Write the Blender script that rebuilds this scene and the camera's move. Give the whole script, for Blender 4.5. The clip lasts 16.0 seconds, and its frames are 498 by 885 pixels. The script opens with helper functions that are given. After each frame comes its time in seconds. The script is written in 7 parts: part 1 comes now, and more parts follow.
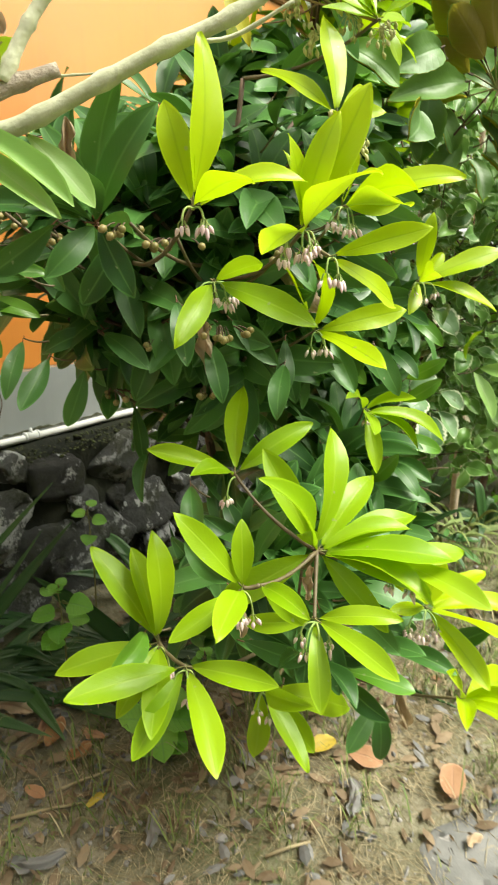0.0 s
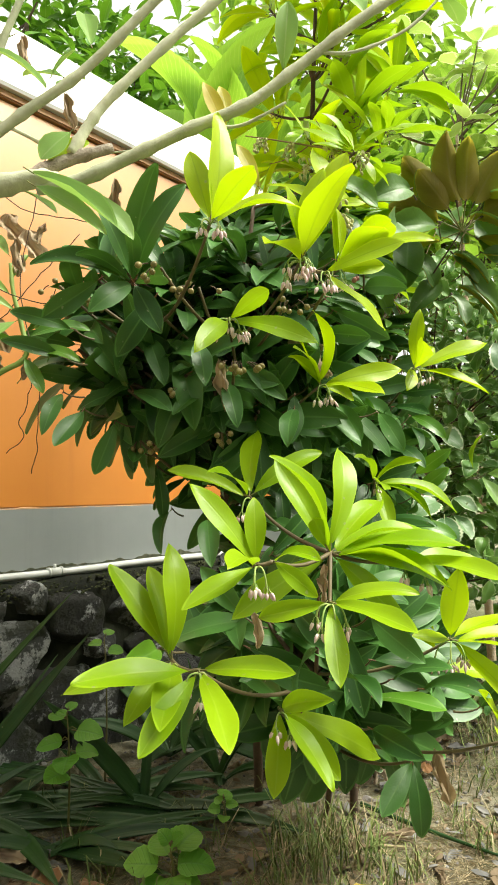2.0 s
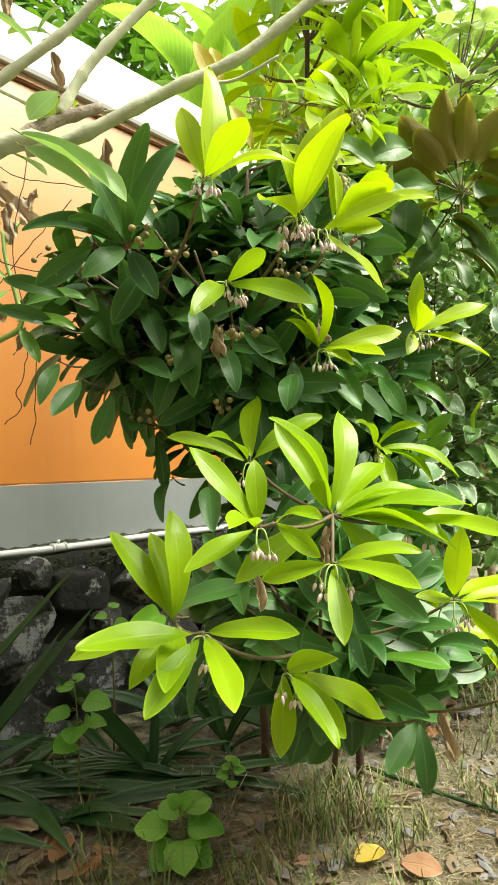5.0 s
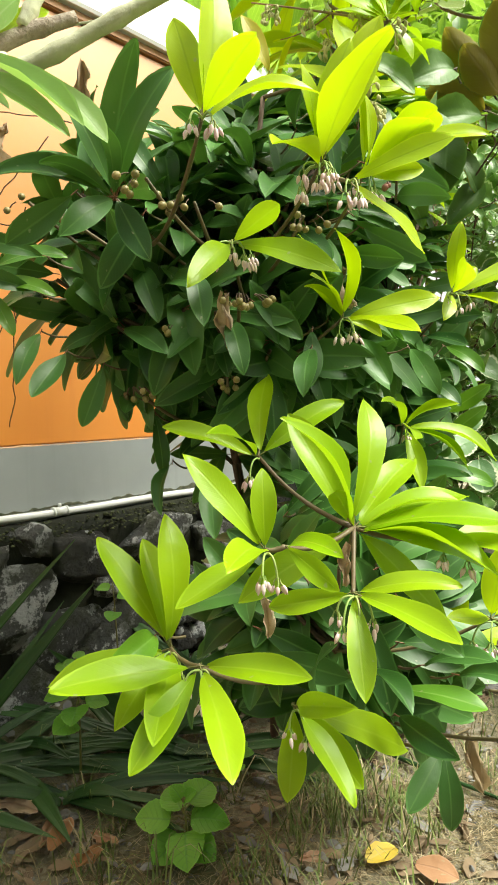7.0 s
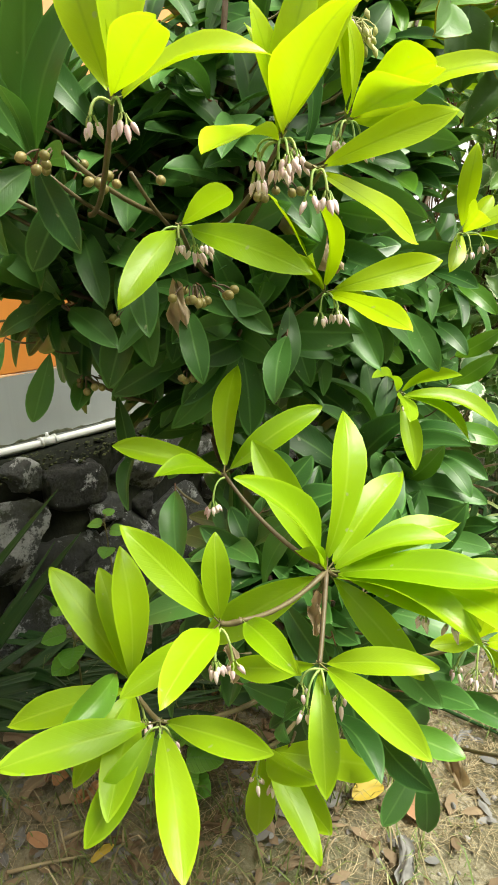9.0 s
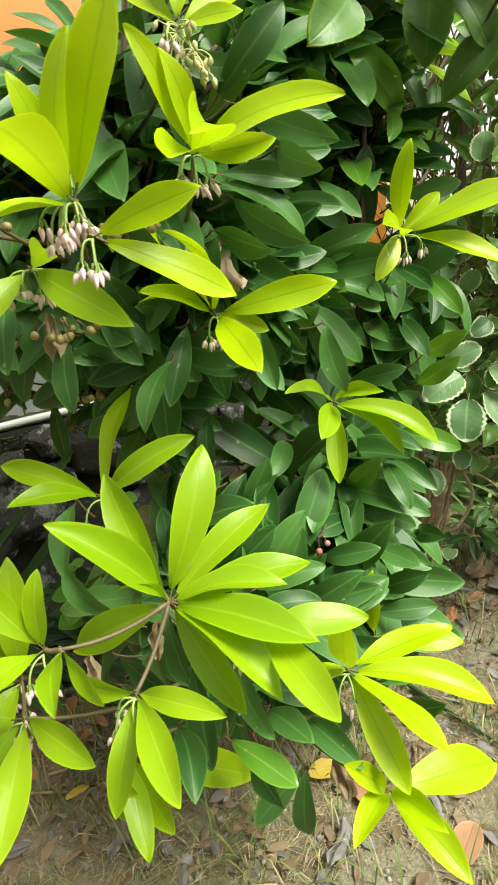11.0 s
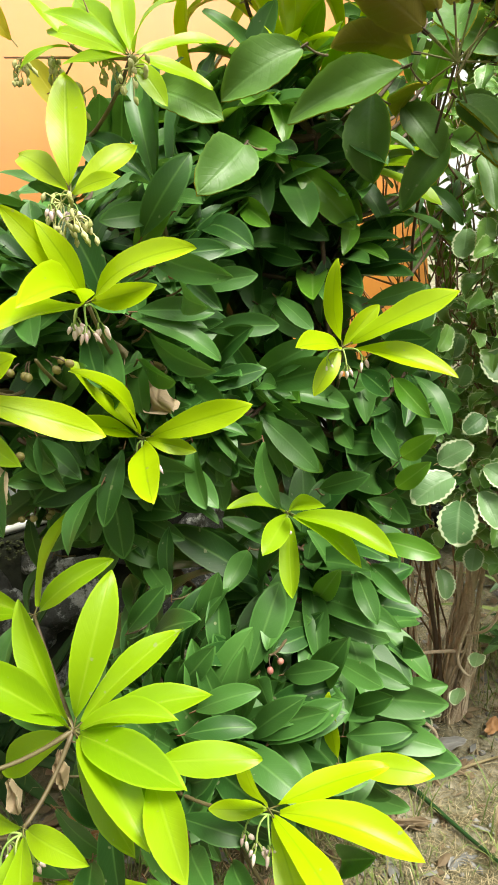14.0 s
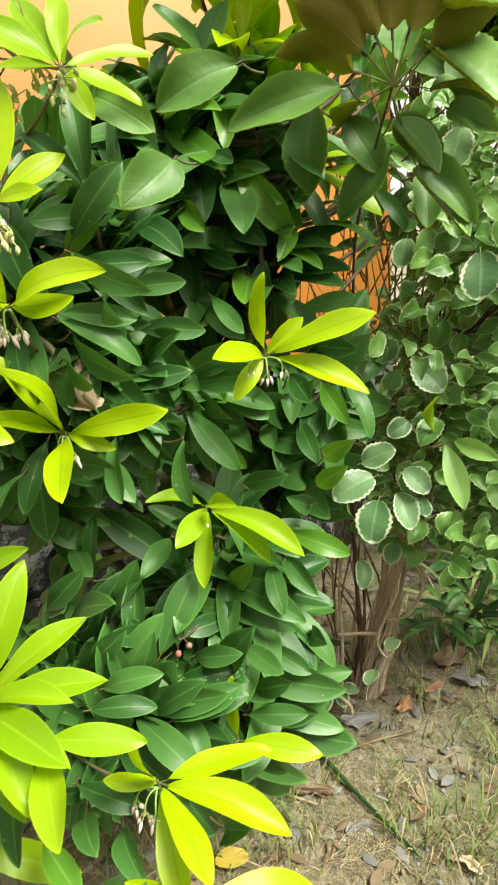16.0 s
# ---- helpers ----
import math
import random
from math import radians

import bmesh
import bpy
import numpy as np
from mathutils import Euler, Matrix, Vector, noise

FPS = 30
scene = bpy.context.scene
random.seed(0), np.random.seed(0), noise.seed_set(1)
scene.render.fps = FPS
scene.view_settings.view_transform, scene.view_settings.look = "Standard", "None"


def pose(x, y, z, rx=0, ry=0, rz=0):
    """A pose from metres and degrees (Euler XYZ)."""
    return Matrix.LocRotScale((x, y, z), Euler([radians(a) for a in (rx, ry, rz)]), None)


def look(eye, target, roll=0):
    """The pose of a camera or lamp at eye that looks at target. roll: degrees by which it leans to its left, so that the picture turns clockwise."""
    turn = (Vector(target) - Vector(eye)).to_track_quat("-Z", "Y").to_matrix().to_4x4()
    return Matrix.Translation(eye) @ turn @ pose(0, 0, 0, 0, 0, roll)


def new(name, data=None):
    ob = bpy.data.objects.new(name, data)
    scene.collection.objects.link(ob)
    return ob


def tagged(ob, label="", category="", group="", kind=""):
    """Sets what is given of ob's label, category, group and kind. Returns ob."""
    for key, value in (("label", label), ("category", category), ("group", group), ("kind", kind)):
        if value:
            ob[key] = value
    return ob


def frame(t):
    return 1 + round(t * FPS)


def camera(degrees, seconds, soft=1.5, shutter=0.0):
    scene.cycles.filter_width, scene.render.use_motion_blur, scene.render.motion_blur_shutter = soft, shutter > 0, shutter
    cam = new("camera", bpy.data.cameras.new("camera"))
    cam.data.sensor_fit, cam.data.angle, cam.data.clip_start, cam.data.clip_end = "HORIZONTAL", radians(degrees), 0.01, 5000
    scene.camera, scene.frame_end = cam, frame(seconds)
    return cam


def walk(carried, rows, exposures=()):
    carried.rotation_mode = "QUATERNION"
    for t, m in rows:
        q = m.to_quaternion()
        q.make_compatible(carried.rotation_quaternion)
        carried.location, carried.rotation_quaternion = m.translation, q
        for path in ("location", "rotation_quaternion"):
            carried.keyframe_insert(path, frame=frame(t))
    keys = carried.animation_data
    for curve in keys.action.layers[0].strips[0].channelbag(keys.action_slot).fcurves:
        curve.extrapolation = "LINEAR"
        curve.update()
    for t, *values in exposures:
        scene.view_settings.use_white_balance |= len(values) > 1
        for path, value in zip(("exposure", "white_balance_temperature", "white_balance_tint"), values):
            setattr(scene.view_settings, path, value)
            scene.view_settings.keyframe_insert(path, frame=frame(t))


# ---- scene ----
cam = camera(42.7, 16.0, soft=1.7, shutter=0.2)
PATH = [
    (0, (0.001, 0.102, 1.02), (0.135, 2.009, 0.435), 0.4),
    (0.5, (0.014, 0.098, 0.874), (-0.039, 2.089, 0.69), -0.6),
    (1, (0.014, 0.045, 0.756), (0.005, 2.043, 0.832), -0.9),
    (1.5, (0.017, 0.008, 0.741), (0.056, 2.002, 0.882), -0.2),
    (2, (0.01, 0.005, 0.737), (0.074, 1.998, 0.892), -0.8),
    (2.5, (0.011, -0.001, 0.729), (0.06, 1.993, 0.876), -0.6),
    (3, (0.003, 0.001, 0.733), (0.01, 1.994, 0.897), 0.2),
    (3.5, (0.0, 0.0, 0.73), (0.0, 1.992, 0.911), -0.0),
    (4, (0.004, 0.004, 0.729), (0.018, 1.998, 0.873), -1.1),
    (4.5, (0.005, 0.013, 0.715), (0.038, 2.011, 0.796), -0.8),
    (5, (0.012, 0.013, 0.718), (0.07, 2.01, 0.807), -2.0),
    (5.2, (0.016, 0.015, 0.716), (0.069, 2.013, 0.809), -2.2),
    (7.3, (0.032, 0.179, 0.837), (0.019, 2.165, 0.596), -1.0),
    (7.5, (0.039, 0.207, 0.893), (0.051, 2.173, 0.527), 0.2),
    (8, (0.056, 0.261, 0.94), (0.02, 2.187, 0.404), -0.9),
    (8.5, (0.072, 0.268, 0.94), (0.028, 2.187, 0.376), -2.3),
    (8.7, (0.076, 0.265, 0.943), (0.033, 2.185, 0.385), -2.8),
    (10.8, (0.318, 0.291, 1.032), (-0.08, 2.109, 0.299), -3.8),
    (11, (0.353, 0.314, 1.037), (-0.081, 2.121, 0.297), -4.8),
    (11.5, (0.418, 0.359, 1.044), (-0.087, 2.129, 0.264), -8.0),
    (12, (0.489, 0.394, 1.04), (-0.13, 2.14, 0.285), -8.8),
    (12.5, (0.524, 0.407, 1.045), (-0.125, 2.15, 0.309), -8.9),
    (13, (0.527, 0.392, 1.059), (-0.148, 2.135, 0.349), -8.4),
    (13.5, (0.536, 0.395, 1.06), (-0.171, 2.145, 0.398), -8.2),
    (14, (0.554, 0.385, 1.072), (-0.193, 2.172, 0.572), -8.6),
    (14.5, (0.577, 0.384, 1.068), (-0.217, 2.156, 0.587), -8.6),
    (15, (0.609, 0.38, 1.071), (-0.141, 2.127, 0.451), -7.4),
    (15.5, (0.612, 0.369, 1.094), (-0.152, 2.094, 0.429), -5.7),
    (16, (0.636, 0.387, 1.125), (-0.036, 2.165, 0.501), -4.4),
]
walk(cam, [(t, look(eye, target, roll)) for t, eye, target, roll in PATH], [(0.0, 0.90, 6800, 6), (1.5, 0.86, 6800, 6), (3.5, 0.81, 6800, 6), (5.0, 0.90, 6800, 6), (7.5, 0.98, 6800, 6), (8.5, 0.98, 6800, 6), (11.0, 0.78, 6800, 6), (13.0, 0.83, 6800, 6), (16.0, 0.87, 6800, 6)])

# ---- light: bright overcast sky, a broad soft sun from over the right-hand side ----
SUN_DIR = Vector((0.55, -0.12, 0.83)).normalized()
world = bpy.data.worlds.new("overcast_sky")
scene.world = world
world.use_nodes = True
wn = world.node_tree
wn.nodes.clear()
sky = wn.nodes.new("ShaderNodeTexSky")
sky.sky_type = "NISHITA"
sky.sun_disc = False
sky.sun_elevation = math.asin(SUN_DIR.z)
sky.sun_rotation = math.atan2(SUN_DIR.x, SUN_DIR.y)
sky.air_density, sky.dust_density, sky.ozone_density = 1.0, 6.0, 0.6
haze = wn.nodes.new("ShaderNodeMixRGB")
haze.inputs[0].default_value = 0.8
haze.inputs[2].default_value = (10.0, 10.0, 9.7, 1)
bg = wn.nodes.new("ShaderNodeBackground")
bg.inputs[1].default_value = 0.076
wout = wn.nodes.new("ShaderNodeOutputWorld")
wn.links.new(sky.outputs[0], haze.inputs[1])
wn.links.new(haze.outputs[0], bg.inputs[0])
wn.links.new(bg.outputs[0], wout.inputs[0])
sun = new("sun", bpy.data.lights.new("sun", "SUN"))
sun.data.energy, sun.data.angle, sun.data.color = 4.9, radians(28), (1.0, 0.97, 0.90)
sun.matrix_basis = SUN_DIR.to_track_quat("Z", "Y").to_matrix().to_4x4()


# ---- materials ----
class Nodes:
    """A short way to write a node material."""

    def __init__(self, name):
        self.mat = bpy.data.materials.new(name)
        self.mat.use_nodes = True
        self.nt = self.mat.node_tree
        self.nt.nodes.clear()

    def add(self, kind, outlet=0, **inputs):
        n = self.nt.nodes.new("ShaderNode" + kind)
        for key, value in inputs.items():
            socket = n.inputs[int(key[1:])] if key[0] == "i" and key[1:].isdigit() else n.inputs[key.replace("__", " ")]
            if isinstance(value, bpy.types.NodeSocket):
                self.nt.links.new(value, socket)
            else:
                socket.default_value = value
        return n.outputs[outlet]

    def math(self, op, a, b=0.0, c=0.0):
        out = self.add("Math", i0=a, i1=b, i2=c)
        out.node.operation = op
        return out

    def mix(self, fac, a, b):
        return self.add("MixRGB", i0=fac, i1=a, i2=b)

    def ramp(self, fac, *stops):
        n = self.nt.nodes.new("ShaderNodeValToRGB")
        self.nt.links.new(fac, n.inputs[0])
        el = n.color_ramp.elements
        while len(el) < len(stops):
            el.new(0.5)
        for e, (at, col) in zip(el, stops):
            e.position, e.color = at, (*col, 1)
        return n.outputs[0]

    def noise(self, scale, detail=4.0, rough=0.55, coord=None):
        n = self.nt.nodes.new("ShaderNodeTexNoise")
        n.inputs["Scale"].default_value, n.inputs["Detail"].default_value, n.inputs["Roughness"].default_value = scale, detail, rough
        if coord is not None:
            self.nt.links.new(coord, n.inputs["Vector"])
        return n.outputs[0]

    def bump(self, height, strength=0.3, distance=0.002):
        return self.add("Bump", Strength=strength, Distance=distance, Height=height)

    def out(self, shader):
        o = self.nt.nodes.new("ShaderNodeOutputMaterial")
        self.nt.links.new(shader, o.inputs[0])
        return self.mat


def rgb(r, g, b):
    return (r, g, b, 1)


def leaf_material(name, low, high, rib, through_col, through_fac=0.3, rough=0.38, veins=16.0, margin=None, blotch=0.25, relief=0.25, side_veins=0.05, thin=0.0, gloss=0.45):
    """Leaf: two tones by leaf, a pale midrib, faint side veins, blotches, light through the blade."""
    m = Nodes(name)
    uv = m.add("UVMap")
    sep = m.nt.nodes.new("ShaderNodeSeparateXYZ")
    m.nt.links.new(uv, sep.inputs[0])
    along, across = sep.outputs[0], sep.outputs[1]
    side = m.math("ABSOLUTE", m.math("SUBTRACT", across, 0.5))
    info = m.nt.nodes.new("ShaderNodeObjectInfo")
    geo = m.nt.nodes.new("ShaderNodeNewGeometry")
    rnd = m.math("FRACT", m.math("ADD", info.outputs["Random"], geo.outputs["Random Per Island"]))
    tex = m.nt.nodes.new("ShaderNodeTexCoord")
    spot = m.noise(9.0, 5.0, 0.6, geo.outputs["Position"])
    fine = m.noise(160.0, 3.0, 0.6, geo.outputs["Position"])
    col = m.mix(rnd, rgb(*low), rgb(*high))
    col = m.mix(m.math("MULTIPLY", m.math("SUBTRACT", spot, 0.35), blotch * 2), col, rgb(*[c * 0.6 for c in low]))
    vein = m.math("SINE", m.math("MULTIPLY", m.math("SUBTRACT", m.math("MULTIPLY", along, 1.0), m.math("MULTIPLY", side, 0.45)), veins * 6.283))
    vein = m.math("MULTIPLY", m.math("POWER", m.math("MAXIMUM", vein, 0.0), 6.0), side_veins)
    col = m.mix(vein, col, rgb(*rib))
    ribfac = m.add("MapRange", Value=side, i1=0.008, i2=0.055, i3=0.6, i4=0.0)
    col = m.mix(ribfac, col, rgb(*rib))
    if margin:
        wob = m.noise(70.0, 2.0, 0.5, geo.outputs["Position"])
        edge = m.math("ADD", m.math("MAXIMUM", m.math("MULTIPLY", side, 2.0), m.math("SUBTRACT", m.math("MULTIPLY", along, 1.9), 0.95)), m.math("MULTIPLY", m.math("SUBTRACT", wob, 0.5), 0.35))
        col = m.mix(m.add("MapRange", Value=edge, i1=0.87 + thin, i2=0.93 + thin, i3=0.0, i4=0.9), col, rgb(*margin))
    rim = m.add("MapRange", Value=m.math("ADD", side, m.math("MULTIPLY", m.math("POWER", along, 14.0), 0.5)), i1=0.44, i2=0.495, i3=0.0, i4=0.45)
    col = m.mix(rim, col, rgb(*[min(0.9, c * 1.45 + 0.01) for c in high]))
    speck = m.noise(110.0, 1.0, 0.4, geo.outputs["Position"])
    col = m.mix(m.add("MapRange", Value=speck, i1=0.755, i2=0.80, i3=0.0, i4=0.55), col, rgb(0.34, 0.36, 0.20))
    ripple = m.noise(34.0, 2.0, 0.5, geo.outputs["Position"])
    height = m.math("ADD", m.math("MULTIPLY", ripple, 2.5), m.math("ADD", m.math("MULTIPLY", vein, -1.5), m.math("ADD", m.math("MULTIPLY", ribfac, -0.8), m.math("MULTIPLY", fine, 0.25))))
    nor = m.bump(height, relief, 0.0015)
    rgh = m.math("ADD", m.math("MULTIPLY", spot, 0.25), rough - 0.12)
    body = m.add("BsdfPrincipled", **{"Base__Color": col, "Roughness": rgh, "Normal": nor, "Specular__IOR__Level": gloss})
    glow = m.add("BsdfTranslucent", Color=m.mix(0.55, col, rgb(*through_col)), Normal=nor)
    return m.out(m.add("MixShader", i0=through_fac, i1=body, i2=glow))


def plain_material(name, a, b, scale=30.0, rough=0.7, bump=0.3, dist=0.002, metal=0.0, fine=4.0):
    m = Nodes(name)
    geo = m.nt.nodes.new("ShaderNodeNewGeometry")
    info = m.nt.nodes.new("ShaderNodeObjectInfo")
    rnd = m.math("FRACT", m.math("ADD", info.outputs["Random"], geo.outputs["Random Per Island"]))
    n1 = m.noise(scale, 6.0, 0.6, geo.outputs["Position"])
    n2 = m.noise(scale * fine, 3.0, 0.6, geo.outputs["Position"])
    fac = m.math("ADD", m.math("MULTIPLY", n1, 0.7), m.math("MULTIPLY", rnd, 0.4))
    fac = m.add("MapRange", Value=fac, i1=0.3, i2=0.8, i3=0.0, i4=1.0)
    col = m.mix(fac, rgb(*a), rgb(*b))
    nor = m.bump(m.math("ADD", n1, m.math("MULTIPLY", n2, 0.5)), bump, dist)
    return m.out(m.add("BsdfPrincipled", **{"Base__Color": col, "Roughness": rough, "Normal": nor, "Metallic": metal}))


BRIGHT = leaf_material("young_leaf", (0.218, 0.405, 0.006), (0.305, 0.485, 0.009), (0.35, 0.53, 0.032), (0.39, 0.60, 0.01), 0.41, 0.36, blotch=0.12, gloss=0.36)
# Sunlit copy of the young leaf: sun put into yellower colour, backlit rib darker.
SUNNY = leaf_material("sunlit_young_leaf", (0.375, 0.565, 0.004), (0.45, 0.625, 0.007), (0.26, 0.43, 0.006), (0.45, 0.62, 0.008), 0.43, 0.36, blotch=0.10, gloss=0.40)
DARK = leaf_material("mature_leaf", (0.018, 0.074, 0.013), (0.078, 0.205, 0.040), (0.12, 0.26, 0.062), (0.15, 0.36, 0.03), 0.15, 0.43, gloss=0.40)
MID = leaf_material("half_grown_leaf", (0.070, 0.21, 0.018), (0.125, 0.29, 0.024), (0.20, 0.36, 0.08), (0.25, 0.5, 0.02), 0.25, 0.35)
FAR_LEAF = leaf_material("background_leaf", (0.10, 0.24, 0.03), (0.30, 0.45, 0.06), (0.3, 0.45, 0.12), (0.4, 0.65, 0.05), 0.40, 0.45)
BANANA = leaf_material("banana_leaf", (0.13, 0.28, 0.025), (0.26, 0.44, 0.05), (0.36, 0.52, 0.10), (0.45, 0.7, 0.05), 0.5, 0.4, veins=34.0, relief=0.6, side_veins=0.45)
PALE = leaf_material("pale_tree_leaf", (0.20, 0.39, 0.08), (0.30, 0.51, 0.14), (0.36, 0.52, 0.2), (0.35, 0.55, 0.08), 0.34, 0.42)
GREEN_EDGED = leaf_material("thin_edged_leaf", (0.080, 0.200, 0.036), (0.19, 0.36, 0.078), (0.18, 0.32, 0.11), (0.22, 0.44, 0.08), 0.22, 0.40, veins=7.0, margin=(0.54, 0.60, 0.38), relief=0.5, side_veins=0.08, thin=-0.002)
VARIEG = leaf_material("variegated_leaf", (0.085, 0.190, 0.070), (0.17, 0.300, 0.125), (0.22, 0.34, 0.17), (0.18, 0.36, 0.08), 0.20, 0.40, veins=7.0, margin=(0.70, 0.73, 0.52), relief=0.5, side_veins=0.12, thin=-0.06)
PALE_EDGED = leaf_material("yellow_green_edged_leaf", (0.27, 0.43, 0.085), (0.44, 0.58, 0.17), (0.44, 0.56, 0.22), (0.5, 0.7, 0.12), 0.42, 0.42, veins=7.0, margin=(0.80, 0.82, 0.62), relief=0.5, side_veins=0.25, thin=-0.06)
BROAD = leaf_material("broad_leaf_face", (0.062, 0.158, 0.024), (0.125, 0.258, 0.044), (0.125, 0.26, 0.060), (0.2, 0.40, 0.04), 0.20, 0.46, veins=9.0, relief=0.5, side_veins=0.06)
UNDER = leaf_material("broad_leaf_underside", (0.29, 0.235, 0.030), (0.38, 0.31, 0.050), (0.40, 0.33, 0.10), (0.72, 0.62, 0.05), 0.60, 0.55, veins=9.0, relief=0.5, side_veins=0.14)
MOSS = plain_material("ledge_moss", (0.018, 0.024, 0.008), (0.065, 0.078, 0.022), 60, 0.95, 0.8, 0.004)
WEED = leaf_material("weed_leaf", (0.13, 0.38, 0.035), (0.20, 0.48, 0.050), (0.14, 0.34, 0.07), (0.2, 0.5, 0.05), 0.28, 0.5, veins=7.0, relief=0.6, side_veins=0.3)
STRAP = leaf_material("strap_leaf", (0.016, 0.058, 0.013), (0.046, 0.115, 0.026), (0.035, 0.09, 0.022), (0.1, 0.2, 0.04), 0.06, 0.42, veins=1.0, gloss=0.35)
DRY = leaf_material("dry_leaf", (0.12, 0.084, 0.046), (0.27, 0.205, 0.125), (0.26, 0.19, 0.11), (0.4, 0.25, 0.1), 0.12, 0.8, relief=0.7)
TAN = leaf_material("withered_tan_leaf", (0.42, 0.31, 0.19), (0.60, 0.48, 0.34), (0.36, 0.24, 0.14), (0.4, 0.25, 0.1), 0.15, 0.75, relief=0.8)
RUSSET = leaf_material("fallen_russet_leaf", (0.37, 0.185, 0.070), (0.42, 0.26, 0.165), (0.34, 0.20, 0.12), (0.5, 0.25, 0.05), 0.15, 0.7, relief=0.6)
GOLD = leaf_material("fallen_yellow_leaf", (0.50, 0.35, 0.03), (0.54, 0.42, 0.06), (0.52, 0.42, 0.12), (0.7, 0.5, 0.04), 0.2, 0.6)
YELLOWING = leaf_material("yellowing_old_leaf", (0.36, 0.36, 0.012), (0.46, 0.40, 0.02), (0.48, 0.46, 0.06), (0.6, 0.55, 0.03), 0.35, 0.5, blotch=0.5)
GREY_LEAF = leaf_material("fallen_grey_leaf", (0.10, 0.102, 0.096), (0.24, 0.238, 0.225), (0.24, 0.235, 0.22), (0.3, 0.3, 0.25), 0.05, 0.75)
STALK = plain_material("leaf_stalk", (0.16, 0.055, 0.030), (0.26, 0.12, 0.06), 60, 0.5)
TWIG = plain_material("brown_twig", (0.060, 0.038, 0.024), (0.125, 0.083, 0.052), 70, 0.8, 0.5)
REDDISH_TWIG = plain_material("reddish_bare_twig", (0.15, 0.085, 0.045), (0.34, 0.22, 0.13), 60, 0.8, 0.5)
GREEN_TWIG = plain_material("green_twig", (0.16, 0.20, 0.05), (0.22, 0.17, 0.07), 70, 0.6, 0.3)
PALE_BARK = plain_material("pale_smooth_bark", (0.42, 0.44, 0.28), (0.76, 0.79, 0.55), 34, 0.75, 0.55, 0.003)
STUB_WOOD = plain_material("weathered_broken_wood", (0.30, 0.25, 0.18), (0.62, 0.56, 0.46), 60, 0.9, 0.8, 0.004)
OLD_BARK = plain_material("fibrous_brown_bark", (0.42, 0.32, 0.21), (0.76, 0.65, 0.50), 55, 0.9, 0.9, 0.006)
BUD = plain_material("pink_bud", (0.62, 0.42, 0.45), (0.84, 0.72, 0.70), 120, 0.5, 0.1)
DRIED = plain_material("dried_flower", (0.30, 0.33, 0.09), (0.60, 0.57, 0.30), 160, 0.85, 0.3)
STALK_GREEN = plain_material("green_flower_stalk", (0.20, 0.34, 0.07), (0.34, 0.42, 0.12), 70, 0.55, 0.2)
BERRY = plain_material("unripe_berry", (0.17, 0.15, 0.045), (0.30, 0.24, 0.09), 50, 0.45, 0.1)
RED_BERRY = plain_material("reddish_berry", (0.30, 0.09, 0.08), (0.42, 0.18, 0.14), 50, 0.45, 0.1)
STRAW = plain_material("dry_grass", (0.17, 0.135, 0.062), (0.52, 0.44, 0.27), 28, 0.85, 0.2)
GRASS = plain_material("green_grass", (0.085, 0.15, 0.03), (0.20, 0.25, 0.065), 20, 0.7, 0.2)
PEBBLE = plain_material("grey_pebble", (0.13, 0.125, 0.115), (0.32, 0.31, 0.29), 35, 0.8, 0.6, 0.004)
WHITE_PAINT = plain_material("white_painted_roof", (0.76, 0.77, 0.77), (0.84, 0.84, 0.83), 6, 0.55, 0.1)
FASCIA = plain_material("brown_trim_board", (0.30, 0.15, 0.06), (0.38, 0.20, 0.085), 12, 0.6, 0.3)
PIPE = plain_material("white_plastic_pipe", (0.58, 0.60, 0.58), (0.72, 0.73, 0.71), 14, 0.4, 0.15)
SLAB = plain_material("worn_grey_slab", (0.085, 0.09, 0.085), (0.26, 0.26, 0.245), 13, 0.9, 0.5, 0.004, fine=18.0)
DIRT_MARK = plain_material("mossy_grime", (0.035, 0.045, 0.025), (0.10, 0.10, 0.06), 40, 0.95, 0.8, 0.004)


def painted_wall(name, a, b, grime, scale=3.0):
    """Painted plaster: roller texture, faint patches, stains that run down."""
    m = Nodes(name)
    geo = m.nt.nodes.new("ShaderNodeNewGeometry")
    pos = geo.outputs["Position"]
    patch = m.noise(scale, 6.0, 0.6, pos)
    grain = m.noise(260.0, 3.0, 0.6, pos)
    wave = m.noise(14.0, 3.0, 0.5, pos)
    run = m.nt.nodes.new("ShaderNodeMapping")
    m.nt.links.new(pos, run.inputs[0])
    run.inputs["Scale"].default_value = (28, 28, 1.6)
    streak = m.noise(1.0, 4.0, 0.6, run.outputs[0])
    col = m.mix(m.add("MapRange", Value=patch, i1=0.35, i2=0.68, i3=0.0, i4=1.0), rgb(*a), rgb(*b))
    col = m.mix(m.add("MapRange", Value=streak, i1=0.56, i2=0.78, i3=0.0, i4=0.45), col, rgb(*grime))
    nor = m.bump(m.math("ADD", m.math("MULTIPLY", wave, 1.2), m.math("MULTIPLY", grain, 0.25)), 0.25, 0.004)
    return m.out(m.add("BsdfPrincipled", **{"Base__Color": col, "Roughness": m.math("ADD", m.math("MULTIPLY", patch, 0.3), 0.3), "Normal": nor, "Coat__Weight": 0.9, "Coat__Roughness": 0.38, "Coat__IOR": 2.3}))


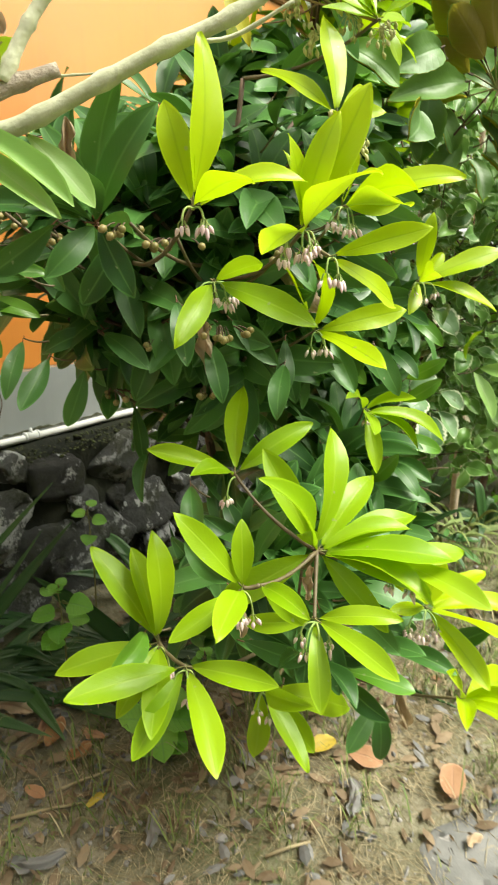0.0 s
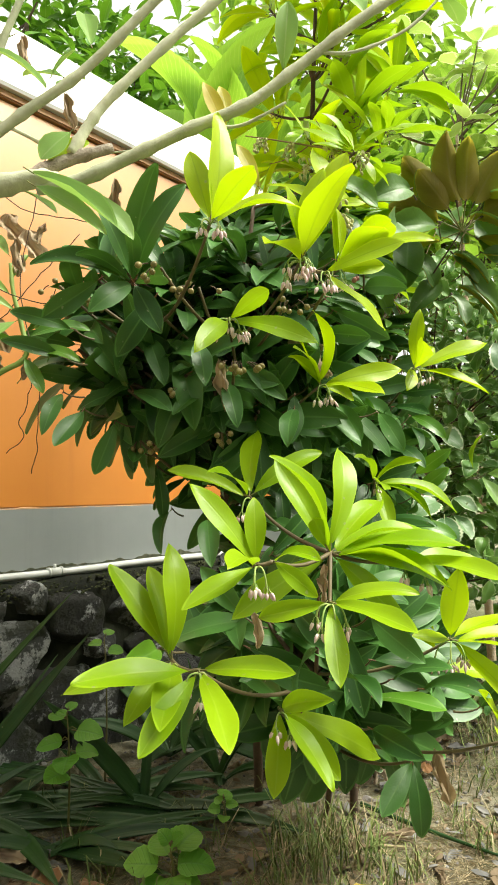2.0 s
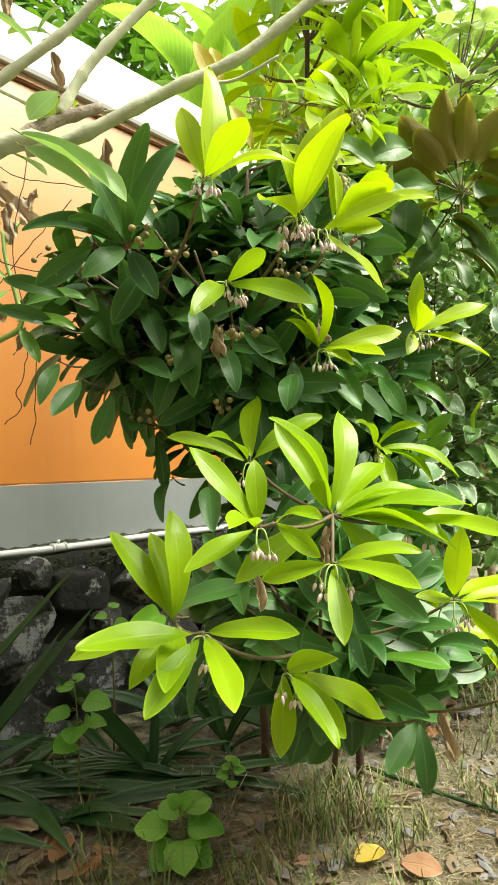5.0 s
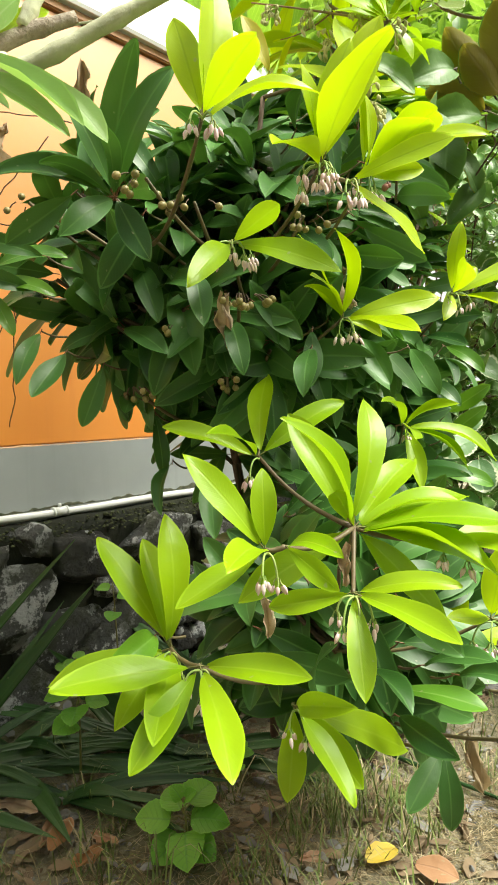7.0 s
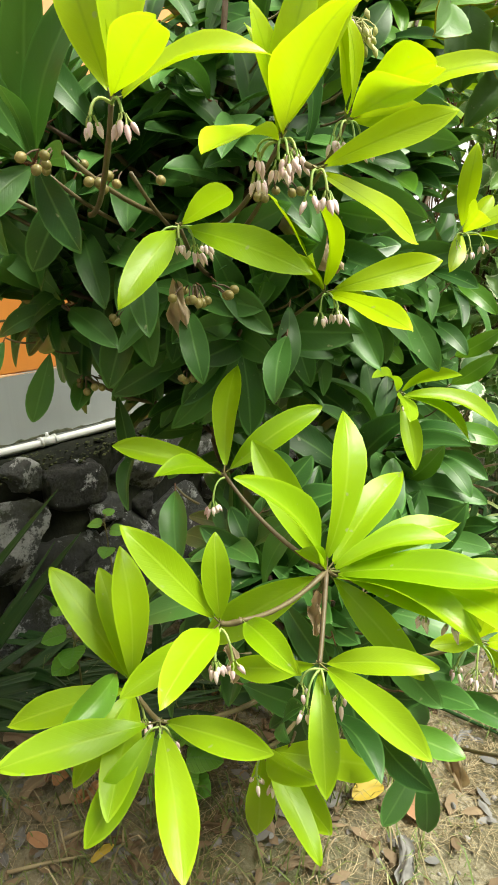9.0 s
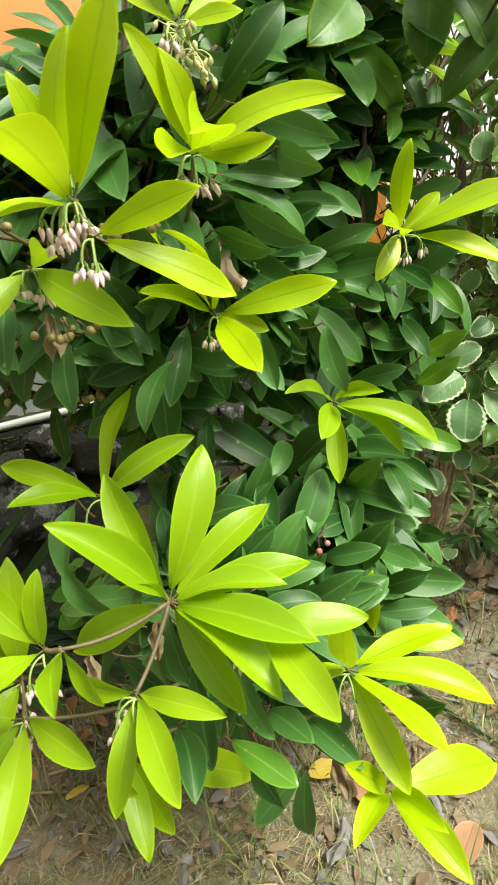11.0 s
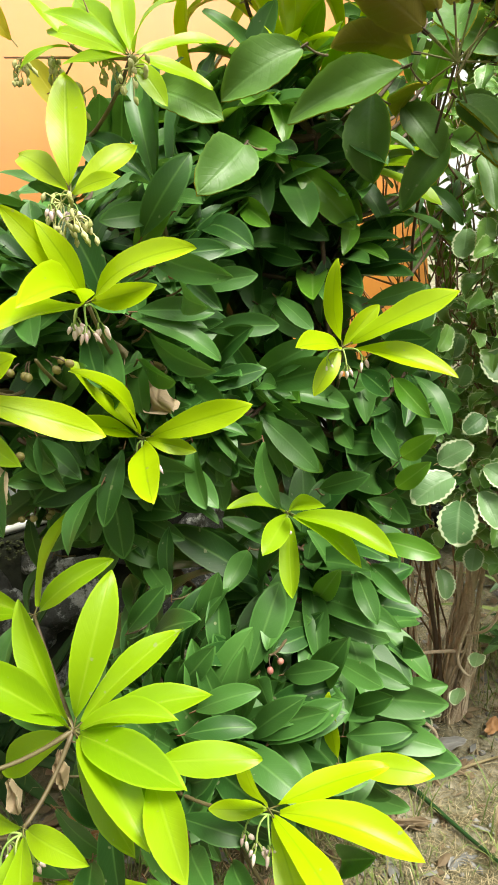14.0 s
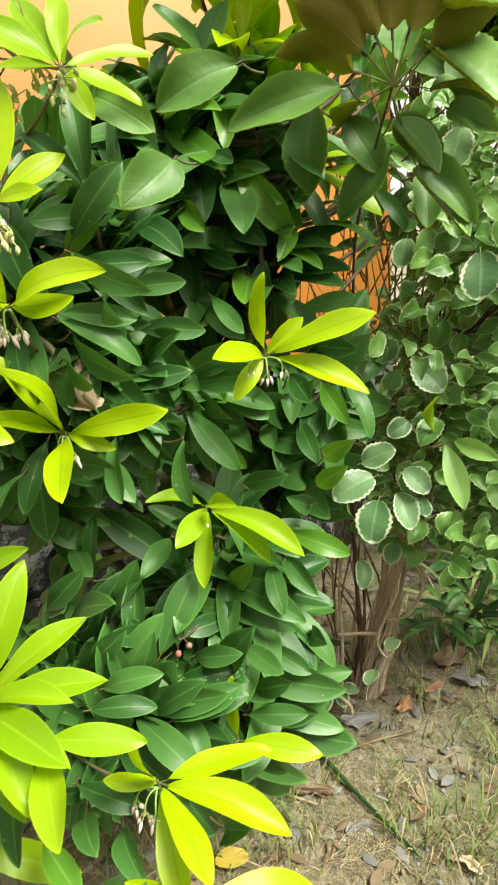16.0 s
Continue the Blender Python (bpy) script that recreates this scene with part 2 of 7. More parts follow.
ORANGE = painted_wall("orange_wall_paint", (0.74, 0.245, 0.020), (0.78, 0.275, 0.028), (0.66, 0.205, 0.018))
GREY_BAND = painted_wall("grey_plinth_paint", (0.265, 0.295, 0.305), (0.315, 0.345, 0.35), (0.22, 0.24, 0.245), 5.0)


def stone_material():
    m = Nodes("rubble_stone")
    geo = m.nt.nodes.new("ShaderNodeNewGeometry")
    info = m.nt.nodes.new("ShaderNodeObjectInfo")
    pos = geo.outputs["Position"]
    n1, n2, n3 = m.noise(9.0, 8.0, 0.65, pos), m.noise(70.0, 6.0, 0.75, pos), m.noise(13.0, 10.0, 0.74, pos)
    col = m.mix(info.outputs["Random"], rgb(0.024, 0.025, 0.021), rgb(0.11, 0.117, 0.112))
    col = m.mix(m.add("MapRange", Value=m.math("ADD", n3, m.math("MULTIPLY", info.outputs["Random"], 0.12)), i1=0.60, i2=0.645, i3=0.0, i4=0.9), col, rgb(0.60, 0.62, 0.62))
    col = m.mix(m.add("MapRange", Value=n1, i1=0.46, i2=0.62, i3=0.0, i4=0.85), col, rgb(0.040, 0.046, 0.020))
    nor = m.bump(m.math("ADD", m.math("ADD", n1, n3), m.math("MULTIPLY", n2, 0.8)), 1.0, 0.032)
    return m.out(m.add("BsdfPrincipled", **{"Base__Color": col, "Roughness": 0.8, "Normal": nor}))


STONE = stone_material()
PURPLE_TWIG = plain_material("purplish_young_stem", (0.085, 0.060, 0.030), (0.15, 0.125, 0.055), 60, 0.55, 0.3)
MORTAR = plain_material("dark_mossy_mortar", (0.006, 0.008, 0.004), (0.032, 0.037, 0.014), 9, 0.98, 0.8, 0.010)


def soil_material():
    m = Nodes("dry_soil")
    geo = m.nt.nodes.new("ShaderNodeNewGeometry")
    pos = geo.outputs["Position"]
    big, mid, fine, grit = m.noise(1.6, 5.0, 0.6, pos), m.noise(9.0, 6.0, 0.65, pos), m.noise(60.0, 6.0, 0.7, pos), m.noise(240.0, 3.0, 0.7, pos)
    col = m.ramp(m.math("ADD", m.math("MULTIPLY", mid, 0.6), m.math("MULTIPLY", fine, 0.4)), (0.34, (0.066, 0.056, 0.034)), (0.50, (0.225, 0.205, 0.132)), (0.66, (0.44, 0.395, 0.31)))
    col = m.mix(m.add("MapRange", Value=grit, i1=0.60, i2=0.75, i3=0.0, i4=0.6), col, rgb(0.46, 0.43, 0.38))
    col = m.mix(m.add("MapRange", Value=big, i1=0.44, i2=0.60, i3=0.0, i4=0.7), col, rgb(0.095, 0.115, 0.034))
    nor = m.bump(m.math("ADD", m.math("ADD", mid, m.math("MULTIPLY", fine, 0.6)), m.math("MULTIPLY", grit, 0.3)), 0.9, 0.012)
    return m.out(m.add("BsdfPrincipled", **{"Base__Color": col, "Roughness": 0.92, "Normal": nor}))


SOIL = soil_material()

# ---- building helpers ----
UP = Vector((0, 0, 1))
WORLD_OF = {}


def mesh(name, verts, faces, mats, uvs=None, slots=None, smooth=True):
    me = bpy.data.meshes.new(name)
    me.from_pydata([tuple(v) for v in verts], [], faces)
    for mt in mats:
        me.materials.append(mt)
    if uvs is not None:
        layer = me.uv_layers.new(name="UVMap")
        flat = np.array([uvs[v] for f in faces for v in f], dtype=np.float32).ravel()
        layer.data.foreach_set("uv", flat)
    if slots is not None:
        me.polygons.foreach_set("material_index", np.array(slots, dtype=np.int32))
    me.polygons.foreach_set("use_smooth", np.full(len(faces), smooth))
    me.update()
    return me


def place(ob, m, parent=None):
    """Set the world pose of ob, under parent if given."""
    ob.matrix_basis = m
    WORLD_OF[ob.name] = m
    if parent is not None:
        ob.parent = parent
        ob.matrix_parent_inverse = WORLD_OF[parent.name].inverted()
    return ob


def thing(name, at, label, category, group="", kind=""):
    return tagged(place(new(name), Matrix.Translation(at)), label, category, group, kind)


def part(name, me, parent, label="", m=None):
    ob = place(new(name, me), m or Matrix.Identity(4), parent)
    if label:
        ob["label"] = label
    return ob


def solo(name, me, label, category, m=None, group="", kind=""):
    return tagged(place(new(name, me), m or Matrix.Identity(4)), label, category, group, kind)


class Heap:
    """Vertices and faces that are gathered into one mesh."""

    def __init__(self):
        self.v, self.f, self.uv, self.s = [], [], [], []

    def join(self, verts, faces, uvs=None, slot=0, m=None):
        k = len(self.v)
        self.v += [m @ Vector(v) for v in verts] if m is not None else [Vector(v) for v in verts]
        self.f += [tuple(i + k for i in f) for f in faces]
        self.uv += list(uvs) if uvs is not None else [(0.3, 0.3)] * len(verts)
        self.s += [slot] * len(faces) if isinstance(slot, int) else list(slot)

    def mesh(self, name, mats, smooth=True):
        return mesh(name, self.v, self.f, mats, self.uv, self.s, smooth)


def tube(points, radii, sides=7, cap=True, knobs=0.0, seed=0):
    """A tapered tube along points: verts, faces, uvs."""
    r = random.Random(seed)
    pts = [Vector(p) for p in points]
    verts, faces, uvs = [], [], []
    side = None
    for i, p in enumerate(pts):
        d = (pts[min(i + 1, len(pts) - 1)] - pts[max(i - 1, 0)]).normalized()
        ref = side if side is not None else (Vector((1, 0, 0)) if abs(d.x) < 0.8 else Vector((0, 1, 0)))
        side = (ref - d * ref.dot(d)).normalized()
        other = d.cross(side)
        for k in range(sides):
            a = 2 * math.pi * k / sides
            rad = radii[i] * (1 + knobs * (r.random() - 0.5))
            verts.append(p + (side * math.cos(a) + other * math.sin(a)) * rad)
            uvs.append((i / (len(pts) - 1), k / sides))
    for i in range(len(pts) - 1):
        for k in range(sides):
            a, b = i * sides + k, i * sides + (k + 1) % sides
            faces.append((a, b, b + sides, a + sides))
    if cap:
        faces.append(tuple(range(sides))[::-1])
        faces.append(tuple(range((len(pts) - 1) * sides, len(pts) * sides)))
    return verts, faces, uvs


def bend_path(a, c, b, n=8):
    a, b, c = Vector(a), Vector(b), Vector(c)
    return [a * (1 - t) ** 2 + c * 2 * t * (1 - t) + b * t * t for t in [i / n for i in range(n + 1)]]


def smooth_path(points, n=5):
    """A smooth line through points."""
    p = [Vector(q) for q in points]
    out = []
    for i in range(len(p) - 1):
        p0, p1, p2, p3 = p[max(i - 1, 0)], p[i], p[i + 1], p[min(i + 2, len(p) - 1)]
        for k in range(n):
            t = k / n
            out.append(0.5 * ((2 * p1) + (p2 - p0) * t + (2 * p0 - 5 * p1 + 4 * p2 - p3) * t * t + (3 * p1 - p0 - 3 * p2 + p3) * t ** 3))
    return out + [p[-1]]


def shape(u, peak, blunt, base):
    """Half width of a blade at u from base to tip; widest at peak."""
    if u < peak:
        return (1 - (1 - u / peak) ** 1.9) ** base
    return (1 - ((u - peak) / (1 - peak)) ** 2.1) ** blunt


def blade(segs=8, peak=0.55, blunt=0.85, arch=0.05, fold=0.10, wave=0.0, curl=0.0, stalk=0.10, teeth=0.0, roll_up=0.0, seed=0, base=1.0):
    """A leaf of unit length along y and unit width: verts, faces, uvs, slots (0 blade, 1 stalk)."""
    r = random.Random(seed)
    ph, ph2 = r.random() * 6.28, r.random() * 6.28
    cols = (-1.0, -0.5, 0.0, 0.5, 1.0)
    v, f, uv, s = [], [], [], []
    for i in range(segs + 1):
        u = i / segs if teeth else 0.5 - 0.5 * math.cos(math.pi * i / segs)
        w = 0.5 * shape(0.02 + 0.978 * u, peak, blunt, base)
        if teeth and 0 < i < segs:
            w *= 1 + teeth * (1 if i % 2 else -0.4)
        for c in cols:
            x = c * w
            z = 4 * arch * u * (1 - u) + fold * abs(c) ** 1.7 * w * 2 * 0.32 + wave * abs(c) * math.sin(u * 9 + ph + (2.5 if c > 0 else 0)) * 0.3
            x += curl * u * u * 0.2 + 0.02 * math.sin(u * 3 + ph2)
            if roll_up:
                ang = roll_up * (0.7 + 0.5 * u + 0.3 * math.sin(u * 7 + ph))
                z += 0.4 * w * (1 - math.cos(c * ang)) / ang * 1.6 + 0.04 * math.sin(u * 15 + c * 3 + ph) + 0.03 * math.sin(u * 23 - c * 5 + ph2)
                x += w * math.sin(c * ang) / ang - c * w
            v.append((x, stalk + (1 - stalk) * u, z))
            uv.append((u, 0.5 + c * 0.5))
    n = len(cols)
    for i in range(segs):
        for k in range(n - 1):
            a = i * n + k
            f.append((a, a + 1, a + 1 + n, a + n))
            s.append(0)
    k0 = len(v)
    for y in (0.0, stalk + 0.02):
        for k in range(3):
            a = 2 * math.pi * k / 3
            v.append((0.030 * math.cos(a), y, 0.008 * math.sin(a)))
            uv.append((0, 0.5))
    for k in range(3):
        f.append((k0 + k, k0 + (k + 1) % 3, k0 + 3 + (k + 1) % 3, k0 + 3 + k))
        s.append(1)
    return v, f, uv, s


def blade_set(name, mats, count, **kw):
    """Several versions of one leaf."""
    out = []
    r = random.Random(len(name))
    for i in range(count):
        k = dict(kw)
        k["arch"] = kw.get("arch", 0.05) * r.uniform(0.3, 1.8)
        k["fold"] = kw.get("fold", 0.1) * r.uniform(0.3, 1.5)
        k["curl"] = r.uniform(-1, 1) * kw.get("curl", 0.5)
        k["peak"] = kw.get("peak", 0.55) + r.uniform(-0.04, 0.05)
        v, f, uv, s = blade(seed=i, **k)
        out.append((mesh(name, v, f, mats, uv, s), (v, f, uv, s)))
    return out


def crumple_set(mats, count):
    """Papery withered leaves, folded and torn out of shape."""
    out = []
    for k in range(count):
        v, f, uv = [], [], []
        off = Vector((k * 7.3, k * 3.1, 1.7))
        n, c = 12, 9
        for i in range(n + 1):
            u = i / n
            w = 0.5 * shape(0.03 + 0.94 * u, 0.5, 0.6, 0.7) * (1 + 0.5 * noise.noise(Vector((u * 4, 0, 0)) + off))
            for j in range(c + 1):
                a = 2 * j / c - 1
                p = Vector((u * 3, a * 2, 0)) + off
                x = a * w * (0.75 + 0.5 * noise.noise(p * 1.3)) + 0.25 * noise.noise(Vector((u * 2, 5, 0)) + off)
                z = 0.22 * w * math.sin(a * 4 + u * 3 + k) + 0.16 * noise.noise(p * 1.1) + 0.08 * noise.noise(p * 3)
                v.append((x, u + 0.09 * noise.noise(p * 1.7 + off), z))
                uv.append((u, 0.5 + a * 0.5))
        for i in range(n):
            for j in range(c):
                q = i * (c + 1) + j
                f.append((q, q + 1, q + c + 2, q + c + 1))
        out.append((mesh("leaf", v, f, mats, uv, [0] * len(f)), (v, f, uv, [0] * len(f))))
    return out


LEAVES = {
    "bright": blade_set("leaf", [BRIGHT, GREEN_TWIG], 8, segs=14, peak=0.55, blunt=0.80, arch=0.07, fold=0.17, wave=0.05, curl=1.0, base=1.0),
    "sunny": blade_set("leaf", [SUNNY, GREEN_TWIG], 8, segs=14, peak=0.55, blunt=0.80, arch=0.07, fold=0.17, wave=0.05, curl=1.0, base=1.0),
    "dark": blade_set("leaf", [DARK, STALK], 8, segs=12, peak=0.57, blunt=0.70, arch=0.09, fold=0.20, wave=0.05, curl=1.0, base=1.0),
    "mid": blade_set("leaf", [MID, STALK], 6, segs=12, peak=0.57, blunt=0.70, arch=0.09, fold=0.20, wave=0.05, curl=1.0, base=1.0),
    "pale": blade_set("leaf", [PALE, GREEN_TWIG], 4, peak=0.55, blunt=0.8, arch=0.08, fold=0.4, wave=0.04),
    "far": blade_set("leaf", [FAR_LEAF, GREEN_TWIG], 4, segs=4, peak=0.5, blunt=0.8, arch=0.08, fold=0.4),
    "pale_edged": blade_set("leaf", [PALE_EDGED, GREEN_TWIG], 5, segs=12, peak=0.45, blunt=0.5, arch=0.06, fold=0.35, wave=0.05, teeth=0.06, stalk=0.12, base=0.6),
    "varieg": blade_set("leaf", [VARIEG, GREEN_TWIG], 6, segs=16, peak=0.46, blunt=0.60, arch=0.07, fold=0.35, wave=0.10, curl=0.8, teeth=0.07, stalk=0.12, base=0.6),
    "edged": blade_set("leaf", [GREEN_EDGED, GREEN_TWIG], 9, segs=14, peak=0.44, blunt=0.74, arch=0.09, fold=0.50, wave=0.14, curl=1.2, teeth=0.09, stalk=0.12, base=0.62),
    "weed": blade_set("leaf", [WEED, GREEN_TWIG], 4, segs=11, peak=0.30, blunt=0.82, arch=0.07, fold=0.4, wave=0.05, teeth=0.05, stalk=0.16, base=0.42),
    "dry": crumple_set([DRY, TWIG], 5),
    "tan": crumple_set([TAN, TWIG], 5),
    "yellowing": blade_set("leaf", [YELLOWING, GREEN_TWIG], 2, segs=12, peak=0.55, blunt=0.8, arch=0.08, fold=0.2, wave=0.05),
}


def aim(at, d, normal, length, width, roll=0.0):
    """The pose of a leaf of that length and width at a place, along d, its face towards normal."""
    d = Vector(d).normalized()
    n = Vector(normal) - d * Vector(normal).dot(d)
    if n.length < 0.05:
        n = Vector((0.3, -1, 0)) - d * Vector((0.3, -1, 0)).dot(d)
    n.normalize()
    x = d.cross(n)
    m = Matrix((x, d, n)).transposed().to_4x4()
    return Matrix.Translation(at) @ m @ Matrix.Rotation(roll, 4, "Y") @ Matrix.Diagonal((width, length, length, 1))


def heading(az, el):
    a, e = radians(az), radians(el)
    return Vector((math.sin(a) * math.cos(e), math.cos(a) * math.cos(e), math.sin(e)))


# ---- ground: one sheet to the horizon, fine near the shrubs ----
def ground_height(x, y):
    h = 0.035 * (y - 1.3) if y < 4 else 0.0945
    h += 0.012 * noise.noise(Vector((x * 2.3, y * 2.3, 0))) + 0.006 * noise.noise(Vector((x * 9, y * 9, 3)))
    h += 0.05 * math.exp(-(((x + 0.55) / 0.35) ** 2 + ((y - 1.75) / 0.3) ** 2))
    return h


def build_ground():
    def axis(centre, n):
        out = []
        for i in range(-n, n + 1):
            t = i / n
            out.append(centre + 1.9 * t + (300 * abs(t) ** 9) * (1 if t > 0 else -1))
        return out

    xs, ys = axis(0.2, 75), axis(1.3, 75)
    v, f = [], []
    for y in ys:
        for x in xs:
            near = abs(x) < 4 and abs(y) < 6
            v.append((x, y, ground_height(x, y) if near else 0.06))
    n = len(xs)
    for j in range(len(ys) - 1):
        for i in range(n - 1):
            a = j * n + i
            f.append((a, a + 1, a + 1 + n, a + n))
    solo("ground", mesh("ground", v, f, [SOIL]), "dry brown soil with grit and sparse moss", "ground", kind="structure")


build_ground()

# ---- the small building: orange wall, grey plinth band, white roof edge, pipe, rubble base ----
WALL_AT, ALONG, OUT = Vector((-0.51, 1.80, 0)), Vector((0.682, 0.731, 0)).normalized(), Vector((0.731, -0.682, 0)).normalized()
WALL_END = 1.24
PIPE_Z, BAND_Z, EAVE_Z, ROOF_Z = 0.527, 0.702, 1.825, 2.045


def wall_box(s0, s1, o0, o1, z0, z1, bevel=0.004):
    """A bevelled box along the wall: from s0 to s1 along, o0 to o1 outwards."""
    bm = bmesh.new()
    bmesh.ops.create_cube(bm, size=1)
    for w in bm.verts:
        p = WALL_AT + ALONG * (s0 + (w.co.x + 0.5) * (s1 - s0)) + OUT * (o0 + (w.co.y + 0.5) * (o1 - o0))
        w.co = Vector((p.x, p.y, z0 + (w.co.z + 0.5) * (z1 - z0)))
    bmesh.ops.recalc_face_normals(bm, faces=bm.faces)
    bmesh.ops.bevel(bm, geom=bm.edges[:], offset=bevel, segments=2, affect="EDGES")
    return bm


def bm_mesh(name, bm, mat, smooth=False):
    me = bpy.data.meshes.new(name)
    bm.to_mesh(me)
    bm.free()
    me.materials.append(mat)
    me.polygons.foreach_set("use_smooth", np.full(len(me.polygons), smooth))
    return me


house = thing("small_building", WALL_AT, "small building with orange wall, grey plinth band and white roof edge", "building", kind="structure")
part("wall", bm_mesh("wall", wall_box(-2.6, WALL_END, -0.16, 0.0, BAND_Z, EAVE_Z), ORANGE), house, "orange painted plaster wall")
part("plinth_band", bm_mesh("plinth_band", wall_box(-2.6, WALL_END + 0.003, -0.16, 0.006, 0.36, BAND_Z), GREY_BAND), house, "grey painted plinth band")
part("end_wall", bm_mesh("end_wall", wall_box(WALL_END - 0.16, WALL_END - 0.004, -2.4, -0.163, 0.36, EAVE_Z), ORANGE), house)
part("back_wall", bm_mesh("back_wall", wall_box(-2.6, WALL_END - 0.165, -2.4, -2.24, 0.36, EAVE_Z), ORANGE), house)
part("far_end_wall", bm_mesh("far_end_wall", wall_box(-2.6, -2.44, -2.235, -0.165, 0.36, EAVE_Z), ORANGE), house)
part("trim_board", bm_mesh("trim_board", wall_box(-2.65, WALL_END + 0.05, -0.02, 0.012, EAVE_Z + 0.002, EAVE_Z + 0.026), FASCIA), house, "dark brown trim board")


def roof_slab():
    """White sheet roof: rises away from the eave, with a rolled front edge."""
    v, f = [], []
    prof = [(0.024, 0.0), (0.028, 0.010), (0.02, 0.025), (-0.25, 0.40), (-1.2, 0.78), (-2.15, 0.40), (-2.44, 0.0), (-2.40, 0.0), (-2.13, 0.36), (-1.2, 0.74), (-0.25, 0.36), (0.008, 0.0)]
    n = 40
    for i in range(n + 1):
        s = -2.7 + (WALL_END + 0.12 + 2.7) * i / n
        for o, z in prof:
            p = WALL_AT + ALONG * s + OUT * o
            v.append((p.x, p.y, EAVE_Z + 0.028 + z + 0.002 * math.sin(s * 9)))
    k = len(prof)
    for i in range(n):
        for j in range(k):
            a, b = i * k + j, i * k + (j + 1) % k
            f.append((a, b, b + k, a + k))
    return mesh("roof", v, f, [WHITE_PAINT], smooth=False)


part("roof", roof_slab(), house, "white painted sheet roof")

# Seam of flaking paint where the orange meets the grey, and grime over the pipe.
def ragged_strip(z, s0, s1, height, out_by, seed):
    r = random.Random(seed)
    h = Heap()
    n = 260
    pts = []
    for i in range(n + 1):
        s = s0 + (s1 - s0) * i / n
        g = max(0.0, noise.noise(Vector((s * 9, seed, 0))) + 0.25 + 0.5 * noise.noise(Vector((s * 40, seed, 1))))
        pts.append((s, height * (0.12 + g)))
    for i in range(n):
        for (s, hh), (s2, hh2) in ((pts[i], pts[i + 1]),):
            q = []
            for ss, zz, oo in ((s, z, out_by), (s2, z, out_by), (s2, z + hh2, out_by), (s, z + hh, out_by), (s, z, out_by + 0.002), (s2, z, out_by + 0.002), (s2, z + hh2 * 0.8, out_by + 0.002), (s, z + hh * 0.8, out_by + 0.002)):
                p = WALL_AT + ALONG * ss + OUT * oo
                q.append((p.x, p.y, zz))
            h.join(q, [(4, 5, 6, 7), (3, 2, 6, 7), (0, 1, 5, 4)])
    return h


part("grime", ragged_strip(PIPE_Z + 0.006, -1.2, 1.0, 0.016, 0.0065, 3).mesh("grime", [DIRT_MARK], False), house, "dark mossy grime along the plinth foot")
part("paint_edge", ragged_strip(BAND_Z - 0.003, -1.2, 1.0, 0.005, 0.0015, 8).mesh("paint_edge", [plain_material("pale_paint_edge", (0.72, 0.42, 0.2), (0.8, 0.5, 0.3), 30)], False), house, "pale uneven paint edge")


def wall_point(s, o, z):
    p = WALL_AT + ALONG * s + OUT * o
    return Vector((p.x, p.y, z))


pipe = thing("pipe", wall_point(0, 0.02, PIPE_Z), "white plastic pipe along the foot of the wall", "pipe")
run = [wall_point(-1.6 + 2.5 * i / 20, 0.019, PIPE_Z - 0.006 * (i / 20) + 0.002 * math.sin(i * 1.3)) for i in range(21)]
v, f, uv = tube(run, [0.0098] * 21, 14)
part("pipe_run", mesh("pipe_run", v, f, [PIPE], uv), pipe)
sock = Heap()
c = wall_point(0.03, 0.019, PIPE_Z - 0.0035)
for a, b, rad in ((-0.02, 0.02, 0.0125), (-0.022, -0.016, 0.0138), (0.016, 0.022, 0.0138)):
    v, f, uv = tube([c + ALONG * a, c + ALONG * b], [rad, rad], 14)
    sock.join(v, f, uv)
part("coupling", sock.mesh("coupling", [PIPE]), pipe, "white pipe coupling")
clip = Heap()
v, f, uv = tube([c + ALONG * 0.0 + UP * 0.010, c + UP * 0.022], [0.005, 0.004], 8)
clip.join(v, f, uv)
part("clip", clip.mesh("clip", [PIPE]), pipe)


def rock(seed, fine=3):
    """A broken, angular stone of unit size."""
    r = random.Random(seed)
    bm = bmesh.new()
    bmesh.ops.create_icosphere(bm, subdivisions=fine + 1, radius=0.5)
    off = Vector((r.random() * 50, r.random() * 50, r.random() * 50))
    planes = [(Vector((r.uniform(-1, 1), r.uniform(-1, 1), r.uniform(-1, 1))).normalized(), r.uniform(0.27, 0.42)) for _ in range(9)]
    planes.append((Vector((r.uniform(-0.2, 0.2), -1, r.uniform(-0.2, 0.3))).normalized(), 0.30))
    for w in bm.verts:
        d = w.co.normalized()
        lim = 0.58
        for p, far in planes:
            k = d.dot(p)
            if k > 0.2:
                lim = min(lim, far / k)
        w.co = d * lim * (1 + 0.10 * noise.noise(d * 1.5 + off) + 0.075 * noise.noise(d * 4 + off) + 0.045 * abs(noise.noise(d * 9 + off)) + 0.03 * noise.noise(d * 22 + off))
    me = bpy.data.meshes.new("stone")
    bm.to_mesh(me)
    bm.free()
    me.materials.append(STONE)
    me.polygons.foreach_set("use_smooth", np.full(len(me.polygons), True))
    return me


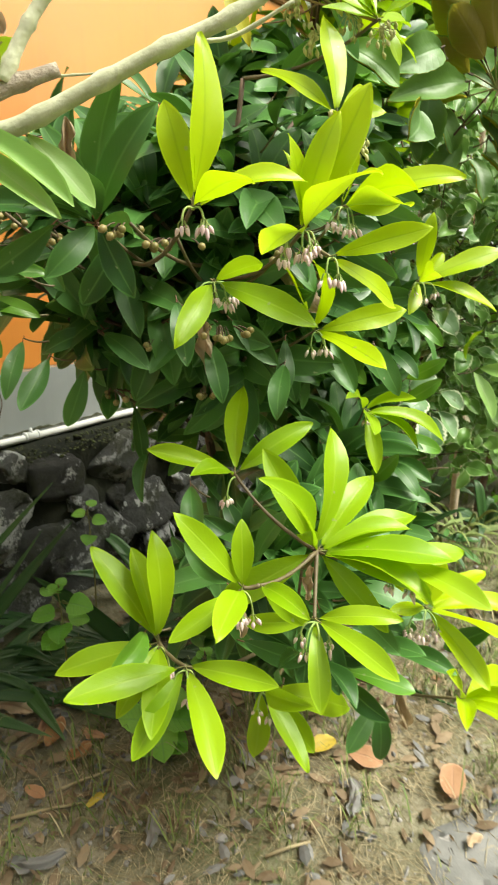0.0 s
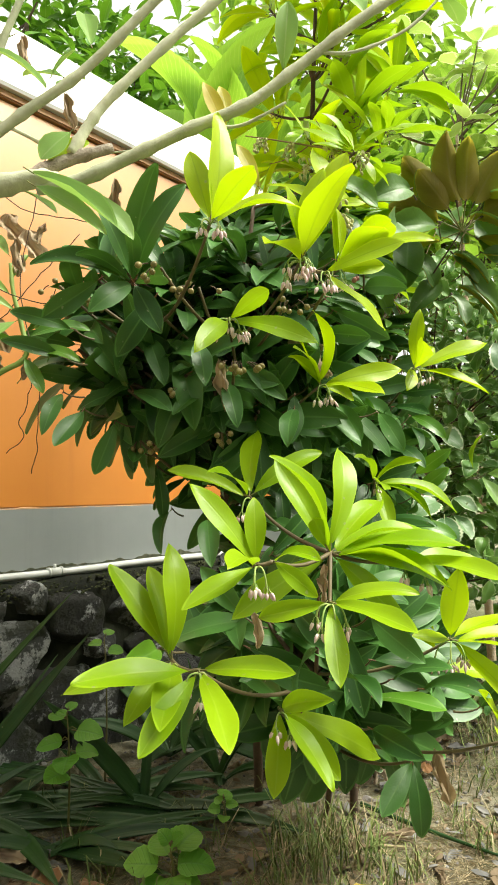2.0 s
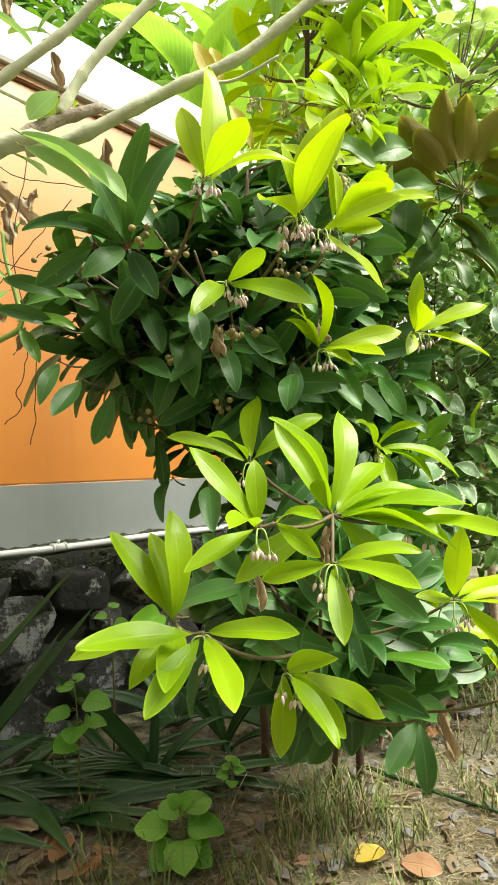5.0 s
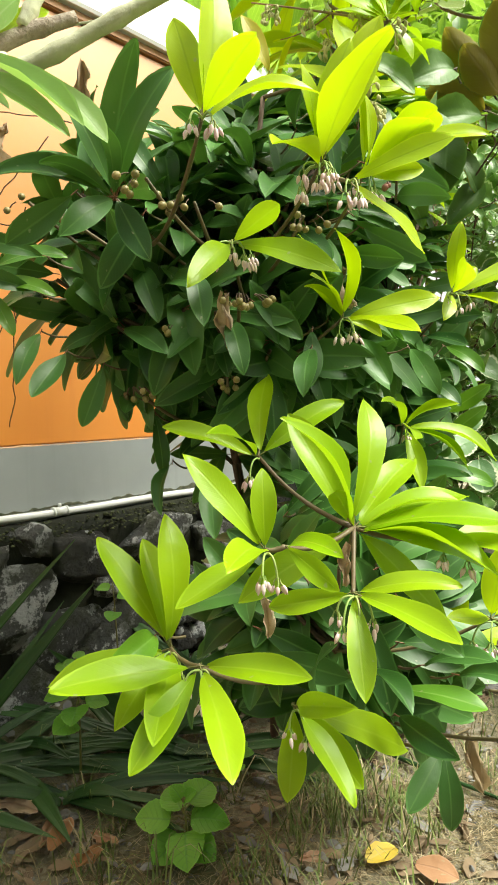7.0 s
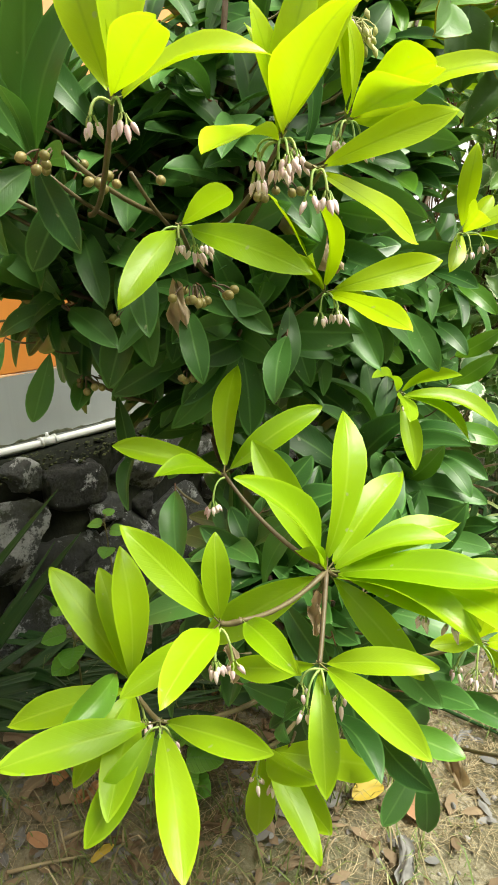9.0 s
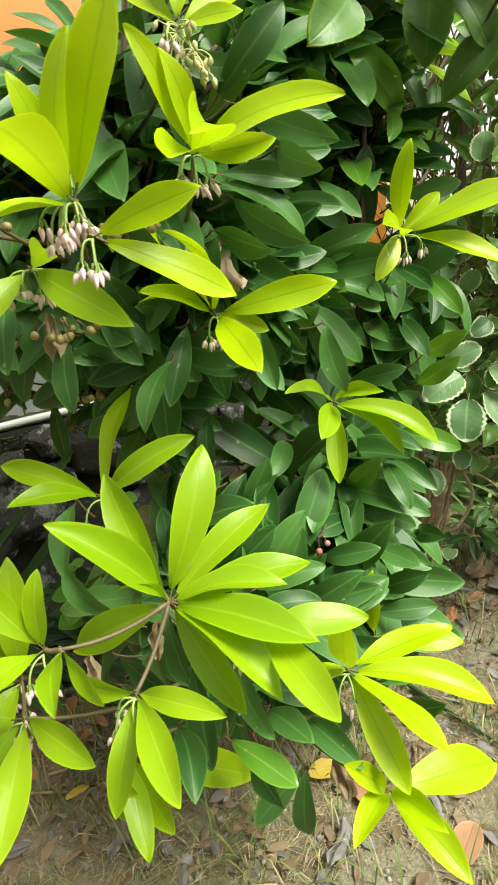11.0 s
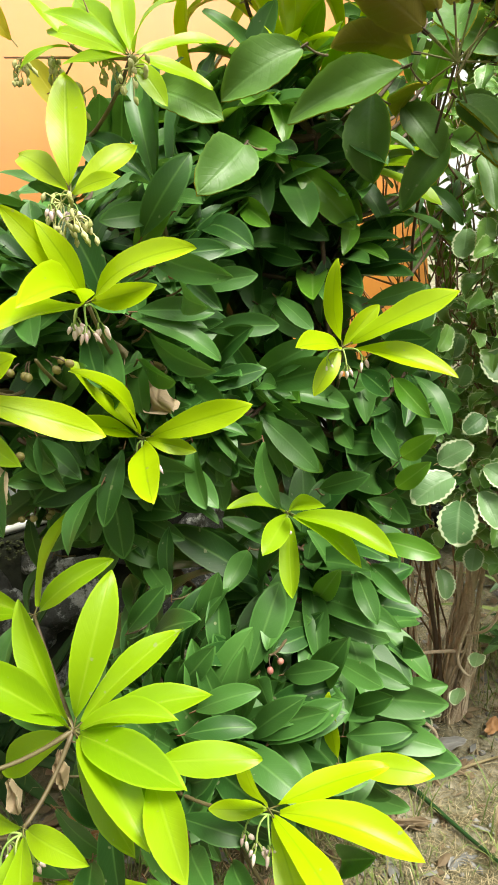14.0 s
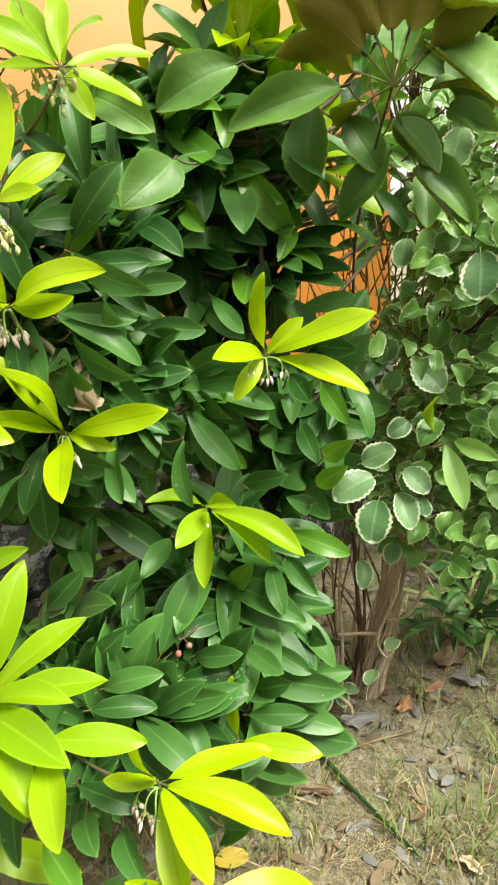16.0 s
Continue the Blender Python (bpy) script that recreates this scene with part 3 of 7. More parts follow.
def rubble_wall():
    base = thing("rubble_wall", wall_point(0, 0.06, 0), "dark rough rubble stone foundation with mossy joints", "stone wall", kind="structure")
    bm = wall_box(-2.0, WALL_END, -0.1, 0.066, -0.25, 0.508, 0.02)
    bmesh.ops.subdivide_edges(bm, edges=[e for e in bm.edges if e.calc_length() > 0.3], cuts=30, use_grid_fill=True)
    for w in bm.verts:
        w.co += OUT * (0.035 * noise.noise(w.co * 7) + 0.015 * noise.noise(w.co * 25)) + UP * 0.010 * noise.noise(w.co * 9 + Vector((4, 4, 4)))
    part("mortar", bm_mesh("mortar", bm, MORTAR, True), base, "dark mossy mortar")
    kinds = [rock(i) for i in range(12)]
    r = random.Random(31)
    placed = []
    tries = 0
    while tries < 1300:
        tries += 1
        size = r.uniform(0.14, 0.22) if tries < 500 else r.uniform(0.06, 0.12)
        s, z = r.uniform(-1.3, WALL_END - 0.08), r.uniform(-0.05, 0.50 - size * 0.34)
        if any(math.hypot(s - a, (z - b) * 1.15) < (size + c) * 0.45 for a, b, c in placed):
            continue
        placed.append((s, z, size))
        at = wall_point(s, 0.056 + r.uniform(-0.01, 0.012) + 0.03 * (0.45 - z), z)
        m = Matrix.Translation(at) @ Matrix.Rotation(math.atan2(ALONG.y, ALONG.x) + r.uniform(-0.15, 0.15), 4, "Z") @ Matrix.Rotation(r.uniform(-0.7, 0.7), 4, "Y") @ Matrix.Diagonal((size * r.uniform(1.15, 1.45), 0.13, size * r.uniform(0.95, 1.15), 1))
        part("stone", r.choice(kinds), base, m=m)
    moss = Heap()
    for i in range(2600):
        s, o = r.uniform(-1.3, 0.9), r.uniform(0.012, 0.085)
        p = wall_point(s, o, 0.500 - max(0.0, o - 0.055) * 1.2 + r.uniform(0.0, 0.006))
        k = r.uniform(0.0015, 0.005)
        v, f, uv = tube([p - UP * k * 0.5, p + UP * k * 0.1, p + UP * k * 0.45], [k, k * 0.85, k * 0.25], 6, knobs=0.9, seed=i)
        moss.join(v, f, uv)
    part("moss", moss.mesh("moss", [MOSS]), base, "dark green moss along the ledge")["kind"] = "stuff"
    return base


rubble_wall()

# ---- plain unseen walls added behind and beside the open side, to block low light ----
def unseen_wall(name, a, b, height, label):
    a, b = Vector(a), Vector(b)
    d = (b - a).normalized()
    o = Vector((-d.y, d.x)) * 0.08
    bm = bmesh.new()
    bmesh.ops.create_cube(bm, size=1)
    for w in bm.verts:
        p = a.lerp(b, w.co.x + 0.5) + o * (w.co.y * 2)
        w.co = Vector((p.x, p.y, -0.2 + (w.co.z + 0.5) * (height + 0.2)))
    bmesh.ops.recalc_face_normals(bm, faces=bm.faces)
    bmesh.ops.bevel(bm, geom=bm.edges[:], offset=0.01, segments=2, affect="EDGES")
    solo(name, bm_mesh(name, bm, UNSEEN_GREY), label, "wall", kind="structure")


UNSEEN_GREY = plain_material("unseen_wall_grey", (0.16, 0.16, 0.145), (0.28, 0.27, 0.24), 5, 0.95, 0.6, 0.01)
unseen_wall("wall_south", (-3.2, -1.5), (1.0, -1.7), 2.3, "unseen plain grey wall added to block low sky light")
unseen_wall("wall_west", (-3.1, -1.5), (-2.9, -0.9), 2.3, "short unseen grey wall return added to block light")
# Added so that the lower orange paint reflects something dark, not bright horizon.
unseen_wall("wall_east", (4.0, -1.75), (4.3, 4.6), 2.05, "unseen plain grey wall added to darken low reflections")
unseen_wall("wall_corner", (1.02, -1.70), (3.98, -1.83), 2.3, "unseen plain grey wall added to block low sky light")

# ---- shrubs ----
class Shrub:
    """One shrub: a trunk with a spine, and sprays that grow from it."""

    def __init__(self, name, label, spine, radius, bark=None, group="flowering shrubs"):
        self.spine = [Vector(p) for p in spine]
        self.ob = thing(name, self.spine[0], label, "shrub", group)
        path = smooth_path(self.spine, 6)
        n = len(path) - 1
        v, f, uv = tube(path, [radius * (1 - 0.7 * i / n) for i in range(n + 1)], 8, knobs=0.25)
        self.trunk = part("trunk", mesh("trunk", v, f, [bark or TWIG], uv), self.ob, "thin brown trunk")
        self.path = path
        self.rest = Heap()
        self.count = 0

    def root_of(self, at):
        """The place on the trunk from which a twig to that place grows."""
        low = [p for p in self.path if p.z < at.z - 0.04] or self.path[:2]
        return min(low, key=lambda p: (p - at).length + 0.3 * abs(p.z - (at.z - 0.14)))


OPEN = Vector((0.15, -1.0, 0.0))


def twig(shrub, at, radius=0.0032, heap=None, reach=9.0, root=None):
    a, b = Vector(root) if root else shrub.root_of(Vector(at)), Vector(at)
    a = b.lerp(a, min(1.0, reach / (a - b).length))
    c = a.lerp(b, 0.55) - UP * 0.05 * (b - a).length / 0.3
    pts = bend_path(a, c, b, 9)
    v, f, uv = tube(pts, [radius * (1.5 - 0.5 * i / 9) for i in range(10)], 6, knobs=0.3, seed=int(at[0] * 9999))
    if heap is not None:
        heap.join(v, f, uv, 1)
        return None
    me = mesh("branch", v, f, [PURPLE_TWIG if radius < 0.0027 else TWIG], uv)
    return part("branch", me, shrub.ob)


def bud_mesh(seed):
    """One closed bud with its thin stalk, hanging along -z from the origin; unit length 0.02."""
    r = random.Random(seed)
    h = Heap()
    n, s = r.uniform(0.010, 0.014), r.uniform(0.005, 0.010)
    bow = r.uniform(-0.002, 0.002)
    v, f, uv = tube(bend_path((0, 0, 0), (bow, 0.002, -s * 0.4), (0, 0, -s), 3), [0.0008, 0.0008, 0.0009, 0.0011], 4, False)
    h.join(v, f, uv, 0)
    prof = [(0.0, 0.0012), (0.12, 0.0022), (0.4, 0.0026), (0.7, 0.0019), (1.0, 0.0003)]
    v, f, uv = tube([Vector((0, 0, -s - n * q)) for q, _ in prof], [w for _, w in prof], 7)
    h.join(v, f, uv, 1)
    return h.mesh("bud", [STALK_GREEN, BUD])


def berry_mesh(mat):
    h = Heap()
    rad = 0.0050
    v, f, uv = tube([(0, 0, 0), (0.001, 0, -0.006), (0, 0, -0.012)], [0.0009] * 3, 4, False)
    h.join(v, f, uv, 0)
    rings = [(-1, 0.05), (-0.8, 0.6), (-0.3, 0.95), (0.3, 0.95), (0.8, 0.6), (1, 0.05)]
    v, f, uv = tube([Vector((0, 0, -0.012 - rad + q * rad)) for q, _ in rings], [rad * w for _, w in rings], 8)
    h.join(v, f, uv, 1)
    return h.mesh("berry", [TWIG, mat])


BUDS = [bud_mesh(i) for i in range(5)]
BERRIES = {"brown": berry_mesh(BERRY), "red": berry_mesh(RED_BERRY)}


def hang(b, kinds, name, at, count, r, reach, tilt=0.8):
    """Buds or berries that hang from the end of a twig, splayed."""
    for i in range(count):
        a, k = r.uniform(0, 6.28), r.uniform(0.2, 1.0)
        p = Vector(at) + Vector((math.cos(a), math.sin(a), 0)) * reach * k * 0.5
        turn = Matrix.Rotation(a, 4, "Z") @ Matrix.Rotation(-k * tilt, 4, "Y")
        part(name, r.choice(kinds), b, m=Matrix.Translation(p) @ turn @ Matrix.Diagonal((0.95, 0.95, r.uniform(0.8, 1.1), 1)))


def umbels(b, at, count, r):
    """Bunches of buds nodding from the ends of short arched stalks."""
    bunches = max(1, round(count / 3.6))
    a0 = r.uniform(-0.4, 0.4)
    for i in range(bunches):
        a = -1.57 + a0 + (i - (bunches - 1) / 2) * min(1.0, 3.6 / bunches) + r.uniform(-0.2, 0.2)
        out = Vector((math.cos(a), math.sin(a), 0))
        reach = r.uniform(0.010, 0.028)
        end = at + out * reach - UP * r.uniform(0.006, 0.022)
        path = bend_path(at, at + out * reach * 0.8 + UP * 0.006, end, 5)
        v, f, uv = tube(path, [0.0013, 0.0012, 0.0011, 0.0011, 0.0011, 0.0014], 5, False)
        part("flower_stalk", mesh("flower_stalk", v, f, [STALK_GREEN], uv), b)
        for k in range(r.choice((4, 5, 5, 6))):
            w = k * 2.4 + r.uniform(-0.4, 0.4)
            p = end + Vector((math.cos(w), math.sin(w), 0)) * 0.0022
            turn = Matrix.Rotation(w, 4, "Z") @ Matrix.Rotation(-r.uniform(0.12, 0.55), 4, "Y")
            part("bud", r.choice(BUDS), b, m=Matrix.Translation(p) @ turn @ Matrix.Diagonal((0.85, 0.85, r.uniform(0.72, 0.95), 1)))


def clear_of(at, size):
    """Whether a dark whorl there leaves the young tips before it free to the open side."""
    at = Vector(at)
    for eye in (Vector((0.03, 0.1, 0.85)), Vector((0.45, 0.36, 1.05)), Vector((0.6, 0.38, 1.08))):
        way = at - eye
        dist = way.length
        for tip in TIPS:
            far = (tip - eye).length
            if dist < far + 0.02 and way.normalized().cross(tip - eye).length < size and (tip - eye).dot(way) > 0:
                return False
    return True


TIPS = []


def spray(shrub, kind, at, leaves, buds=0, root=None, radius=0.0020):
    """A twig whose end carries leaves (heading, rise, length, width by length, roll) and perhaps drooping buds."""
    r = random.Random(int((at[0] * 31 + at[1] * 17 + at[2] * 7) * 1000))
    b = twig(shrub, at, radius, None, 9.0, root) if len(leaves) > 1 or root else twig(shrub, at, 0.0011, None, 0.035)
    for az, el, length, ratio, roll in leaves:
        d = heading(az, el)
        start = Vector(at) - d * 0.004
        part("leaf", r.choice(LEAVES[kind])[0], b, m=aim(start, d, UP + OPEN * 0.5, length + 0.004, length * ratio * 0.93, radians(roll)))
        TIPS.append(start + d * length * 0.65)
    if buds:
        umbels(b, Vector(at) - UP * 0.003 + OPEN * 0.004, int(buds * 1.4), r)
    return b


def whorl(shrub, kind, at, axis, r, count=7, length=0.13, loose=False, ratio=0.27, flat=0.38):
    """A whorl of leaves round the end of a twig."""
    axis = Vector(axis).normalized()
    s = axis.cross(Vector((0.3, 0.9, 0.2))).normalized()
    t = axis.cross(s)
    b = None if loose else twig(shrub, at, 0.0028)
    if loose:
        twig(shrub, at, 0.0028, shrub.rest)
    a0 = r.uniform(0, 6.28)
    for i in range(count):
        a = a0 + i * 2.4 + r.uniform(-0.3, 0.3)
        lift = flat + r.uniform(-0.40, 0.45)
        d = (s * math.cos(a) + t * math.sin(a) + axis * lift).normalized()
        d = (d - UP * r.uniform(-0.1, 0.3)).normalized()
        n = axis * 0.7 + UP * 0.6 + OPEN * 0.3
        ln = length * r.uniform(0.72, 1.15)
        start = Vector(at) - axis * r.uniform(0.0, 0.055)
        m = aim(start, d, n, ln, ln * ratio * r.uniform(0.85, 1.15), r.uniform(-0.3, 0.3))
        me, (v, f, uv, sl) = r.choice(LEAVES[kind])
        if loose:
            shrub.rest.join(v, f, uv, [0 if q == 0 else 1 for q in sl], m)
        else:
            part("leaf", me, b, m=m)


def foliage_mass(shrub, centre, radii, count, r, kinds, loose_count=0, length=0.13, front=True):
    """Whorls over the outer shell of a rounded mass, with more inside it as one mesh."""
    c, rad = Vector(centre), Vector(radii)
    for i in range(count + loose_count):
        while True:
            d = Vector((r.gauss(0, 1), r.gauss(0, 1), r.gauss(0, 1))).normalized()
            if not front or d.y < 0.25:
                break
        loose = i >= count
        k = r.uniform(0.45, 0.9) if loose else r.uniform(0.82, 1.05)
        at = c + Vector((d.x * rad.x, d.y * rad.y, d.z * rad.z)) * k
        if at.x > 0.345 and at.z > 0.97 or not clear_of(at, 0.085):
            continue
        axis = d * 0.8 + UP * 0.35 + OPEN * 0.25
        whorl(shrub, "dark" if loose else r.choice(kinds), at, axis, r, r.randint(4, 7), length, loose)


def close_rest(shrub, mat=None):
    if shrub.rest.v:
        ob = part("foliage", shrub.rest.mesh("foliage", [mat or DARK, TWIG]), shrub.ob, "dense inner foliage")
        ob["kind"] = "stuff"


high_shrub = Shrub("flowering_shrub", "tall shrub with dark glossy leaves, lime young leaves and pink buds", [(0.07, 1.56, 0.0), (0.06, 1.40, 0.35), (0.0, 1.18, 0.75), (0.03, 1.10, 1.0), (0.06, 1.12, 1.25)], 0.011)
low_shrub = Shrub("flowering_shrub", "low shrub of the same kind with bright lime young leaves", [(0.22, 1.50, 0.0), (0.20, 1.28, 0.2), (0.14, 1.0, 0.4), (0.13, 0.88, 0.6)], 0.007)
side_shrub = Shrub("flowering_shrub", "dense dark green shrub with lime leaf tips and pink buds", [(0.28, 1.48, 0.0), (0.28, 1.44, 0.4), (0.30, 1.36, 0.8), (0.32, 1.36, 1.25)], 0.010)

spray(low_shrub, "bright", (0.137, 0.815, 0.659), [(17, 59, 0.162, 0.27, 33), (-62, 57, 0.144, 0.27, -21), (-130, 49, 0.157, 0.27, -10), (44, 26, 0.146, 0.27, -2), (72, 9, 0.149, 0.27, -4), (110, 3, 0.167, 0.27, -3), (111, -14, 0.146, 0.27, 7), (121, -14, 0.154, 0.27, -18), (85, 11, 0.123, 0.27, -13), (121, -43, 0.131, 0.27, 15), (-152, 40, 0.071, 0.35, 59), (-84, -33, 0.152, 0.28, -24)])
spray(low_shrub, "bright", (0.038, 0.902, 0.731), [(11, 48, 0.136, 0.27, -27), (77, 30, 0.127, 0.27, 21), (-94, 17, 0.120, 0.27, -14), (-149, 16, 0.112, 0.27, -9)], 2, (0.137, 0.815, 0.659))
spray(low_shrub, "bright", (0.040, 0.737, 0.655), [(-90, 51, 0.120, 0.28, -18), (-5, 77, 0.078, 0.35, -9), (-117, -27, 0.100, 0.28, -11), (-164, 5, 0.122, 0.28, -3)], 6, (0.059, 0.736, 0.658))
spray(low_shrub, "bright", (0.059, 0.736, 0.658), [(118, -31, 0.065, 0.35, 50), (154, 6, 0.098, 0.27, 16)], 0, (0.137, 0.815, 0.659))
spray(low_shrub, "bright", (0.123, 0.739, 0.611), [(-70, -16, 0.088, 0.30, -43), (-176, -46, 0.103, 0.27, -1), (141, -6, 0.122, 0.27, 7), (106, 7, 0.100, 0.27, 10)], 12, (0.137, 0.815, 0.659))
spray(low_shrub, "bright", (-0.064, 0.825, 0.528), [(-58, 49, 0.153, 0.28, 6), (-38, 60, 0.128, 0.28, 15), (-15, 76, 0.148, 0.28, 24), (-94, -15, 0.140, 0.28, -6), (178, -18, 0.134, 0.28, -8), (-150, -30, 0.105, 0.30, -12)], 6, (-0.028, 0.770, 0.530))
spray(low_shrub, "bright", (-0.028, 0.770, 0.530), [(-113, 3, 0.147, 0.28, -10), (-140, -34, 0.118, 0.30, -14), (162, -19, 0.142, 0.28, -16), (115, 6, 0.122, 0.28, 16)], 8, (0.100, 0.920, 0.460))
spray(low_shrub, "bright", (0.068, 0.790, 0.477), [(-134, -82, 0.100, 0.33, -9), (119, -39, 0.101, 0.35, 26), (68, -31, 0.166, 0.27, 12), (147, -34, 0.111, 0.27, -14), (145, 21, 0.100, 0.27, 52)], 5, (0.120, 0.930, 0.420))
spray(low_shrub, "dark", (0.252, 0.884, 0.375), [(-131, -30, 0.089, 0.35, -12), (171, -75, 0.091, 0.35, 11)])
spray(low_shrub, "sunny", (0.307, 0.879, 0.534), [(176, 68, 0.109, 0.35, -50), (88, -11, 0.161, 0.27, -13), (60, 6, 0.136, 0.27, -16), (133, -4, 0.138, 0.27, -30), (139, -34, 0.133, 0.28, 10), (-114, 7, 0.063, 0.35, -19), (-107, 12, 0.040, 0.40, -17)], 12)
spray(low_shrub, "sunny", (0.332, 1.056, 0.439), [(86, -3, 0.122, 0.33, 6), (-27, 87, 0.106, 0.27, -31)])
spray(low_shrub, "sunny", (0.353, 0.829, 0.418), [(54, -16, 0.162, 0.35, -2), (142, 25, 0.101, 0.28, 6), (134, -7, 0.114, 0.32, -1), (-162, 15, 0.100, 0.28, 10), (-134, 50, 0.097, 0.29, -13)])
spray(side_shrub, "bright", (0.274, 1.155, 0.755), [(92, -22, 0.157, 0.27, -2), (166, -57, 0.115, 0.27, 6), (98, -36, 0.123, 0.27, -8), (-177, -10, 0.100, 0.35, -28), (129, 20, 0.097, 0.27, 21), (-149, 21, 0.104, 0.27, -9)], 4)
spray(low_shrub, "bright", (0.232, 0.796, 0.652), [(71, -5, 0.108, 0.33, 7), (135, -6, 0.125, 0.31, 5)], 7, (0.137, 0.815, 0.659))
spray(high_shrub, "sunny", (0.159, 1.014, 0.907), [(84, 10, 0.140, 0.27, 43), (72, -20, 0.064, 0.35, 44), (-167, 48, 0.130, 0.27, -21), (-121, 55, 0.126, 0.27, 5), (-143, 17, 0.102, 0.27, 20), (151, -14, 0.146, 0.27, 8), (-149, 23, 0.111, 0.27, -24)], 9)
spray(side_shrub, "sunny", (0.364, 1.194, 0.967), [(152, 80, 0.112, 0.27, -19), (63, 43, 0.071, 0.35, 45), (87, 18, 0.157, 0.27, 22), (91, -19, 0.149, 0.27, 5), (-172, 8, 0.135, 0.27, -38), (-150, -39, 0.079, 0.35, -32)], 10)
spray(high_shrub, "sunny", (-0.009, 0.742, 1.057), [(28, 82, 0.150, 0.27, 38), (-84, 77, 0.093, 0.35, -29), (156, 6, 0.119, 0.29, -30), (83, 13, 0.113, 0.27, 11)], 7, (-0.090, 0.970, 1.000))
spray(high_shrub, "sunny", (0.107, 0.815, 1.038), [(168, 13, 0.178, 0.27, 9), (134, 71, 0.118, 0.29, 8), (-129, 67, 0.082, 0.27, -13), (-144, 68, 0.097, 0.27, -12), (104, 64, 0.153, 0.27, 36), (-157, -11, 0.132, 0.27, 5)], 18, (0.030, 0.980, 0.980))
spray(high_shrub, "sunny", (0.174, 0.936, 1.070), [(103, 13, 0.149, 0.27, 26), (167, -4, 0.176, 0.27, -22), (85, 7, 0.077, 0.35, 75), (-169, 60, 0.092, 0.30, -50), (-157, 54, 0.118, 0.27, -57), (163, 1, 0.163, 0.27, -46)], 12, (0.120, 1.050, 1.000))
spray(high_shrub, "sunny", (0.132, 0.787, 1.012), [(57, -29, 0.126, 0.27, 29), (109, 14, 0.106, 0.27, 49)], 6, (0.107, 0.815, 1.038))
spray(high_shrub, "bright", (0.012, 0.892, 0.982), [(-154, -33, 0.123, 0.27, -28), (139, 13, 0.086, 0.34, -59), (115, -21, 0.141, 0.27, 33)], 11, (0.030, 1.050, 0.930))
spray(high_shrub, "sunny", (0.167, 0.955, 1.175), [(-13, 66, 0.134, 0.32, 20), (-60, 30, 0.120, 0.27, -14), (92, 4, 0.060, 0.34, 40), (39, 28, 0.090, 0.32, 41)], 5)
spray(high_shrub, "bright", (0.226, 1.018, 1.298), [(114, 16, 0.084, 0.36, 18), (58, -26, 0.086, 0.34, 14), (36, 11, 0.106, 0.27, 20), (95, -60, 0.062, 0.40, 10), (-80, 28, 0.115, 0.25, -20), (-58, 44, 0.125, 0.25, -12), (-100, 4, 0.075, 0.30, -18), (-120, 30, 0.090, 0.27, -30), (-30, 55, 0.100, 0.27, 12)])
spray(high_shrub, "dark", (-0.128, 0.929, 1.047), [(-142, -38, 0.103, 0.34, -42), (131, -55, 0.105, 0.35, 36), (-108, 4, 0.145, 0.27, -34), (-143, 7, 0.106, 0.27, 44), (151, 59, 0.168, 0.27, -50), (126, 51, 0.158, 0.27, 58), (177, 29, 0.105, 0.27, -27), (-144, 55, 0.126, 0.27, -46), (145, -11, 0.096, 0.34, -68)])
spray(high_shrub, "dark", (-0.171, 0.911, 1.049), [(-97, -39, 0.103, 0.35, -73)])
spray(high_shrub, "dark", (-0.034, 0.921, 0.959), [(168, -53, 0.096, 0.33, -1)])
spray(high_shrub, "dark", (0.003, 0.954, 0.906), [(157, -54, 0.096, 0.32, 10)])
spray(high_shrub, "dark", (-0.249, 1.006, 0.898), [(-167, -50, 0.096, 0.29, -12)])
spray(high_shrub, "dark", (-0.219, 1.017, 0.872), [(-161, -43, 0.096, 0.35, -19)])
spray(high_shrub, "dark", (-0.171, 1.028, 0.855), [(-111, -73, 0.093, 0.35, -28)])
spray(high_shrub, "dark", (-0.112, 1.093, 0.785), [(137, -81, 0.097, 0.27, -5)])
spray(high_shrub, "dark", (-0.088, 1.096, 0.712), [(-172, -47, 0.097, 0.27, 28)])
spray(high_shrub, "dark", (-0.146, 1.087, 0.813), [(172, -17, 0.098, 0.30, -12)])
spray(high_shrub, "dark", (-0.218, 0.943, 0.982), [(-116, 9, 0.092, 0.28, -66)])
spray(high_shrub, "dark", (-0.232, 0.950, 0.940), [(-116, 10, 0.092, 0.28, -63)])
spray(high_shrub, "dark", (0.113, 0.984, 0.867), [(-166, -43, 0.097, 0.33, 12)])
spray(high_shrub, "dark", (0.034, 0.979, 0.929), [(124, -35, 0.096, 0.33, 46)])
spray(high_shrub, "dark", (-0.097, 0.966, 1.042), [(-84, -57, 0.115, 0.35, -60)])
spray(high_shrub, "dark", (0.158, 1.035, 0.997), [(128, -9, 0.097, 0.35, 83)])
spray(high_shrub, "dark", (0.184, 1.021, 1.031), [(101, -30, 0.102, 0.35, 76)])
spray(high_shrub, "dark", (0.188, 1.033, 1.121), [(101, -21, 0.126, 0.27, 69)])
spray(high_shrub, "dark", (0.235, 1.039, 1.075), [(144, -15, 0.097, 0.35, 74)])
spray(high_shrub, "dark", (0.191, 1.072, 0.889), [(147, -48, 0.097, 0.34, 30)])
spray(high_shrub, "dark", (0.271, 1.108, 0.875), [(149, -49, 0.097, 0.35, 36)])
spray(low_shrub, "dark", (-0.022, 0.949, 0.702), [(172, -43, 0.096, 0.35, 9)])
spray(low_shrub, "dark", (0.031, 0.904, 0.563), [(-91, 47, 0.094, 0.35, -50)])
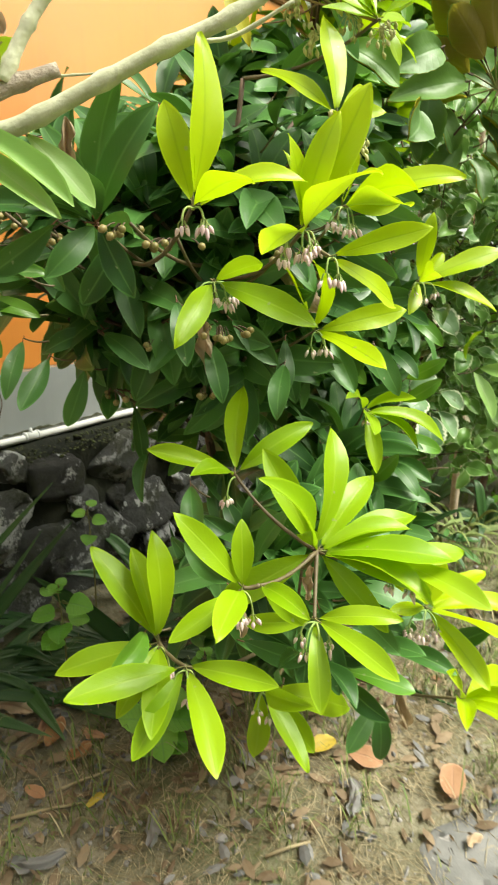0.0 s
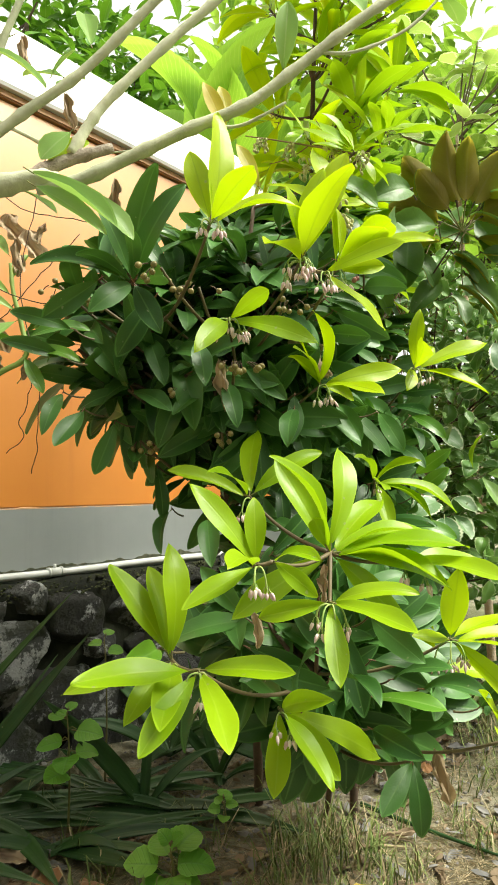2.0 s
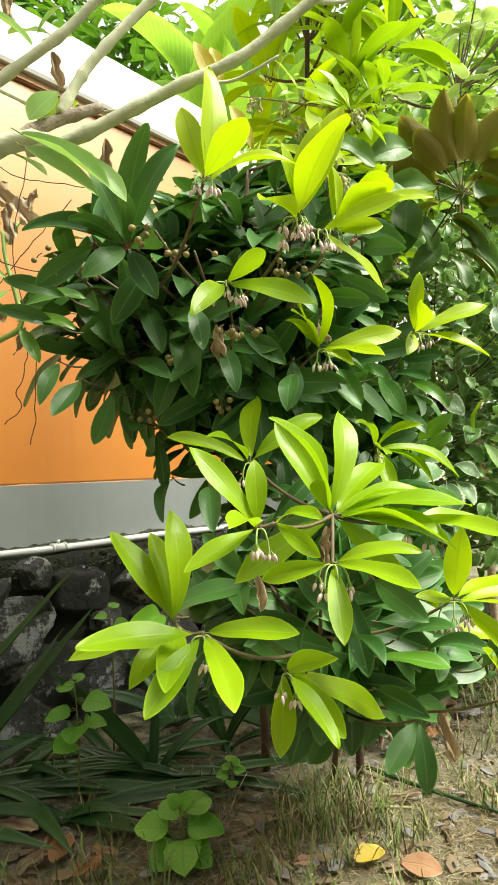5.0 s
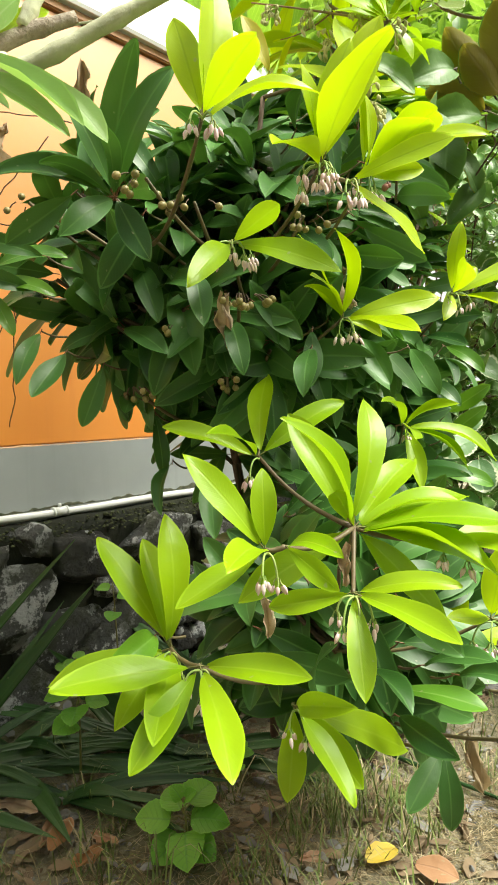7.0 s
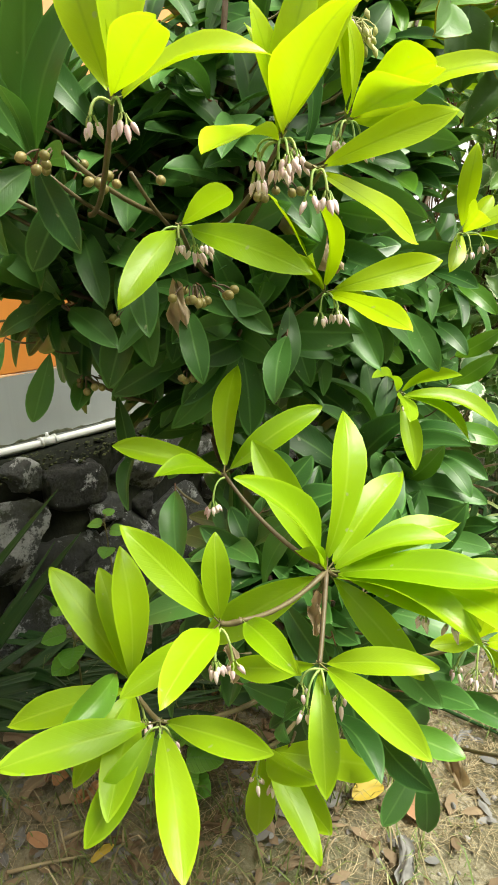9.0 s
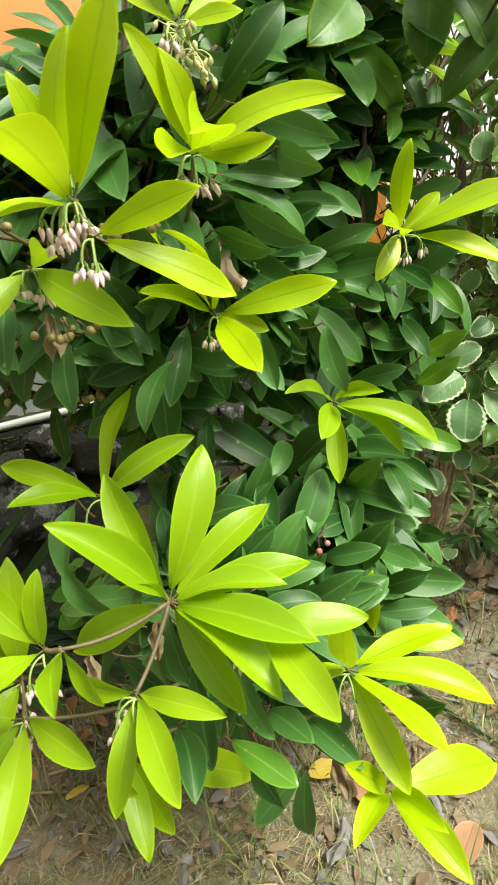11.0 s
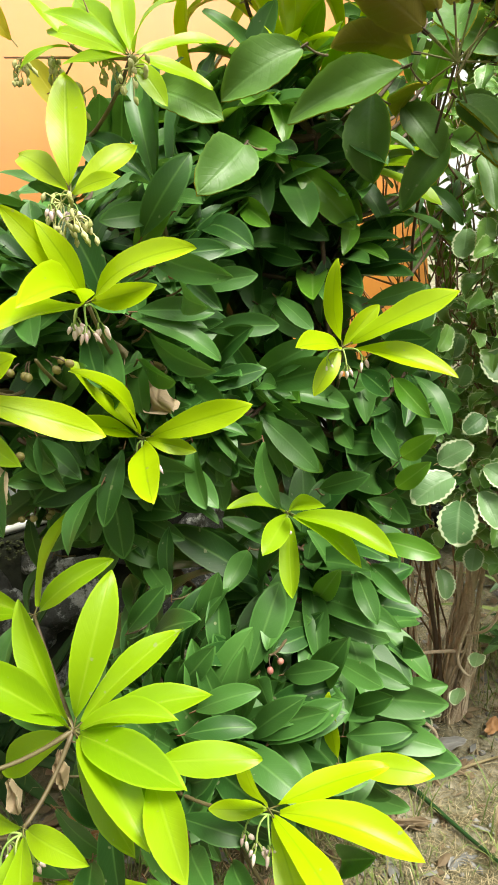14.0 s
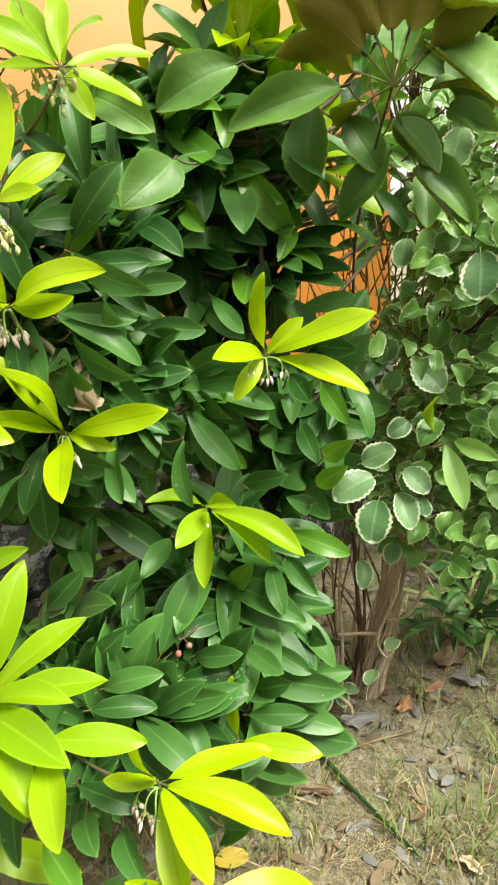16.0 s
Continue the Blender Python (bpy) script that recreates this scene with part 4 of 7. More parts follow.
spray(low_shrub, "dark", (0.144, 0.834, 0.576), [(147, -63, 0.123, 0.28, 15)])
spray(low_shrub, "dark", (0.190, 0.845, 0.574), [(143, -28, 0.096, 0.36, 43)])
spray(low_shrub, "dark", (0.043, 0.851, 0.509), [(107, -12, 0.097, 0.35, 48)])
spray(low_shrub, "dark", (0.030, 0.877, 0.531), [(107, -18, 0.096, 0.35, 48)])
spray(low_shrub, "dark", (0.194, 0.877, 0.421), [(149, -5, 0.096, 0.35, 48)])
spray(low_shrub, "dark", (0.093, 0.903, 0.579), [(144, -27, 0.096, 0.35, 41)])
spray(low_shrub, "mid", (-0.080, 0.835, 0.541), [(-157, -6, 0.096, 0.35, -40)])
spray(high_shrub, "dark", (0.173, 1.017, 1.053), [(70, -7, 0.093, 0.32, 47)])
spray(high_shrub, "dark", (0.169, 1.015, 1.048), [(72, -33, 0.114, 0.27, 14)])
spray(high_shrub, "dark", (0.204, 1.010, 1.102), [(73, 1, 0.093, 0.31, 53)])
spray(high_shrub, "dark", (0.192, 1.049, 1.098), [(72, 1, 0.109, 0.27, 25)])
spray(high_shrub, "dark", (0.191, 1.117, 1.066), [(75, 7, 0.095, 0.34, 51)])
spray(high_shrub, "dark", (0.197, 1.140, 1.014), [(76, -1, 0.100, 0.34, 45)])
spray(high_shrub, "dark", (0.160, 1.113, 0.937), [(71, 7, 0.121, 0.27, 42)])
spray(high_shrub, "dark", (0.166, 1.085, 0.897), [(75, -11, 0.091, 0.27, 3)])
spray(high_shrub, "dark", (0.142, 1.022, 1.056), [(-154, 70, 0.116, 0.35, -3)])
spray(high_shrub, "dark", (0.143, 1.052, 0.910), [(48, 87, 0.096, 0.31, 11)])
spray(high_shrub, "dark", (0.119, 1.033, 0.896), [(-164, -56, 0.104, 0.31, -22)])
spray(high_shrub, "dark", (0.158, 1.072, 0.865), [(116, -37, 0.096, 0.35, 1)])
spray(high_shrub, "dark", (0.017, 0.988, 0.923), [(107, -31, 0.096, 0.33, 2)])
spray(high_shrub, "dark", (0.163, 1.077, 1.128), [(82, 48, 0.117, 0.35, 63)])
spray(high_shrub, "mid", (0.143, 1.090, 1.107), [(82, 52, 0.099, 0.35, 69)])
spray(high_shrub, "dark", (0.102, 1.058, 1.174), [(167, 15, 0.096, 0.35, 30)])
spray(high_shrub, "dark", (0.105, 1.120, 1.228), [(140, 39, 0.096, 0.35, -37)])
spray(high_shrub, "dark", (0.128, 1.133, 1.231), [(140, 34, 0.096, 0.35, -38)])
spray(high_shrub, "dark", (0.197, 1.113, 1.159), [(-146, 0, 0.096, 0.33, -65)])
spray(side_shrub, "mid", (0.218, 1.262, 0.839), [(93, -36, 0.103, 0.35, 35)])
spray(side_shrub, "dark", (0.287, 1.258, 0.750), [(106, 17, 0.096, 0.35, 51)])
spray(side_shrub, "mid", (0.353, 1.273, 0.666), [(95, -13, 0.110, 0.35, 29)])
spray(side_shrub, "dark", (0.339, 1.223, 0.638), [(148, -28, 0.096, 0.35, 8)])
spray(side_shrub, "dark", (0.354, 1.257, 0.631), [(131, -17, 0.096, 0.35, 23)])
spray(side_shrub, "mid", (0.288, 1.190, 0.603), [(129, 48, 0.097, 0.35, 74)])
spray(side_shrub, "dark", (0.290, 1.189, 0.580), [(95, -17, 0.106, 0.35, 27)])
spray(side_shrub, "dark", (0.223, 1.047, 0.560), [(30, 51, 0.136, 0.35, 24)])
spray(side_shrub, "dark", (0.198, 1.038, 0.564), [(-20, 65, 0.120, 0.31, 0)])
spray(side_shrub, "dark", (0.153, 1.077, 0.615), [(91, 67, 0.096, 0.35, 48)])
spray(side_shrub, "dark", (0.074, 1.014, 0.639), [(78, 47, 0.096, 0.35, 50)])
spray(side_shrub, "dark", (0.258, 0.991, 0.507), [(59, 22, 0.114, 0.35, 25)])
spray(side_shrub, "dark", (0.188, 0.923, 0.571), [(70, 0, 0.090, 0.34, 11)])
spray(side_shrub, "dark", (0.188, 0.957, 0.576), [(81, 20, 0.096, 0.34, 16)])
spray(side_shrub, "dark", (0.327, 1.100, 0.444), [(81, 6, 0.096, 0.35, 23)])
spray(side_shrub, "dark", (0.332, 1.123, 0.469), [(112, 34, 0.096, 0.35, 37)])
spray(side_shrub, "dark", (0.252, 1.096, 0.537), [(101, 19, 0.096, 0.35, 32)])
spray(side_shrub, "dark", (0.314, 1.144, 0.538), [(125, -2, 0.096, 0.35, 21)])
spray(side_shrub, "dark", (0.324, 1.181, 0.515), [(99, -16, 0.097, 0.35, 24)])
spray(side_shrub, "dark", (0.264, 1.018, 0.534), [(165, 63, 0.097, 0.31, -63)])
spray(low_shrub, "dark", (0.196, 0.868, 0.512), [(84, -14, 0.091, 0.35, 12)])
spray(low_shrub, "dark", (0.218, 0.856, 0.489), [(139, 18, 0.097, 0.35, 2)])
spray(low_shrub, "dark", (0.260, 0.864, 0.474), [(133, 5, 0.096, 0.33, 11)])
spray(low_shrub, "dark", (0.130, 0.805, 0.507), [(151, -5, 0.096, 0.36, -24)])
spray(low_shrub, "mid", (0.180, 0.817, 0.481), [(121, -3, 0.096, 0.35, -4)])
spray(low_shrub, "dark", (0.095, 0.800, 0.471), [(163, 61, 0.097, 0.35, -4)])
spray(low_shrub, "dark", (0.361, 0.931, 0.424), [(130, 45, 0.097, 0.35, 32)])
spray(side_shrub, "dark", (0.208, 1.318, 1.033), [(84, -37, 0.104, 0.35, 48)])
spray(side_shrub, "dark", (0.246, 1.299, 1.041), [(126, -35, 0.096, 0.30, 17)])
spray(side_shrub, "dark", (0.361, 1.378, 1.006), [(89, 7, 0.094, 0.35, 61)])
spray(side_shrub, "dark", (0.383, 1.377, 0.947), [(122, 1, 0.096, 0.35, 61)])
spray(side_shrub, "mid", (0.399, 1.351, 0.896), [(134, -34, 0.096, 0.35, 29)])
spray(side_shrub, "dark", (0.355, 1.326, 0.912), [(142, -13, 0.097, 0.35, 23)])
spray(side_shrub, "dark", (0.222, 1.322, 1.110), [(119, -18, 0.096, 0.35, 53)])
spray(side_shrub, "dark", (0.294, 1.362, 0.979), [(100, 78, 0.107, 0.35, 28)])
spray(side_shrub, "mid", (0.275, 1.397, 1.236), [(77, -47, 0.142, 0.35, 57)])
spray(side_shrub, "mid", (0.217, 1.282, 1.176), [(131, -26, 0.097, 0.35, 42)])
spray(side_shrub, "dark", (0.270, 1.291, 1.231), [(139, -10, 0.097, 0.27, 28)])
spray(side_shrub, "dark", (-0.011, 1.105, 0.746), [(76, -30, 0.124, 0.35, 29)])
spray(side_shrub, "dark", (0.103, 1.094, 0.647), [(-2, 71, 0.104, 0.27, -7)])
spray(side_shrub, "dark", (0.050, 1.124, 0.693), [(132, -13, 0.096, 0.35, 4)])
spray(side_shrub, "dark", (0.202, 1.169, 0.693), [(-178, -13, 0.096, 0.35, -28)])
spray(side_shrub, "dark", (0.361, 1.352, 0.829), [(144, -29, 0.096, 0.35, 20)])
spray(side_shrub, "mid", (0.401, 1.342, 0.768), [(132, 32, 0.097, 0.35, 77)])
spray(side_shrub, "mid", (0.392, 1.325, 0.724), [(127, 37, 0.096, 0.35, 71)])
spray(side_shrub, "dark", (0.310, 1.341, 0.826), [(154, -7, 0.097, 0.35, 22)])
spray(side_shrub, "dark", (0.381, 1.332, 0.688), [(-168, 28, 0.097, 0.35, -90)])
spray(side_shrub, "dark", (0.200, 1.155, 0.580), [(101, 10, 0.096, 0.35, 33)])
spray(side_shrub, "dark", (0.300, 1.163, 0.572), [(-148, 11, 0.096, 0.35, -38)])
spray(side_shrub, "dark", (0.148, 0.990, 0.576), [(86, 46, 0.096, 0.35, 45)])
spray(side_shrub, "dark", (0.202, 1.079, 0.581), [(-164, 27, 0.096, 0.35, -55)])
spray(side_shrub, "dark", (0.395, 1.263, 0.487), [(152, 26, 0.097, 0.35, 50)])
spray(side_shrub, "pale", (0.583, 1.448, 0.770), [(143, -57, 0.120, 0.35, 4)])
spray(side_shrub, "pale", (0.597, 1.449, 0.771), [(129, -5, 0.097, 0.35, 43)])
spray(side_shrub, "bright", (0.569, 1.450, 0.779), [(168, 57, 0.097, 0.27, 30)])


# Dark mature foliage behind the young tips.
r_fol = random.Random(5)
foliage_mass(high_shrub, (-0.015, 1.15, 1.00), (0.255, 0.16, 0.19), 40, r_fol, ["dark"], 70, 0.14)
foliage_mass(high_shrub, (0.20, 1.24, 1.02), (0.20, 0.14, 0.20), 34, r_fol, ["dark", "dark", "dark", "mid"], 80, 0.14)
foliage_mass(side_shrub, (0.29, 1.46, 0.92), (0.14, 0.14, 0.26), 24, r_fol, ["dark", "dark", "dark", "mid"], 34, 0.165)
foliage_mass(side_shrub, (0.17, 1.44, 1.22), (0.24, 0.12, 0.15), 26, r_fol, ["dark", "dark", "dark", "mid"], 46, 0.165)
foliage_mass(side_shrub, (0.23, 1.26, 0.50), (0.13, 0.14, 0.22), 24, r_fol, ["dark"], 34, 0.17)
foliage_mass(low_shrub, (0.15, 1.06, 0.52), (0.15, 0.10, 0.15), 30, r_fol, ["dark"], 40, 0.14)
foliage_mass(high_shrub, (0.0, 1.16, 0.77), (0.065, 0.05, 0.09), 9, r_fol, ["dark"], 14, 0.115)
r_deep = random.Random(31)
foliage_mass(high_shrub, (0.09, 1.19, 0.92), (0.17, 0.10, 0.09), 3, r_deep, ["dark"], 60, 0.12)
# Dark leaves at the wall side of its crown.
for at in ((-0.10, 1.18, 1.16), (-0.17, 1.15, 1.13), (-0.23, 1.12, 1.09), (-0.04, 1.22, 1.21), (-0.14, 1.21, 1.19), (0.02, 1.26, 1.25), (-0.07, 1.28, 1.25)):
    whorl(high_shrub, "dark", at, (at[0], -0.5, 0.9), r_deep, 6, 0.13)
# Hanging leaves under the high mass.
for i in range(16):
    a = r_fol.uniform(-0.25, 0.12)
    at = (a, r_fol.uniform(1.02, 1.25), 0.82 + 0.45 * abs(a + 0.02) + r_fol.uniform(-0.02, 0.06))
    if clear_of(at, 0.07):
        whorl(high_shrub, "dark", at, (a * 1.5, -0.4, -0.8), r_fol, 4, 0.12)
for s in (high_shrub, low_shrub, side_shrub):
    close_rest(s)
for at, n in (((0.02, 0.915, 0.925), 11), ((-0.06, 1.00, 0.90), 6), ((-0.03, 0.90, 1.03), 7), ((-0.08, 0.86, 1.045), 6), ((-0.20, 0.98, 1.04), 6), ((-0.13, 1.02, 0.82), 7), ((0.0, 1.0, 0.83), 6), ((0.10, 0.93, 1.02), 6), ((-0.25, 0.98, 1.06), 5)):
    b = twig(high_shrub, at, 0.0022)
    hang(b, [BERRIES["brown"]], "berry", Vector(at), n, r_fol, 0.05, 1.3)
for at in ((0.235, 1.02, 1.10), (0.26, 1.05, 0.60), (0.30, 1.10, 0.56), (0.27, 1.06, 0.52)):
    b = twig(side_shrub, at, 0.0016, None, 0.06)
    hang(b, [BERRIES["red"]], "berry", Vector(at), 2, r_fol, 0.02)
# Withered leaves caught in the shrubs.
for sh, at, d in ((low_shrub, (0.29, 0.90, 0.38), (0.15, 0, -1)), (high_shrub, (0.0, 0.93, 0.93), (0.1, 0, -1))):
    part("withered_leaf", r_fol.choice(LEAVES["tan"])[0], sh.trunk, "curled withered brown leaf", aim(at, d, (0.2, -1, 0.3), 0.075, 0.028))

for at, d, ln, w in (((0.122, 1.035, 1.026), (0.15, 0.1, -1), 0.075, 0.045), ((0.148, 1.065, 0.985), (0.5, -0.2, -1), 0.065, 0.055), ((0.128, 0.80, 0.645), (-0.1, -0.1, -1), 0.045, 0.017), ((0.040, 0.806, 0.588), (0.1, -0.1, -1), 0.042, 0.020)):
    part("withered_leaf", r_fol.choice(LEAVES["tan"])[0], high_shrub.trunk, "crumpled tan withered leaf", aim(at, d, (0.4, -1, 0.3), ln, w))


def dried_flowers(shrub, at, seed, span=0.022):
    """A tangle of shrivelled flowers on thin bent stalks."""
    r = random.Random(seed)
    h = Heap()
    at = Vector(at)
    for k in range(16):
        end = at + Vector((r.uniform(-1, 1) * span, r.uniform(-0.6, 0.6) * span, r.uniform(-1.5, 0.8) * span))
        mid = at.lerp(end, 0.5) + Vector((r.uniform(-1, 1), r.uniform(-1, 1), r.uniform(0, 1))) * 0.008
        v, f, uv = tube(bend_path(at, mid, end, 4), [0.0008, 0.0007, 0.0007, 0.0006, 0.0008], 4, False)
        h.join(v, f, uv, 0)
        tip = end + Vector((r.uniform(-0.5, 0.5), r.uniform(-0.5, 0.5), -1)) * r.uniform(0.006, 0.011)
        v, f, uv = tube(bend_path(end, end.lerp(tip, 0.5) + Vector((r.uniform(-1, 1), 0, 0)) * 0.002, tip, 4), [0.0008, 0.0022, 0.0028, 0.0018, 0.0008], 6, knobs=0.5, seed=k)
        h.join(v, f, uv, 0)
    part("dried_flower", h.mesh("dried_flower", [DRIED]), shrub.trunk, "tangled shrivelled olive dried flower")


dried_flowers(high_shrub, (0.172, 0.930, 1.165), 1, 0.018)
dried_flowers(high_shrub, (0.186, 0.926, 1.150), 2, 0.015)
dried_flowers(high_shrub, (0.226, 1.010, 1.285), 3, 0.020)
dried_flowers(high_shrub, (0.150, 1.040, 1.285), 4, 0.016)
# A side twig with old flower stalks and drooping leaves, reaching back towards the wall.
for a, c, b, r0 in (((0.226, 1.020, 1.296), (0.15, 1.03, 1.318), (0.045, 1.06, 1.350), 0.0019), ((0.150, 1.035, 1.318), (0.12, 1.05, 1.300), (0.085, 1.07, 1.305), 0.0012), ((0.180, 1.030, 1.312), (0.18, 1.04, 1.345), (0.165, 1.05, 1.375), 0.0012)):
    v, f, uv = tube(bend_path(a, c, b, 7), [r0 * (1 - 0.07 * k) for k in range(8)], 5, knobs=0.25)
    part("twig", mesh("twig", v, f, [REDDISH_TWIG], uv), high_shrub.trunk, "thin reddish bare twig")
dried_flowers(high_shrub, (0.190, 1.025, 1.305), 5, 0.016)
dried_flowers(high_shrub, (0.120, 1.040, 1.320), 6, 0.011)
dried_flowers(high_shrub, (0.070, 1.055, 1.335), 7, 0.011)
spray(high_shrub, "bright", (0.150, 1.035, 1.330), [(-95, 55, 0.075, 0.26, 10), (-130, -20, 0.060, 0.24, -20)], 0, (0.180, 1.030, 1.312))
spray(high_shrub, "dark", (0.195, 1.085, 1.185), [(-50, 78, 0.125, 0.27, 10), (20, 80, 0.135, 0.28, -12), (-95, 40, 0.105, 0.28, -20)], 0, (0.180, 1.120, 1.120))

# Tall upright stem of the same kind behind, in full light.
tall_shrub = Shrub("flowering_shrub", "tall upright stem with lime yellow leaves in full light", [(0.24, 1.62, 0.0), (0.24, 1.60, 0.6), (0.22, 1.55, 1.2), (0.23, 1.50, 1.75), (0.26, 1.48, 2.3)], 0.012)
r_tall = random.Random(12)
for i in range(34):
    z = 1.25 + 0.033 * i
    a = i * 2.4
    at = (0.23 + 0.10 * math.cos(a) + r_tall.uniform(-0.06, 0.16), 1.50 + 0.09 * math.sin(a), z)
    whorl(tall_shrub, r_tall.choice(["sunny", "bright", "bright"]), at, (math.cos(a) * 0.8, math.sin(a) * 0.5, 0.8), r_tall, 8, 0.17, ratio=0.27, flat=0.5)


for a, b, w in (((-0.030, 1.10, 1.475), (0.015, 1.13, 1.385), 0.035), ((0.03, 1.12, 1.37), (0.075, 1.13, 1.285), 0.03), ((0.00, 1.3, 1.6), (0.02, 1.28, 1.50), 0.03)):
    d = Vector(a) - Vector(b)
    part("leaf", LEAVES["yellowing"][0][0], tall_shrub.trunk, "yellowed old leaf", aim(b, d, (0.2, -1, 0.4), d.length, w))


# ---- shrub with variegated leaves on a bundle of fibrous stems ----
varieg_shrub = Shrub("variegated_shrub", "shrub with round green leaves edged in cream on bundled stems", [(0.395, 1.71, -0.02), (0.412, 1.715, 0.12), (0.452, 1.72, 0.28), (0.488, 1.73, 0.44), (0.53, 1.71, 0.70), (0.55, 1.70, 0.85)], 0.019, OLD_BARK, "")


def varieg_stems():
    r = random.Random(3)
    for i in range(8):
        a = i * 0.79
        foot = Vector((0.395 + 0.026 * math.cos(a), 1.705 + 0.022 * math.sin(a), -0.02))
        mid = Vector((0.484 + 0.022 * math.cos(a + 0.8), 1.725 + 0.02 * math.sin(a + 0.8), r.uniform(0.38, 0.48)))
        top = mid + Vector((r.uniform(-0.06, 0.20), r.uniform(-0.06, 0.10), r.uniform(0.2, 0.4)))
        path = smooth_path([foot, foot.lerp(mid, 0.35) + Vector((r.uniform(-0.018, 0.018), -0.008, 0)), foot.lerp(mid, 0.7) + Vector((r.uniform(-0.020, 0.020), 0, 0)), mid, mid.lerp(top, 0.5) + Vector((0.02, 0, 0)), top], 5)
        n = len(path)
        v, f, uv = tube(path, [max(0.0105 * (1 - (k / n) ** 0.8), 0.0015) for k in range(n)], 8, knobs=0.55, seed=i)
        part("stem", mesh("stem", v, f, [OLD_BARK], uv), varieg_shrub.ob, "fibrous brown stem")
    for i in range(30):
        a = r.uniform(0, 6.28)
        foot = Vector((0.395 + 0.034 * math.cos(a), 1.700 + 0.028 * math.sin(a), 0.0))
        mid = Vector((0.480 + 0.032 * math.cos(a + 0.5), 1.72 + 0.026 * math.sin(a + 0.5), 0.40)).lerp(foot, r.uniform(0.0, 0.5))
        path = smooth_path([foot] + [foot.lerp(mid, k / 4) + Vector((r.uniform(-0.010, 0.010), r.uniform(-0.012, 0.004), 0)) for k in (1, 2, 3)] + [mid], 4)
        v, f, uv = tube(path, [r.uniform(0.0012, 0.0036) * (1 - 0.03 * k) for k in range(len(path))], 5, knobs=0.5, seed=90 + i)
        part("fibre", mesh("fibre", v, f, [OLD_BARK], uv), varieg_shrub.trunk)
    for k, (fx, fy, tx, ty, tz) in enumerate(((0.345, 1.66, 0.36, 1.66, 0.46), (0.325, 1.70, 0.34, 1.68, 0.52), (0.36, 1.73, 0.40, 1.72, 0.50), (0.31, 1.66, 0.30, 1.64, 0.40), (0.355, 1.62, 0.33, 1.60, 0.18), (0.375, 1.60, 0.355, 1.59, 0.14))):
        path = smooth_path([(fx, fy, -0.01), (fx + 0.008, fy, tz * 0.35), (tx - 0.01, ty, tz * 0.7), (tx, ty, tz)], 5)
        v, f, uv = tube(path, [0.0052 - 0.0002 * q for q in range(len(path))], 6, knobs=0.4, seed=40 + k)
        part("stem", mesh("stem", v, f, [OLD_BARK], uv), varieg_shrub.ob, "thin bare brown stem")
    for path in ([(0.48, 1.71, 0.44), (0.535, 1.68, 0.36), (0.505, 1.665, 0.28), (0.45, 1.675, 0.25)], [(0.47, 1.68, 0.30), (0.435, 1.67, 0.20), (0.455, 1.665, 0.155), (0.475, 1.67, 0.18)], [(0.45, 1.69, 0.20), (0.40, 1.66, 0.215), (0.35, 1.63, 0.225)]):
        p = smooth_path(path, 6)
        v, f, uv = tube(p, [0.0046 - 0.0001 * q for q in range(len(p))], 6, knobs=0.3)
        part("stem", mesh("stem", v, f, [OLD_BARK], uv), varieg_shrub.ob, "bare looping brown stem")
    for b in ((0.60, 1.56, 0.50), (0.57, 1.52, 0.44), (0.52, 1.50, 0.55), (0.64, 1.62, 0.58)):
        a = Vector((0.50, 1.70, 0.40))
        v, f, uv = tube(bend_path(a, a.lerp(Vector(b), 0.5) + UP * 0.03, b, 6), [0.0042 - 0.0004 * k for k in range(7)], 6, knobs=0.3)
        part("stem", mesh("stem", v, f, [OLD_BARK], uv), varieg_shrub.ob)
    first = varieg_shrub.trunk
    for i in range(295):
        p = Vector((r.uniform(0.40, 0.86), r.uniform(1.46, 1.66), r.uniform(0.52, 1.25)))
        p.x += 0.12 * max(0.0, p.z - 0.85)
        size = r.uniform(0.024, 0.054)
        d = Vector((r.uniform(-1, 1), r.uniform(-0.9, 0.1), r.uniform(-0.9, 0.4)))
        if clear_of(p, 0.03) and not (p.x < 0.50 and p.z > 0.98):
            part("leaf", r.choice(LEAVES["edged"])[0], first, m=aim(p, d, UP * 0.7 + OPEN * r.uniform(0.1, 1.2) + Vector((r.uniform(-0.7, 0.7), 0, 0)), size * 1.3, size * r.uniform(0.60, 0.86), r.uniform(-0.6, 0.6)))
    more, wood = Heap(), Heap()
    for i in range(2100):
        p = Vector((r.uniform(0.42, 1.0), r.uniform(1.58, 1.92), r.uniform(0.46, 1.36)))
        if p.x < 0.53 and p.z > 0.98:
            continue
        size = r.uniform(0.022, 0.050)
        d = Vector((r.uniform(-1, 1), r.uniform(-0.9, 0.1), r.uniform(-0.9, 0.4)))
        v, f, uv, sl = r.choice(LEAVES["edged"])[1]
        more.join(v, f, uv, sl, aim(p, d, UP * 0.7 + OPEN * r.uniform(0.1, 1.2) + Vector((r.uniform(-0.7, 0.7), 0, 0)), size * 1.3, size * r.uniform(0.60, 0.86), r.uniform(-0.6, 0.6)))
        if i % 50 == 0:
            a = varieg_shrub.root_of(p)
            v, f, uv = tube(bend_path(a, a.lerp(p, 0.5) + UP * 0.05, p, 5), [0.0026 - 0.0003 * k for k in range(6)], 5)
            wood.join(v, f, uv)
    part("foliage", more.mesh("foliage", [GREEN_EDGED, GREEN_TWIG]), varieg_shrub.ob, "dense cream-edged foliage")["kind"] = "stuff"
